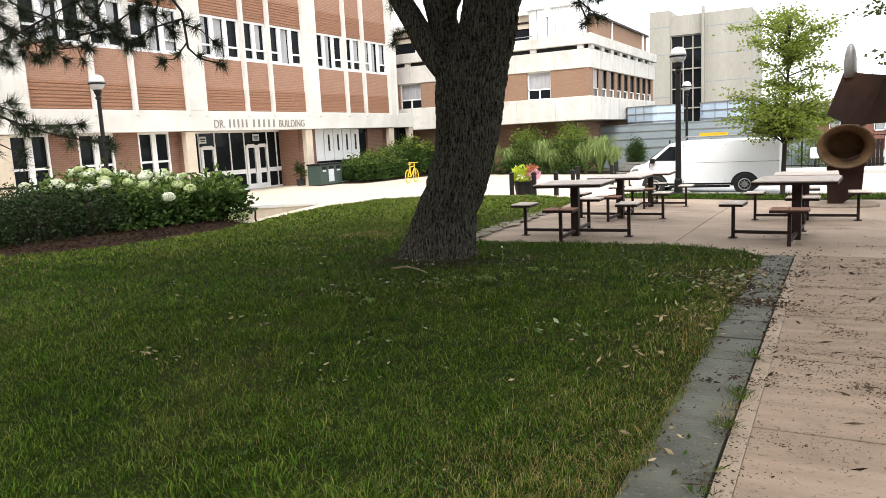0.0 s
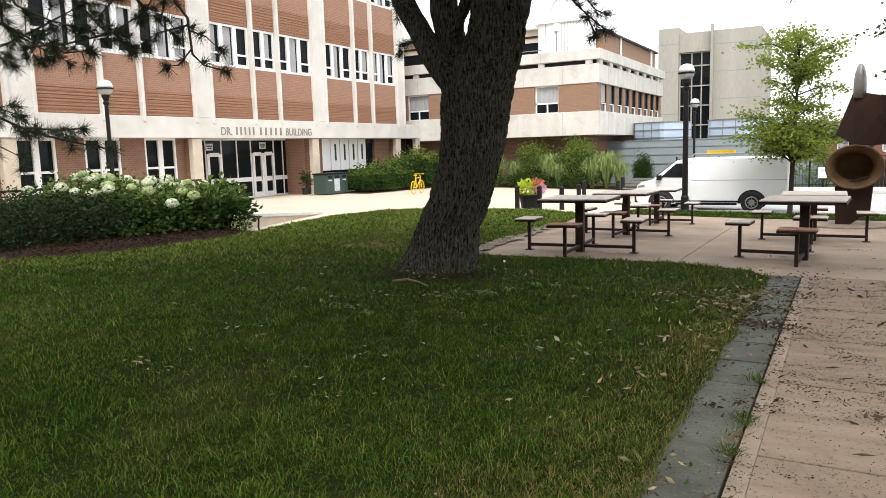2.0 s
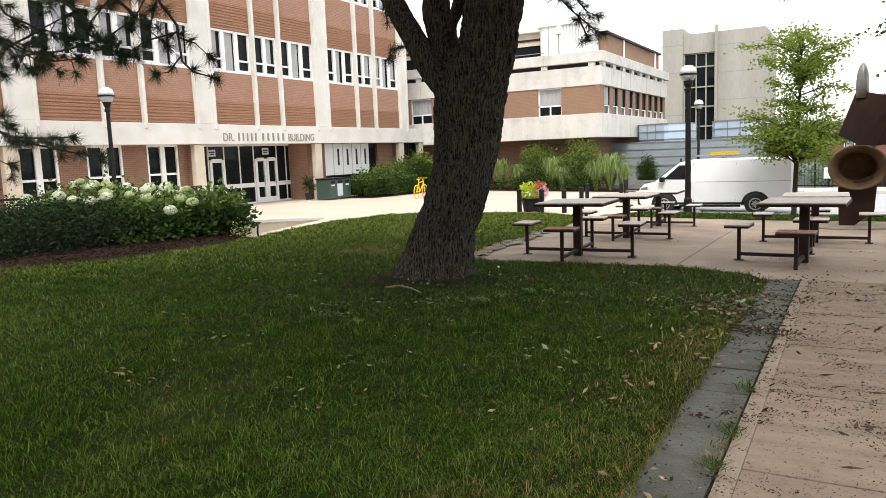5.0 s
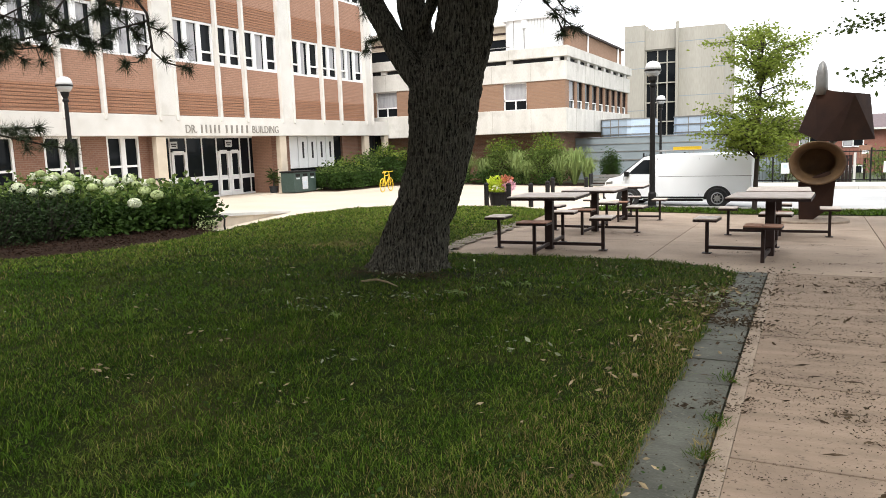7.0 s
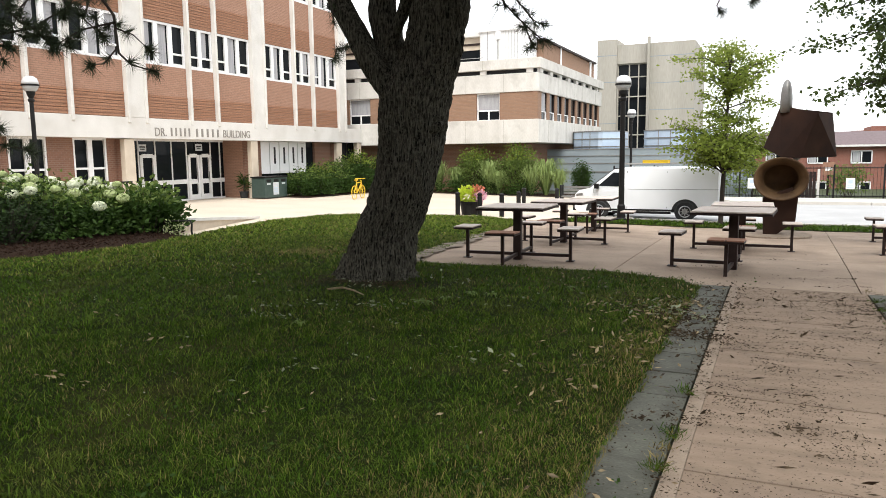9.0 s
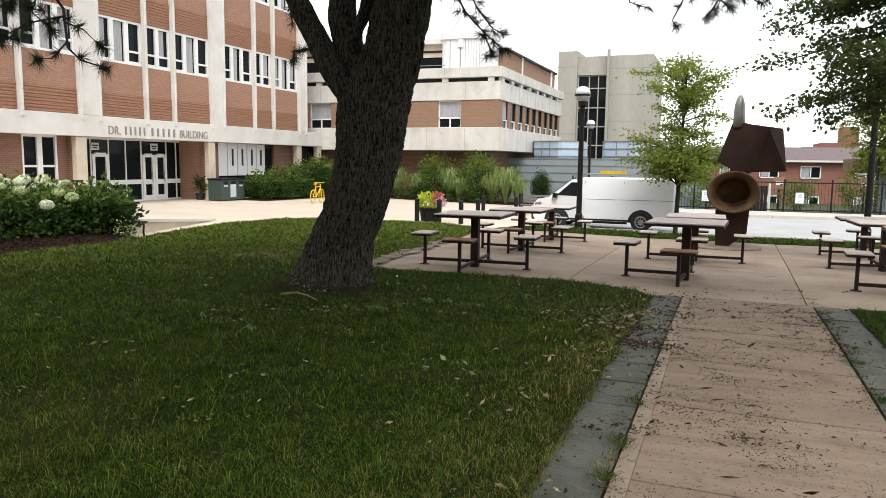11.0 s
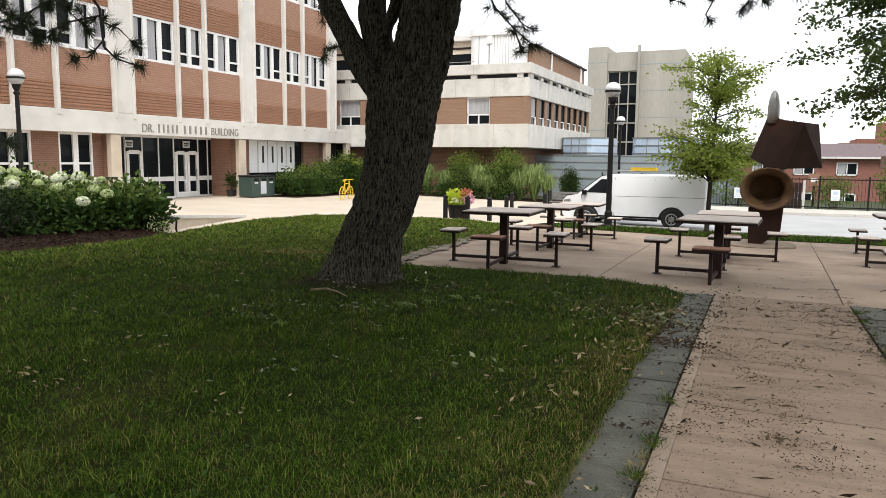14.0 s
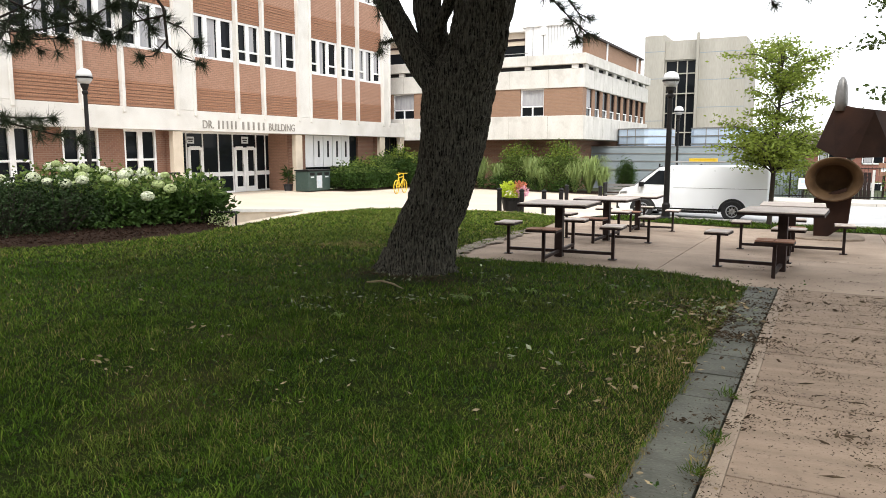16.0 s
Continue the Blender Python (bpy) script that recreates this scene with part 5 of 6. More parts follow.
lamp_post(-5.75, 43.9, gz(-5.75, 43.9), 4.75)
lamp_post(5.66, 23.8, gz(5.66, 23.8), 5.2, 0.092)

# ---- rusted steel sculpture ----
sc = thing("steel_sculpture", "tall rust-brown welded steel sculpture on a round plinth", "sculpture")
SY = 20.3


def sxz(x, z):
    return 2 + (x - 2) * 1.042, 1.59 + (z - 1.59) * 1.042


def plate(bm, pts, thick):
    """A flat steel plate through 3D corners, given thickness away from the viewer."""
    a = [bm.verts.new(p) for p in pts]
    n = (Vector(pts[1]) - Vector(pts[0])).cross(Vector(pts[2]) - Vector(pts[0])).normalized()
    if n.y < 0:
        n = -n
    b = [bm.verts.new(Vector(p) + n * thick) for p in pts]
    bm.faces.new(a)
    bm.faces.new(b[::-1])
    for i in range(len(a)):
        j = (i + 1) % len(a)
        bm.faces.new((a[i], b[i], b[j], a[j]))


def sp3(x, z, dy=0.0):
    u, v = sxz(x, z)
    return (u, SY + dy, v)


bm = bmesh.new()
plate(bm, [sp3(1.70, 1.67, -0.1), sp3(2.02, 2.62, 0.1), sp3(2.24, 2.60, 0.0), sp3(2.80, 2.44, -0.35), sp3(2.47, 1.43, -0.35), sp3(2.08, 1.46, -0.2)], 0.05)
plate(bm, [sp3(2.80, 2.44, -0.36), sp3(3.14, 2.47, 0.45), sp3(3.27, 1.45, 0.45), sp3(2.47, 1.43, -0.36)], 0.05)
plate(bm, [sp3(1.70, 1.67, -0.08), sp3(2.02, 2.62, 0.12), sp3(3.14, 2.47, 0.5), sp3(3.27, 1.45, 0.5)], 0.04)
plate(bm, [sp3(1.72, 1.66, -0.05), sp3(2.08, 1.46, -0.16), sp3(2.47, 1.43, -0.3), sp3(3.25, 1.44, 0.46)], 0.04)
bmesh.ops.recalc_face_normals(bm, faces=bm.faces)
part("folded_plate", bm, M_RUST, sc)
bm = bmesh.new()
hx, hz = sxz(2.14, 2.58)
prof = [(0.135, hz - 0.1), (0.14, hz + 0.1), (0.135, hz + 0.3), (0.115, hz + 0.48), (0.08, hz + 0.62), (0.035, hz + 0.69), (0.005, hz + 0.70)]
lathe(bm, prof, 20, (hx, 0))
for v in bm.verts:
    v.co.y = v.co.y * 1.3 + SY + 0.1
part("horn", bm, M_STEEL, sc, "grey worn steel horn", smooth=True)
bm = bmesh.new()
cx, cz = sxz(2.10, 0.92)
seg = 40
rings = []
# Flattened in height, not tilted, to fit the camera's view.
for r, dy in ((0.60, 0.12), (0.615, -0.02), (0.595, -0.04), (0.56, -0.02), (0.46, 0.10), (0.40, 0.30), (0.37, 0.80), (0.02, 0.82)):
    rings.append([bm.verts.new((cx + math.cos(2 * math.pi * k / seg) * r, SY - 0.45 + dy, cz + 0.03 + math.sin(2 * math.pi * k / seg) * r * 0.85)) for k in range(seg)])
for a, b in zip(rings, rings[1:]):
    for k in range(seg):
        bm.faces.new((a[k], a[(k + 1) % seg], b[(k + 1) % seg], b[k]))
bm.faces.new(rings[-1])
bmesh.ops.recalc_face_normals(bm, faces=bm.faces)
part("dish", bm, M_BRONZE, sc, "dished funnel with bronze rim, flattened to fit the view", smooth=True)
bm = bmesh.new()
for dy0, dy1 in ((-0.25, 0.3),):
    prof = [sxz(1.76, -0.45), sxz(1.95, -0.46), sxz(2.45, -0.06), sxz(2.49, 0.6), sxz(2.35, 0.75), sxz(1.72, 0.5)]
    a = [bm.verts.new((x, SY + dy0 + 0.12 * (z < 0), z)) for x, z in prof]
    b = [bm.verts.new((x, SY + dy1 - 0.12 * (z < 0), z)) for x, z in prof]
    bm.faces.new(a)
    bm.faces.new(b[::-1])
    for i in range(len(a)):
        j = (i + 1) % len(a)
        bm.faces.new((a[i], b[i], b[j], a[j]))
bmesh.ops.recalc_face_normals(bm, faces=bm.faces)
bmesh.ops.bevel(bm, geom=bm.edges[:], offset=0.012, segments=1, affect="EDGES")
part("leg", bm, M_RUST, sc)
bm = bmesh.new()
tube(bm, [(cx + 0.25, SY + 0.1, cz + 0.45), (cx + 0.45, SY + 0.1, cz + 0.62)], 0.06, 10)
part("strut", bm, M_STEEL, sc)
bm = bmesh.new()
zz = gz(2.0, SY)
lathe(bm, [(0.85, zz - 0.1), (0.85, zz + 0.05), (0.83, zz + 0.065)], 40, (2.0, SY))
part("plinth", bm, M_BORDER, sc, "round pale concrete plinth")

# ---- white cargo van ----
van = thing("cargo_van", "white cargo van with a roof rack parked on the road", "van", at=(-0.86, 28.0, gz(-0.9, 28) - 0.04))
# local x forward is towards -x of the place; heights from the road
VW = 0.95
side = [(1.10, 0.36), (1.13, 0.55), (1.13, 1.72), (1.05, 1.84), (0.9, 1.90), (-2.1, 1.90), (-2.5, 1.83), (-3.35, 1.16), (-3.75, 1.08), (-3.93, 0.92), (-3.97, 0.45), (-3.85, 0.30), (-3.5, 0.30), (-2.62, 0.30), (-0.42, 0.30), (0.5, 0.30)]
bm = bmesh.new()


def van_y(z):
    return VW - 0.14 * max(0.0, (z - 0.95) / 0.95) ** 1.4 - 0.05 * max(0, (0.55 - z))


fr = [bm.verts.new((x, -1, z)) for x, z in side]
bk = [bm.verts.new((x, 1, z)) for x, z in side]
bm.faces.new(fr)
bm.faces.new(bk[::-1])
for i in range(len(fr)):
    j = (i + 1) % len(fr)
    bm.faces.new((fr[i], bk[i], bk[j], fr[j]))
for zc in (0.45, 0.7, 0.95, 1.15, 1.3, 1.45, 1.6, 1.72, 1.8, 1.86):
    bmesh.ops.bisect_plane(bm, geom=bm.verts[:] + bm.edges[:] + bm.faces[:], plane_co=(0, 0, zc), plane_no=(0, 0, 1))
for xc in (-3.85, -3.35, -2.5, -1.2, 0.9, 1.06):
    bmesh.ops.bisect_plane(bm, geom=bm.verts[:] + bm.edges[:] + bm.faces[:], plane_co=(xc, 0, 0), plane_no=(1, 0, 0))
for v in bm.verts:
    s = -1 if v.co.y < 0 else 1
    nose = max(0.0, (-3.45 - v.co.x) / 0.52)
    tail = 0.05 if v.co.x > 1.08 else 0.0
    v.co.y = s * (van_y(v.co.z) - 0.16 * nose ** 2 - tail - (0.09 if v.co.z > 1.87 else 0))
bmesh.ops.recalc_face_normals(bm, faces=bm.faces)
body = part("body", bm, M_VAN, van, smooth=True)
body.data.set_sharp_from_angle(angle=radians(28))


def side_face(name, pts, mat_, parent, out=0.012, lab=""):
    bm = bmesh.new()
    a = [bm.verts.new((x, -van_y(z) - out, z)) for x, z in pts]
    b = [bm.verts.new((x, -van_y(z) + 0.02, z)) for x, z in pts]
    bm.faces.new(a)
    for i in range(len(a)):
        j = (i + 1) % len(a)
        bm.faces.new((a[i], a[j], b[j], b[i]))
    bmesh.ops.recalc_face_normals(bm, faces=bm.faces)
    return part(name, bm, mat_, parent, lab)


side_face("side_window", [(-2.12, 1.22), (-2.12, 1.72), (-2.52, 1.72), (-3.05, 1.24)], M_GLASS, van, 0.012, "dark cab side window")
side_face("door_gap", [(-2.02, 0.42), (-2.02, 1.78), (-2.035, 1.78), (-2.035, 0.42)], M_BLACK, van, 0.010)
side_face("door_gap", [(-3.2, 0.50), (-3.2, 1.16), (-3.215, 1.16), (-3.215, 0.50)], M_BLACK, van, 0.010)
side_face("rub_strip", [(1.08, 0.36), (1.08, 0.42), (-2.9, 0.42), (-2.9, 0.36)], M_BLACK, van, 0.015)
side_face("door_handle", [(-2.10, 0.86), (-2.10, 1.12), (-2.19, 1.12), (-2.19, 0.86)], M_BLACK, van, 0.03)
bm = B(-3.15, -3.0, -1.18, -0.95, 1.15, 1.32, 0.02)
part("mirror", bm, M_BLACK, van)
side_face("headlight", [(-3.62, 0.80), (-3.62, 0.98), (-3.86, 0.94), (-3.86, 0.78)], M_CHROME, van, 0.004)
side_face("door_gap", [(-0.62, 0.46), (-0.62, 1.76), (-0.632, 1.76), (-0.632, 0.46)], M_STEEL, van, 0.006)
side_face("crease", [(1.08, 1.12), (1.08, 1.135), (-1.98, 1.135), (-1.98, 1.12)], M_STEEL, van, 0.004)
side_face("sill", [(-0.48, 0.26), (-0.48, 0.345), (-2.52, 0.345), (-2.52, 0.26)], M_BLACK, van, 0.004)
part("bumper", B(-4.02, -3.82, -0.80, 0.80, 0.32, 0.56, 0.03), M_TYRE, van)
part("bumper", B(1.08, 1.22, -0.86, 0.86, 0.36, 0.52, 0.02), M_TYRE, van)
bm = bmesh.new()
a = [bm.verts.new(p) for p in ((-2.51, -0.72, 1.80), (-2.51, 0.72, 1.80), (-3.33, 0.85, 1.185), (-3.33, -0.85, 1.185))]
bm.faces.new(a)
bmesh.ops.solidify(bm, geom=bm.faces[:], thickness=0.02)
bmesh.ops.translate(bm, vec=(-0.03, 0, 0.03), verts=bm.verts)
part("windscreen", bm, M_GLASS, van)


def wheel(x):
    for y in (-0.88, 0.88):
        w = new("wheel")
        w.parent = van
        s = -1 if y < 0 else 1
        ty = bmesh.new()
        lathe(ty, [(0.20, -0.11), (0.32, -0.12), (0.355, -0.09), (0.36, 0.0), (0.355, 0.09), (0.32, 0.12), (0.20, 0.11)], 28)
        bmesh.ops.transform(ty, matrix=pose(x, y, 0.36, 90, 0, 0), verts=ty.verts)
        part("tyre", ty, M_TYRE, w)
        rm_ = bmesh.new()
        lathe(rm_, [(0.205, 0.06), (0.21, 0.125), (0.19, 0.13), (0.16, 0.10), (0.07, 0.115), (0.06, 0.15), (0.01, 0.15)], 24)
        for k in range(8):
            a = k * math.pi / 4
            box(rm_, math.cos(a) * 0.12 - 0.018, math.cos(a) * 0.12 + 0.018, math.sin(a) * 0.12 - 0.018, math.sin(a) * 0.12 + 0.018, 0.09, 0.125)
        bmesh.ops.transform(rm_, matrix=pose(x, y, 0.36, 90 if s < 0 else -90, 0, 0), verts=rm_.verts)
        part("rim", rm_, M_CHROME, w)
    ar = bmesh.new()
    seg = 20
    o = [(x + math.cos(math.pi * k / seg) * 0.46, 0.33 + math.sin(math.pi * k / seg) * 0.46) for k in range(seg + 1)]
    v = [ar.verts.new((px, -van_y(pz) - 0.008, pz)) for px, pz in o]
    ar.faces.new(v)
    bmesh.ops.solidify(ar, geom=ar.faces[:], thickness=0.02)
    part("wheel_arch", ar, M_TYRE, van)


wheel(0.0)
wheel(-3.02)
bm = bmesh.new()
for y in (-0.6, 0.6):
    tube(bm, [(-2.2, y, 2.02), (0.6, y, 2.02)], 0.022, 6)
    for x in (-2.0, -1.0, 0.3):
        tube(bm, [(x, y, 1.88), (x, y, 2.02)], 0.018, 6)
part("roof_rack", bm, M_STEEL, van)
bm = bmesh.new()
for y in (-0.5, -0.12):
    box(bm, -1.55, -0.65, y - 0.03, y + 0.03, 2.04, 2.15)
for i in range(4):
    box(bm, -1.45 + i * 0.24, -1.42 + i * 0.24, -0.47, -0.15, 2.07, 2.1)
part("ladder", bm, M_YELLOW, van, "yellow ladder")

# ---- planter, posts, bins, bicycle, bench ----
pt = thing("flower_planter", "dark tub planted with lime leaves and red pink flowers", "planter", at=(-8.05, 24.9, gz(-8, 24.9) - 0.02))
bm = bmesh.new()
lathe(bm, [(0.32, 0.0), (0.40, 0.45), (0.43, 0.46), (0.43, 0.5), (0.38, 0.5), (0.37, 0.44)], 24)
part("tub", bm, M_BLACK, pt)
rp = random.Random(31)
for nm, mt, off, r, n in (("lime_foliage", M_LIME, (-0.12, 0, 0.68), 0.36, 380), ("red_flowers", M_RED, (0.26, 0.05, 0.84), 0.24, 160), ("pink_flowers", M_PINK, (0.42, -0.05, 0.68), 0.22, 140)):
    V, F = [], []
    for _ in range(n):
        d = Vector((rp.gauss(0, 1), rp.gauss(0, 1), rp.gauss(0.2, 0.8))).normalized()
        leaf_quads(V, F, Vector(off) + d * r * rp.uniform(0.35, 1.0), d + Vector((rp.gauss(0, 0.5), rp.gauss(0, 0.5), 0)), 0.14 if mt is M_LIME else 0.08, 0.08, rp)
    tagged(cloud(nm, V, F, mt, pt), kind="stuff")
for i, (x, y) in enumerate(((-8.35, 24.4), (-7.5, 24.4), (-6.75, 24.6), (-7.0, 27.2), (-7.9, 30.6), (-6.6, 31.2))):
    b = thing("bollard", "short black post at the edge of the forecourt", "bollard", "black posts", at=(x, y, gz(x, y) - 0.03))
    bm = bmesh.new()
    lathe(bm, [(0.085, 0), (0.085, 0.70), (0.075, 0.74), (0.095, 0.76), (0.095, 0.80), (0.05, 0.84), (0.01, 0.85)], 16)
    part("post", bm, M_BLACK, b)
bn = thing("park_bench", "grey slatted bench with dark ends on the forecourt", "bench", at=(-6.0, 32.5, gz(-6, 32.5) - 0.02))
for k in range(4):
    part("slat", B(-0.75, 0.75, -0.2 + k * 0.11, -0.11 + k * 0.11, 0.42, 0.46), M_STEEL, bn)
for k in range(3):
    part("slat", B(-0.75, 0.75, 0.22, 0.26, 0.52 + k * 0.13, 0.62 + k * 0.13), M_STEEL, bn)
for x in (-0.78, 0.72):
    part("end", B(x, x + 0.06, -0.25, 0.28, 0, 0.95, 0.02), M_BLACK, bn)

bins = thing("recycling_bin", "dark green three-stream recycling bin with a poster", "bin", at=(-20.5, 29.45, gz(-20.5, 29.3) - 0.02))
part("cabinet", B(-0.4, 0.4, -0.87, 0.87, 0.05, 1.0, 0.03), M_BIN, bins)
part("lid", B(-0.44, 0.44, -0.91, 0.91, 1.0, 1.07, 0.02), M_BLACK, bins)
for k in range(3):
    y = -0.57 + k * 0.57
    part("flap", B(0.39, 0.42, y - 0.17, y + 0.17, 0.80, 0.93, 0.01), M_BLACK, bins)
    part("sticker", B(0.395, 0.408, y - 0.13, y + 0.13, 0.68, 0.75), M_POSTER, bins)
part("poster", B(0.40, 0.415, -0.24, 0.18, 0.18, 0.78), M_POSTER, bins, "pale printed poster")
bm = bmesh.new()
for k in range(3):
    box(bm, 0.415, 0.42, -0.18, 0.1, 0.30 + k * 0.1, 0.34 + k * 0.1)
part("print_bar", bm, M_SILVER, bins)

bk = thing("bicycle", "yellow painted display bicycle beside the shrubs", "bicycle", at=(-16.6, 31.3, gz(-16.6, 31.3) - 0.02), turn=98)
for x in (-0.5, 0.5):
    w = bmesh.new()
    tube(w, [(x + 0.32 * math.cos(2 * math.pi * k / 24), 0, 0.33 + 0.32 * math.sin(2 * math.pi * k / 24)) for k in range(25)], 0.022, 6, False)
    for k in range(8):
        tube(w, [(x, 0, 0.33), (x + 0.31 * math.cos(k * 0.785), 0, 0.33 + 0.31 * math.sin(k * 0.785))], 0.006, 4, False)
    part("wheel", w, M_YELLOW, bk)
bm = bmesh.new()
for a, b in (((-0.5, 0, 0.33), (-0.12, 0, 0.32)), ((-0.5, 0, 0.33), (-0.2, 0, 0.78)), ((-0.12, 0, 0.32), (-0.24, 0, 0.9)), ((-0.12, 0, 0.32), (0.36, 0, 0.74)), ((-0.2, 0, 0.78), (0.36, 0, 0.8)), ((0.34, 0, 0.92), (0.5, 0, 0.33))):
    tube(bm, [a, b], 0.024, 7)
part("bike_frame", bm, M_YELLOW, bk)
bm = bmesh.new()
tube(bm, [(0.24, 0.25, 0.98), (0.33, 0.1, 0.97), (0.33, -0.1, 0.97), (0.24, -0.25, 0.98)], 0.018, 6)
part("handlebar", bm, M_YELLOW, bk)
part("saddle", B(-0.36, -0.12, -0.06, 0.06, 0.9, 0.95, 0.02), M_YELLOW, bk)

# low ramp wall and handrail beside the bed
rw = thing("ramp_wall", "low pale concrete ramp wall with a flat coping", "wall", kind="structure")
A, Bp = Vector((-10.7, 13.2)), Vector((-12.95, 18.9))


def ramp_run(name, half, low, cap, material):
    """A run of wall that sinks towards its far end."""
    bm = bmesh.new()
    d = (Bp - A).normalized()
    n = Vector((-d.y, d.x)) * half
    rows = []
    for i in range(9):
        w = A.lerp(Bp, i / 8)
        top = gz(w.x, w.y) + 0.36 - 0.040 * i + cap
        bot = gz(w.x, w.y) - 0.2 if low is None else gz(w.x, w.y) + 0.36 - 0.040 * i + low
        rows.append([bm.verts.new((w.x + n.x * s, w.y + n.y * s, z)) for s, z in ((1, bot), (1, top), (-1, top), (-1, bot))])
    for a, b in zip(rows, rows[1:]):
        for k in range(4):
            bm.faces.new((a[k], a[(k + 1) % 4], b[(k + 1) % 4], b[k]))
    bm.faces.new(rows[0])
    bm.faces.new(rows[-1][::-1])
    bmesh.ops.recalc_face_normals(bm, faces=bm.faces)
    part(name, bm, material, rw)


ramp_run("wall", 0.09, None, -0.08, M_PIER)
ramp_run("coping", 0.15, -0.078, 0.0, M_STONE)
hr = thing("handrail", "thin dark metal handrail behind the planting bed", "handrail")
for i in range(5):
    y = 9.0 + i * 1.7
    bm = bmesh.new()
    tube(bm, [(-15.0, y, gz(-15, y) - 0.05), (-15.0, y, 0.93)], 0.025, 8)
    part("post", bm, M_BLACK, hr)
bm = bmesh.new()
tube(bm, [(-15.0, 7.0, 0.95), (-15.0, 16.0, 0.93)], 0.028, 8)
part("rail", bm, M_BLACK, hr)
ba = thing("edging_rail", "short black curled metal rail beside the hydrangea bed", "rail", at=(-10.0, 12.95, gz(-10, 12.95) - 0.02))
for dx, dy in ((0, 0), (-0.35, -0.3)):
    bm = bmesh.new()
    tube(bm, [(dx + 0.06, dy, 0), (dx + 0.03, dy, 0.12), (dx + 0.05, dy, 0.28), (dx, dy, 0.36), (dx - 0.1, dy, 0.34), (dx - 0.12, dy, 0.26), (dx - 0.06, dy, 0.24)], 0.022, 8)
    part("post", bm, M_BLACK, ba)
bm = bmesh.new()
tube(bm, [(0.0, 0, 0.36), (-0.35, -0.3, 0.36)], 0.018, 8)
part("rail", bm, M_BLACK, ba)

# ---- fence across the road with notices ----
fe = thing("metal_fence", "black metal railing fence across the road", "fence")
FYY = 42.9
zf = gz(3, FYY)
pk = B(-0.007, 0.007, -0.007, 0.007, 0.0, 1.62)
pkm = bpy.data.meshes.new("picket")
pk.to_mesh(pkm)
pk.free()
pkm.materials.append(M_BLACK)
x = -6.5
i = 0
while x < 24:
    if i % 14 == 0:
        part("post", B(x - 0.04, x + 0.04, FYY - 0.04, FYY + 0.04, zf, zf + 1.75), M_BLACK, fe)
    else:
        shared("picket", pkm, fe, Matrix.Translation((x, FYY, zf + 0.05)))
    x += 0.16
    i += 1
for z in (0.12, 1.55):
    part("rail", B(-6.5, 24, FYY - 0.02, FYY + 0.02, zf + z, zf + z + 0.05), M_BLACK, fe)
for x in (0.82, 10.6, 5.45):
    s = thing("fence_notice", "white notice plate hung on the fence", "notice", "fence notices", at=(x, FYY - 0.06, zf + 0.5))
    part("plate", B(-0.2, 0.2, 0, 0.02, 0, 0.56, 0.005), M_WHITE, s)
    bm = bmesh.new()
    box(bm, -0.1, 0.1, -0.006, 0, 0.28, 0.48)
    for k in range(2):
        box(bm, -0.14, 0.14, -0.006, 0, 0.07 + k * 0.09, 0.11 + k * 0.09)
    part("print_bar", bm, M_SILVER, s)
gs = thing("timber_gate", "dark brown boarded gate with a pale post behind the fence", "gate")
for k in range(8):
    part("board", B(2.55 + k * 0.17, 2.705 + k * 0.17, 43.2, 43.24, zf, 0.50), M_FRAMEBR, gs)
part("rail", B(2.55, 3.90, 43.24, 43.29, 0.2, 0.3), M_FRAMEBR, gs)
part("post", B(3.95, 4.07, 43.17, 43.29, zf, 0.62, 0.01), M_STONE, gs, "pale painted post")
for x in (4.62, 8.85):
    sb = thing("sign_board", "brown board with a small white notice behind the fence", "sign", "sign boards", at=(x, 46.0, gz(x, 46)))
    part("post", B(-0.05, 0.05, 0.03, 0.11, 0.0, 1.9), M_FRAMEBR, sb)
    part("board", B(-0.3, 0.3, -0.02, 0.03, 1.15, 1.85, 0.01), M_TOPBR, sb)
    part("panel", B(-0.17, 0.17, -0.035, -0.02, 1.38, 1.58), M_WHITE, sb, "white notice")
gs = thing("porch", "grey porch with pale panels behind the fence", "porch")
part("wall", B(10.6, 13.4, 50, 53, -1.5, 1.2), M_BLUEGREY, gs)
part("canopy", B(8.6, 11.6, 49, 53, 1.2, 2.0), M_BRICKD, gs)

# ---- lawn: grass blades, weeds and fallen leaves ----
rg = np.random.default_rng(7)


def in_poly(poly, x, y):
    c = np.zeros(len(x), bool)
    for (x0, y0), (x1, y1) in zip(poly, poly[1:] + poly[:1]):
        if y0 == y1:
            continue
        c ^= ((y0 > y) != (y1 > y)) & (x < (x1 - x0) * (y - y0) / (y1 - y0) + x0)
    return c


def gz_np(x, y):
    s = lambda v: 2 * np.log1p(np.exp(np.clip(v / 2, -30, 30)))
    k = 1 - 0.55 * np.clip(-x / 20, 0, 1)
    return -0.046 * (s(y - 9) - s(y - 28)) * k


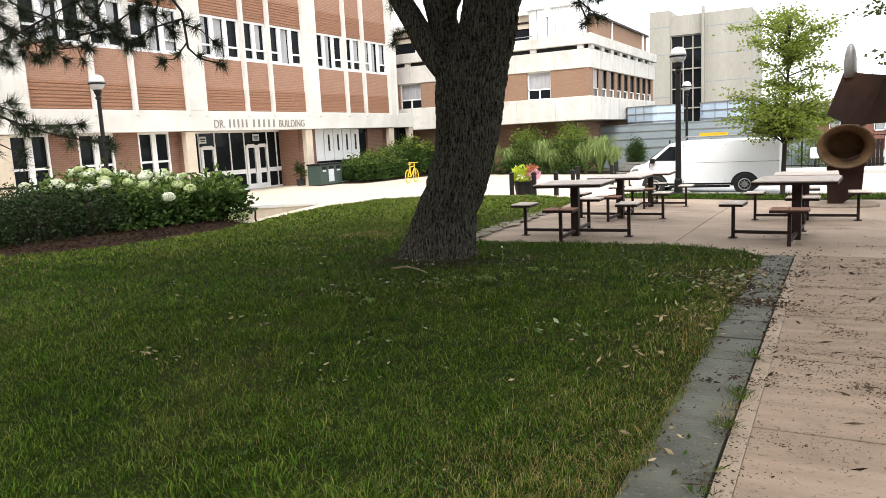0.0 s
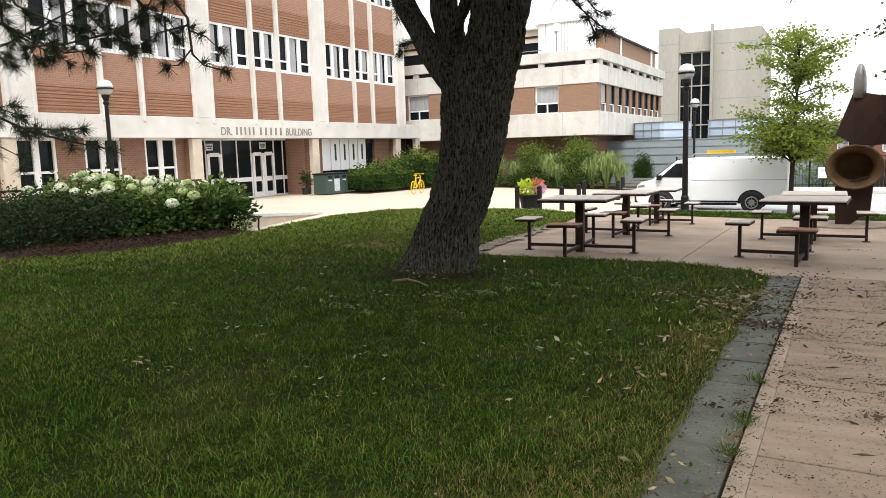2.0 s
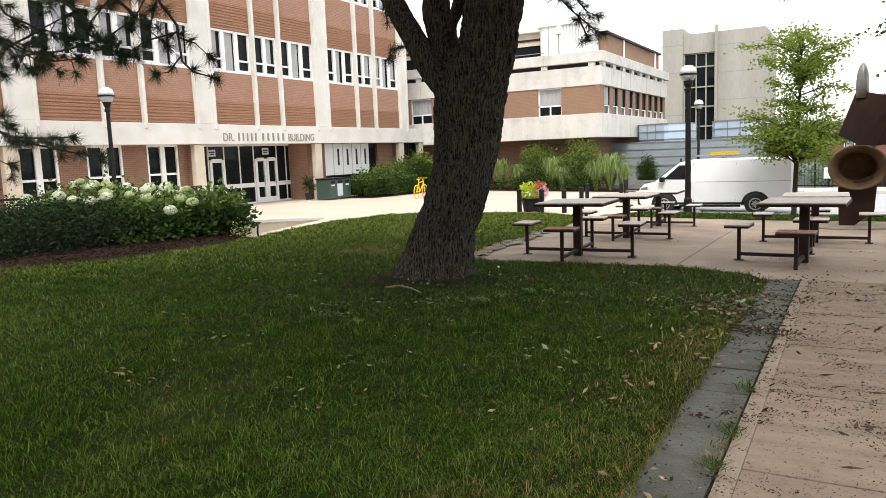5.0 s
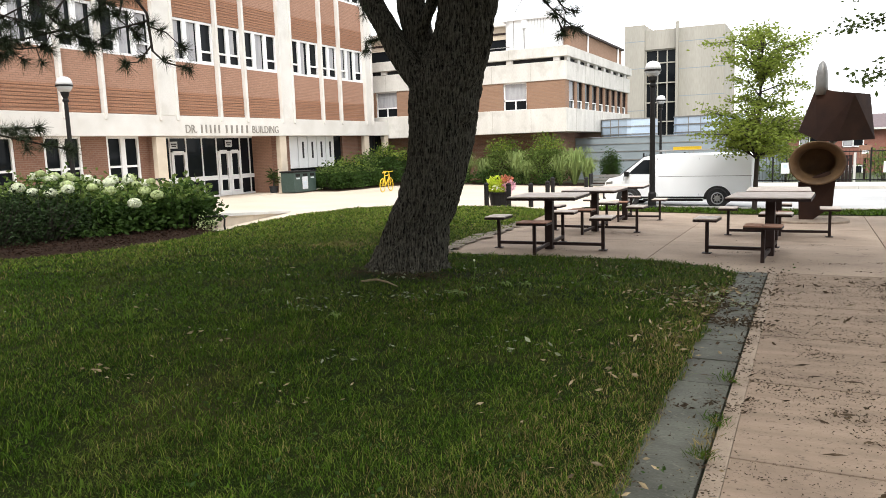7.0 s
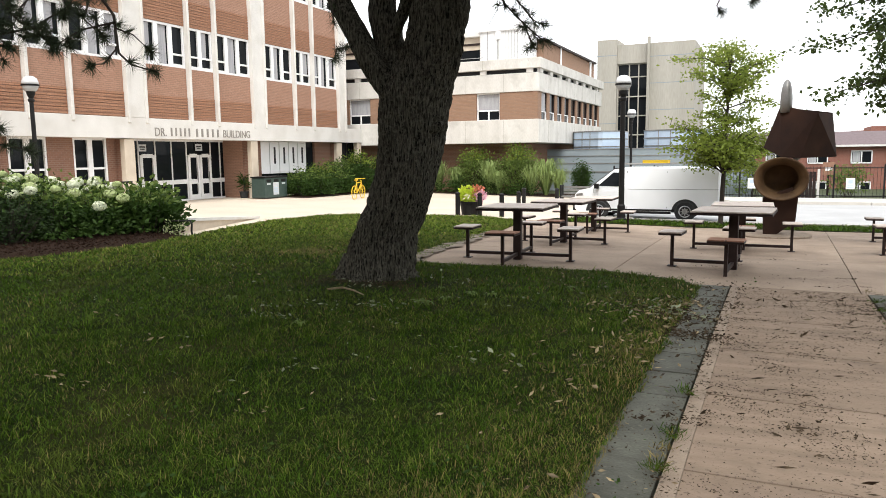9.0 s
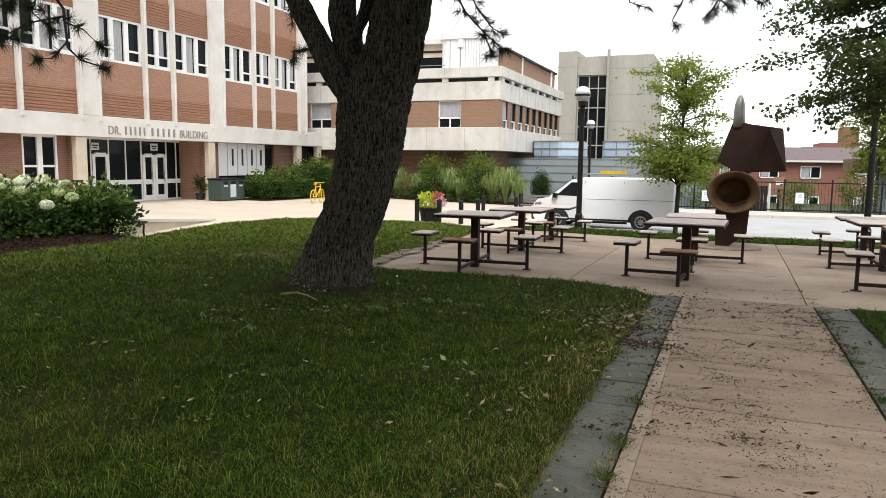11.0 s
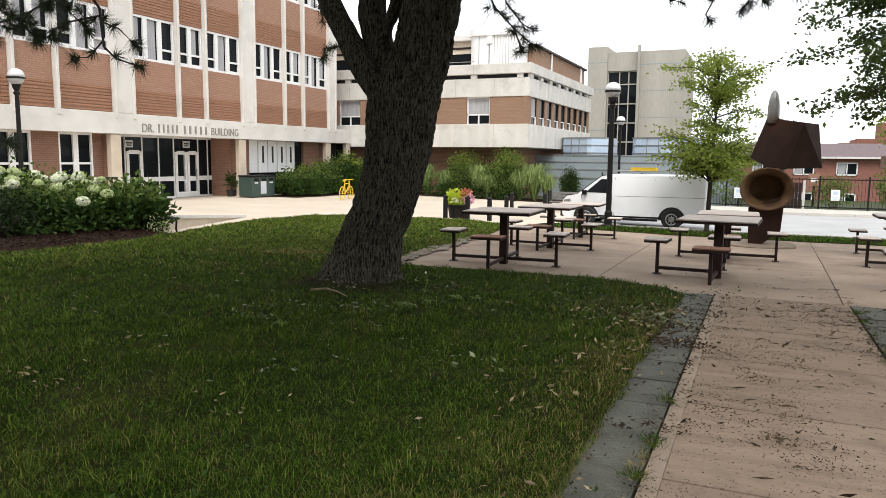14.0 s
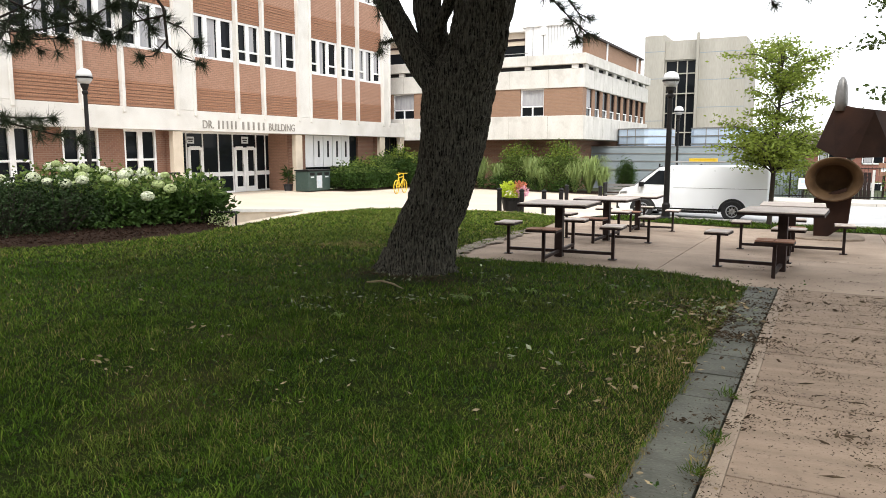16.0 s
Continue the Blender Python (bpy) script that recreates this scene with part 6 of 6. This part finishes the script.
def blades(name, poly, rings, label, seed, material=M_BLADE, patchy=False, y_low=1.0, wide=False, fade=None):
    """Mown grass: single curved blades, thinner with distance from the path's near end."""
    P = []
    xs, ys = [p[0] for p in poly], [p[1] for p in poly]
    for r0, r1, dens, h, w in rings:
        area = (max(xs) - min(xs)) * (max(ys) - y_low)
        n = int(area * dens)
        x = rg.uniform(min(xs), max(xs), n)
        y = rg.uniform(y_low, max(ys), n)
        d = np.hypot(x - 2, y - 0.4)
        ang = np.arctan2(-(x - 2), y - 0.4)
        ok = (d >= r0) & (d < r1) & ((ang > -0.45) & (ang < 1.15) | wide) & in_poly(poly, x, y) & (np.hypot(x + 3.0, y - 9.1) > 0.5)
        ok &= ~in_poly(BED, x, y)
        x, y = x[ok], y[ok]
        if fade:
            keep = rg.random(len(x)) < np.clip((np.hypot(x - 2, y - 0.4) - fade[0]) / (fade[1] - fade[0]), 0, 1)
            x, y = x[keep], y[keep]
        # bare scrape round the trunk
        bare = np.exp(-(((x + 2.75) / 1.05) ** 2 + ((y - 8.45) / 0.65) ** 2) ** 2)
        keep = rg.random(len(x)) > bare * 0.93
        x, y = x[keep], y[keep]
        if patchy:
            # straw gathers in patches and along the worn edge by the slate
            pat = np.array([noise.noise(Vector((a * 0.8, b * 0.8, 3.1))) + 0.5 * noise.noise(Vector((a * 2.4, b * 2.4, 1.0))) for a, b in zip(x, y)])
            edge = np.exp(-np.clip(1.17 - x, 0, 9) / 0.55)
            keep = rg.random(len(x)) < np.clip(0.22 + 0.9 * pat, 0.07, 1) + 0.7 * edge
            x, y = x[keep], y[keep]
        P.append(np.stack([x, y, np.full(len(x), h), np.full(len(x), w)], 1))
    P = np.concatenate(P)
    n = len(P)
    a = rg.uniform(0, 6.283, n)
    # tussocks: the mown sward is uneven
    wav = np.sin(P[:, 0] * 23 + 2.1 * np.sin(P[:, 1] * 9)) * np.sin(P[:, 1] * 19 + 1.7 * np.sin(P[:, 0] * 11)) + 0.7 * np.sin(P[:, 0] * 6.1 + 1.3 * np.sin(P[:, 1] * 3.3)) * np.sin(P[:, 1] * 5.3 + 2 * np.sin(P[:, 0] * 2.7))
    h = P[:, 2] * rg.uniform(0.4, 1.25, n) * np.clip(0.92 + 0.40 * wav, 0.3, 2)
    lean = rg.uniform(0.3, 1.6, n) * h * np.where(P[:, 2] > 0.044, 1.6, 1.0)
    w = P[:, 3] * rg.uniform(0.7, 1.2, n)
    z = gz_np(P[:, 0], P[:, 1])
    base = np.stack([P[:, 0], P[:, 1], z - 0.004], 1)
    d = np.stack([np.cos(a), np.sin(a), np.zeros(n)], 1)
    s = np.stack([-np.sin(a), np.cos(a), np.zeros(n)], 1) * w[:, None] / 2
    mid = base + d * (lean * 0.4)[:, None]
    mid[:, 2] += h * 0.7
    tip = base + d * lean[:, None]
    tip[:, 2] += h
    V = np.stack([base - s, base + s, mid + s * 0.8, mid - s * 0.8, tip], 1).reshape(-1, 3)
    i = np.arange(n) * 5
    me = bpy.data.meshes.new(name)
    quads = np.stack([i, i + 1, i + 2, i + 3], 1)
    tris = np.stack([i + 3, i + 2, i + 4], 1)
    me.vertices.add(len(V))
    me.vertices.foreach_set("co", V.ravel())
    loops = np.concatenate([quads.ravel(), tris.ravel()])
    me.loops.add(len(loops))
    me.loops.foreach_set("vertex_index", loops.astype(np.int32))
    me.polygons.add(2 * n)
    starts = np.concatenate([np.arange(n) * 4, 4 * n + np.arange(n) * 3])
    me.polygons.foreach_set("loop_start", starts.astype(np.int32))
    me.update(calc_edges=True)
    me.materials.append(material)
    return tagged(new(name, me), label, "grass", kind="stuff")


blades("grass", [(1.16, -9), (1.16, 2.5), (-14, 6), (-14, -9)], ((0, 30, 420, 0.042, 0.010),), "short green lawn grass beside the path", 21, M_BLADE, False, -9, True)
blades("grass", [(3.46, -9), (12, -9), (12, 10.2), (3.46, 10.1)], ((0, 30, 420, 0.042, 0.010),), "short green lawn grass beside the path", 22, M_BLADE, False, -9, True)
EDGE = [(1.20 + 0.09 * noise.noise(Vector((0, 0.1 * i * 2.3, 0))) + 0.06 * noise.noise(Vector((4, 0.1 * i * 9, 0))), -4 + 0.1 * i) for i in range(140)]
EDGE = [(1.17, -16)] + EDGE
BLADED = EDGE + LAWN[2:]
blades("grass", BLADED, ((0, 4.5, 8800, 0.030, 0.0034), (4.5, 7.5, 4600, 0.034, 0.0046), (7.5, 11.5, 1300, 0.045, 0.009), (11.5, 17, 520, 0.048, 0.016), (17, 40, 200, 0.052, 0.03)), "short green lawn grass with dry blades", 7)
blades("dry_grass", BLADED, ((0, 4.5, 2600, 0.034, 0.0034), (4.5, 7.5, 1100, 0.040, 0.0035), (7.5, 11.5, 380, 0.04, 0.008), (11.5, 17, 300, 0.048, 0.014), (17, 30, 120, 0.052, 0.026)), "straw-coloured dead blades in the lawn", 17, M_STRAW, True)
blades("young_grass", BLADED, ((0, 4.5, 700, 0.046, 0.0036), (4.5, 9, 330, 0.05, 0.005)), "pale fresh blades among the lawn grass", 23, M_BRIGHT_GRASS)
# Yellower sward, also paler: the light beyond the canopy is put into colour.
blades("young_grass", LAWN, ((9.5, 16, 460, 0.05, 0.014), (16, 40, 190, 0.054, 0.028)), "yellow-green grass beyond the pine, coloured brighter for open light", 19, M_BRIGHT_GRASS, False, 7.0, False, (9.5, 17))
WORN = [(0.55, 2.2), (1.19, 2.2), (1.22, 4.4), (1.16, 6.2), (1.2, 8.8), (0.95, 8.8), (0.7, 6.5), (0.35, 5.2), (0.3, 3.6)]
blades("dry_grass", WORN, ((0, 4.5, 2600, 0.042, 0.0036), (4.5, 9.5, 1700, 0.042, 0.005)), "worn brown grass beside the slate strip", 18, M_STRAW, True)
blades("dry_grass", [(-6.1, 10.8), (-5.2, 10.75), (-4.9, 11.5), (-5.9, 11.7)], ((0, 40, 900, 0.05, 0.014),), "straw-coloured worn patch beyond the pine", 24, M_STRAW)
blades("grass", [(3.42, 3), (9, 3), (9, 10.3), (3.42, 10.15)], ((0, 30, 900, 0.05, 0.009),), "short green lawn grass beside the path", 8)
blades("grass", [(-4.5, 23.4), (9, 23.2), (9, 26.1), (-4.5, 26.1)], ((0, 50, 200, 0.07, 0.03),), "rough grass on the verge", 9)


def scatter(name, spots_, n, size, material, label, category, seed, lift=0.012, flat=0.25, aspect=0.45, clump=5, spread=0.03, upright=False):
    """Fallen leaves and crumbs, lying in loose drifts: spots are (x, y, spread x, spread y, share)."""
    r = random.Random(seed)
    V, F = [], []
    tot = sum(s[4] for s in spots_)
    for x0, y0, sx, sy, share in spots_:
        left = int(n * share / tot)
        while left > 0:
            cx, cy = r.gauss(x0, sx), r.gauss(y0, sy)
            k = min(left, max(1, int(r.expovariate(1 / clump))))
            left -= k
            sc_ = 0.01 + spread * math.sqrt(k)
            for _ in range(k):
                x, y = cx + r.gauss(0, sc_ * 2.0), cy + r.gauss(0, sc_)
                l = size * r.uniform(0.35, 1.35)
                leaf_quads(V, F, (x, y, gz(x, y) + lift * r.uniform(0.4, 1.6)), (r.gauss(0, 1.4), r.gauss(0, 0.8), abs(r.gauss(0, flat)) + 1.0 if upright else r.gauss(0, flat)), l, l * aspect * r.uniform(0.5, 1.2), r)
    return tagged(cloud(name, V, F, material), label, category, kind="stuff")


scatter("dry_leaves", [(0.5, 5.0, 0.5, 1.6, 5), (-1.5, 6.0, 1.6, 2.0, 3), (-0.5, 3.4, 1.0, 0.8, 2), (-4, 7, 2.5, 2, 2), (0.85, 7.6, 0.3, 0.8, 6), (0.4, 9.5, 0.6, 0.5, 3)], 260, 0.055, M_DRYLEAF, "curled dry fallen leaves on the lawn", "fallen leaves", 41, 0.045, 0.4, 0.38)
scatter("pale_leaves", [(1.05, 8.0, 0.14, 0.32, 14), (-1.0, 10.3, 1.3, 0.25, 3), (-2.2, 7.3, 0.5, 0.3, 3), (-2.72, 6.43, 0.13, 0.10, 3), (-1.5, 8.9, 0.5, 0.3, 2), (-1.6, 5, 1.0, 1.6, 3)], 170, 0.06, M_PALELEAF, "pale green fallen leaves in drifts on the lawn", "fallen leaves", 42, 0.05, 0.35, 0.42)
scatter("pale_leaves", [(-1.8, 5.5, 1.1, 1.6, 6), (-3.7, 6.5, 1.8, 1.3, 5), (-0.5, 8.2, 0.55, 1.0, 4), (-5.5, 8.5, 1.6, 1.3, 2)], 120, 0.050, M_PALELEAF, "single pale fallen leaves on the lawn", "fallen leaves", 61, 0.05, 0.35, 0.42, 1, 0.01)
scatter("dry_leaves", [(1.02, 7.9, 0.12, 0.28, 8), (1.0, 6.4, 0.12, 0.5, 3), (0.75, 5.4, 0.25, 0.7, 3)], 170, 0.06, M_DRYLEAF, "curled pale leaves in a drift at the lawn's edge", "fallen leaves", 62, 0.05, 0.6, 0.36, 6, 0.04)
scatter("weeds", [(-0.6, 3.9, 0.6, 0.4, 4), (-2.4, 5.2, 1.2, 0.8, 3), (0.1, 3.3, 0.8, 0.5, 3), (-0.3, 10.3, 0.8, 0.3, 2), (-4.5, 6.5, 1.5, 1, 2), (-1.7, 7.8, 0.6, 0.3, 2)], 700, 0.032, M_LEAF_DARK, "broad-leaved weeds in the lawn", "weeds", 43, 0.045, 0.5, 0.6)
scatter("edge_grass", [(1.50, 4.5, 0.015, 0.10, 5), (1.50, 5.35, 0.012, 0.08, 3), (1.50, 4.05, 0.012, 0.06, 4), (1.515, 3.4, 0.01, 0.2, 2), (3.06, 6.0, 0.03, 0.5, 5), (3.05, 7.4, 0.03, 0.5, 4), (3.06, 9.0, 0.03, 0.6, 5)], 700, 0.055, M_BLADE, "grass tufts growing in the joint beside the path", "weeds", 44, 0.002, 0.6, 0.11, 18, 0.0012, True)
scatter("edge_grass", [(1.505, 4.4, 0.02, 0.2, 4), (1.50, 4.05, 0.012, 0.06, 3), (3.06, 7.5, 0.03, 1.4, 5)], 220, 0.05, M_STRAW, "dry grass tufts in the joint beside the path", "weeds", 49, 0.002, 0.6, 0.11, 12, 0.0012, True)
PATHSPOTS = [(1.95, 3.9, 0.35, 0.12, 2), (2.1, 4.6, 0.4, 0.2, 4), (1.85, 5.1, 0.3, 0.3, 4), (2.2, 5.9, 0.45, 0.25, 4), (2.1, 6.7, 0.4, 0.3, 3), (2.4, 7.6, 0.4, 0.3, 3), (2.3, 8.6, 0.45, 0.35, 5), (2.5, 9.4, 0.45, 0.3, 8), (2.2, 10.6, 0.9, 0.6, 4), (1.9, 12.5, 1.5, 1.4, 3), (0, 13, 2.5, 2.5, 3), (4, 13, 1.3, 2, 2), (1.7, 8.2, 0.12, 1.2, 4), (3.05, 8.2, 0.12, 1.4, 7)]
scatter("leaf_litter", PATHSPOTS, 3800, 0.012, M_LITTER, "brown leaf crumbs and twigs scattered on the path", "leaf litter", 45, 0.006, 0.3, 0.45, 22, 0.013)
scatter("leaf_litter", PATHSPOTS, 1800, 0.019, M_LITTER, "dark clumps of crushed leaves on the path", "leaf litter", 48, 0.010, 0.5, 0.4, 30, 0.006)
scatter("leaf_litter", [(1.53, 6.5, 0.012, 2.2, 6), (1.2, 6.0, 0.03, 2.4, 4), (3.04, 7.5, 0.02, 1.6, 5)], 2600, 0.018, M_LITTER, "dark crumbs gathered in the joints beside the path", "leaf litter", 50, 0.005, 0.3, 0.5, 8, 0.002)
scatter("leaf_litter", [(2.45, 9.3, 0.4, 0.25, 6), (2.85, 8.7, 0.15, 0.5, 5), (2.1, 4.9, 0.35, 0.12, 4), (2.2, 6.4, 0.4, 0.2, 4), (1.85, 5.6, 0.2, 0.5, 3), (2.3, 7.6, 0.35, 0.4, 3)], 2000, 0.019, M_LITTER, "dark clumps of crushed leaves on the path", "leaf litter", 51, 0.008, 0.5, 0.4, 40, 0.0035)
scatter("leaf_litter", PATHSPOTS, 75, 0.06, M_LITTER, "larger brown curled leaves on the path", "leaf litter", 46, 0.02, 0.6, 0.35, 3, 0.02)
scatter("leaf_litter", [(1.10, 8.0, 0.12, 0.4, 14), (1.33, 7.0, 0.06, 0.1, 5), (1.3, 7.2, 0.08, 0.2, 3), (1.33, 9.2, 0.1, 0.5, 4), (1.48, 6.0, 0.02, 2.0, 4), (1.2, 5.5, 0.05, 1.5, 3), (3.2, 7.5, 0.12, 1.5, 3)], 1100, 0.045, M_LITTER, "brown leaf drift on the slate strip", "leaf litter", 47, 0.018, 0.6, 0.4, 9, 0.02)
ALONG = [(2.32, 2.6 + 0.62 * i, 0.44, 0.22, 1.0 + 0.6 * (i % 3)) for i in range(13)]
scatter("leaf_litter", ALONG, 4800, 0.010, M_LITTER, "fine brown crumbs lying in streaks on the path", "leaf litter", 63, 0.005, 0.25, 0.45, 60, 0.0085)
scatter("leaf_litter", ALONG, 1300, 0.022, M_LITTER, "dark crushed leaf scraps on the path", "leaf litter", 64, 0.010, 0.5, 0.4, 26, 0.0055)
scatter("leaf_litter", ALONG, 46, 0.085, M_LITTER, "curled brown leaves lying on the path", "leaf litter", 67, 0.016, 0.5, 0.34, 2, 0.02)
scatter("twigs", ALONG + [(1.3, 6.5, 0.08, 1.6, 3)], 90, 0.10, M_LITTER, "short dark twigs and needles on the paving", "twigs", 65, 0.010, 0.12, 0.10, 1, 0.01)
scatter("leaf_litter", [(1.34, 7.75, 0.09, 0.12, 6), (1.30, 8.4, 0.1, 0.3, 4), (1.36, 7.1, 0.05, 0.06, 3)], 420, 0.035, M_LITTER, "heaped dark leaf scraps across the slate", "leaf litter", 66, 0.02, 0.6, 0.4, 25, 0.010)
scatter("leaf_litter", [(-2.85, 8.45, 0.45, 0.14, 6), (-2.35, 8.45, 0.25, 0.18, 3), (-3.3, 8.6, 0.2, 0.2, 2)], 1500, 0.035, M_LITTER, "bark flakes and needles round the foot of the pine", "leaf litter", 71, 0.012, 0.4, 0.3, 10, 0.02)
scatter("pale_leaves", [(-1.99, 7.1, 0.10, 0.05, 5), (-2.6, 6.2, 0.12, 0.06, 5), (-2.75, 8.3, 0.3, 0.12, 4)], 60, 0.06, M_PALELEAF, "pale scraps and small feathers on the bare soil", "scraps", 72, 0.03, 0.5, 0.35, 6, 0.02)


def rosette(x, y, n, size, stalk, seed):
    """A broad-leaved weed: a ring of arching leaves, with or without a flower stalk."""
    r = random.Random(seed)
    t = thing("lawn_weed", "broad-leaved weed rosette in the lawn" if not stalk else "lawn weed with a pale flower on a thin stalk", "weed", "lawn weeds", at=(x, y, gz(x, y)))
    bm = bmesh.new()
    for k in range(n):
        a = 6.283 * k / n + r.uniform(-0.3, 0.3)
        d, s = Vector((math.cos(a), math.sin(a), 0)), Vector((-math.sin(a), math.cos(a), 0))
        L = size * r.uniform(0.7, 1.2)
        rows = []
        for f, h, w in ((0.05, 0.02, 0.2), (0.35, 0.55, 0.75), (0.7, 0.6, 1.0), (1.0, 0.25, 0.1)):
            c = d * L * f + Vector((0, 0, L * h))
            rows.append((bm.verts.new(c - s * L * 0.16 * w), bm.verts.new(c + s * L * 0.16 * w)))
        for p, q in zip(rows, rows[1:]):
            bm.faces.new((p[0], p[1], q[1], q[0]))
    part("leaf_ring", bm, M_LEAF_MID, t)
    if stalk:
        part("stalk", tube(bmesh.new(), [(0, 0, 0), (0.01, 0, 0.12), (0.0, 0.01, 0.24)], 0.004, 5), M_LEAF_MID, t)
        fl = bmesh.new()
        bmesh.ops.create_icosphere(fl, subdivisions=2, radius=0.014)
        for v in fl.verts:
            v.co = v.co * (1 + 0.25 * noise.noise(v.co * 90)) + Vector((0, 0.01, 0.25))
        part("flower", fl, M_BLOOM, t)


rosette(-1.7, 8.39, 5, 0.07, True, 300)
for i, (x, y) in enumerate(((-1.41, 7.36), (-1.34, 7.71), (-1.55, 7.42), (-1.17, 8.1), (-0.95, 8.15), (-0.2, 8.9), (-2.1, 6.0), (-3.6, 6.8))):
    rosette(x, y, 7, 0.09, False, 301 + i)
st = thing("fallen_stick", "pale bare stick lying by the tree foot", "stick")
bm = bmesh.new()
tube(bm, [(-2.85, 7.62, 0.02), (-2.67, 7.68, 0.04), (-2.48, 7.62, 0.03), (-2.27, 7.5, 0.01)], [0.012, 0.015, 0.012, 0.006], 6)
part("stick", bm, M_DRYLEAF, st)

# ---- paving pieces ----
def slab(parent, name, x0, x1, y0, y1, material, lift=0.0, gap=0.008, n=3, thick=0.09, bev=0.006, k0=0.0, k1=0.0):
    """One paving piece that follows the ground, with a rounded arris."""
    bm = bmesh.new()
    xs = [x0 + gap / 2] + [x0 + (x1 - x0) * i / n for i in range(1, n)] + [x1 - gap / 2]
    ys = [y0 + gap / 2] + [y0 + (y1 - y0) * i / n for i in range(1, n)] + [y1 - gap / 2]
    top = []
    for j, y in enumerate(ys):
        row = []
        for i, x in enumerate(xs):
            edge = i in (0, n) or j in (0, n)
            f = i / n
            x += (y - 10.22) * (k0 * (1 - f) + k1 * f)
            row.append(bm.verts.new((x, y, gz(x, y) + lift - (bev if edge else 0))))
        top.append(row)
    for a, b in zip(top, top[1:]):
        for i in range(n):
            bm.faces.new((a[i], a[i + 1], b[i + 1], b[i]))
    rim = [top[0][i] for i in range(n + 1)] + [top[j][n] for j in range(1, n + 1)] + [top[n][i] for i in range(n - 1, -1, -1)] + [top[j][0] for j in range(n - 1, 0, -1)]
    low = [bm.verts.new((v.co.x, v.co.y, v.co.z - thick)) for v in rim]
    for i in range(len(rim)):
        j = (i + 1) % len(rim)
        bm.faces.new((rim[i], low[i], low[j], rim[j]))
    return part(name, bm, material, parent)


path = thing("path", "concrete slab path with pale border, littered with leaf crumbs", "path", kind="structure")
y = 4.09 - 15 * 1.315
while y < 10.0:
    y1 = min(y + 1.315, 10.22)
    if 10.22 - y1 < 0.4:
        y1 = 10.22
    slab(path, "slab", 1.617, 3.035, y, y1, M_CONC, -0.002, 0.018, 4)
    slab(path, "border_slab", 1.53, 1.625, y, y1, M_BORDER, -0.001, 0.003, 3, 0.09, 0.003)
    y = y1
strip = thing("slate_strip", "strip of worn dark slate pavers along the path", "paving", kind="structure")
y = -2.69 - 4 * 3.42
k = 0
while y < 10.1:
    y1 = min(y + (1.14, 0.57)[k % 4 == 1 or k % 4 == 2], 10.2)
    slab(strip, "paver", 1.11, 1.52, y, y1, M_SLATE, -0.007 + 0.005 * math.sin(y * 9), 0.014, 2)
    slab(strip, "paver", 3.045, 3.45, y, y1, M_SLATE, -0.007 + 0.005 * math.sin(y * 7), 0.014, 2)
    y = y1
    k += 1
patio = thing("patio", "concrete patio slabs under picnic tables, coloured paler for open light", "paving", kind="structure")
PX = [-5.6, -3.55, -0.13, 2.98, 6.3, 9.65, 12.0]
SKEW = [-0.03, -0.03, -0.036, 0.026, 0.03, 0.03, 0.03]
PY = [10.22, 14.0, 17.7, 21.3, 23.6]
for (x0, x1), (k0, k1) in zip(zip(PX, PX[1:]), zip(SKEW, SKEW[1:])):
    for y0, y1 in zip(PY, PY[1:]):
        slab(patio, "slab", x0, x1, y0, y1, M_PATIO_LIT, -0.012, 0.016, 6, 0.09, 0.006, k0, k1)
edge = thing("stone_edging", "broken grey stones edging the patio beside the lawn", "edging", kind="structure")
re_ = random.Random(77)
for i in range(44):
    f = i / 43
    y = 10.95 + 6.6 * f
    x = -3.27 - 0.155 * (y - 10.75) - 0.07 + re_.uniform(-0.16, 0.08)
    bm = bmesh.new()
    bmesh.ops.create_icosphere(bm, subdivisions=2, radius=1)
    for v in bm.verts:
        v.co *= 1 + 0.25 * noise.noise(v.co * 1.4 + Vector((i, 0, 0)))
        v.co = Vector((v.co.x * 0.11, v.co.y * 0.19, v.co.z * 0.016))
    st_ = part("stone", bm, M_RUBBLE, edge)
    st_.matrix_basis = pose(x, y, gz(x, y) + 0.015, 0, 0, re_.uniform(0, 180))
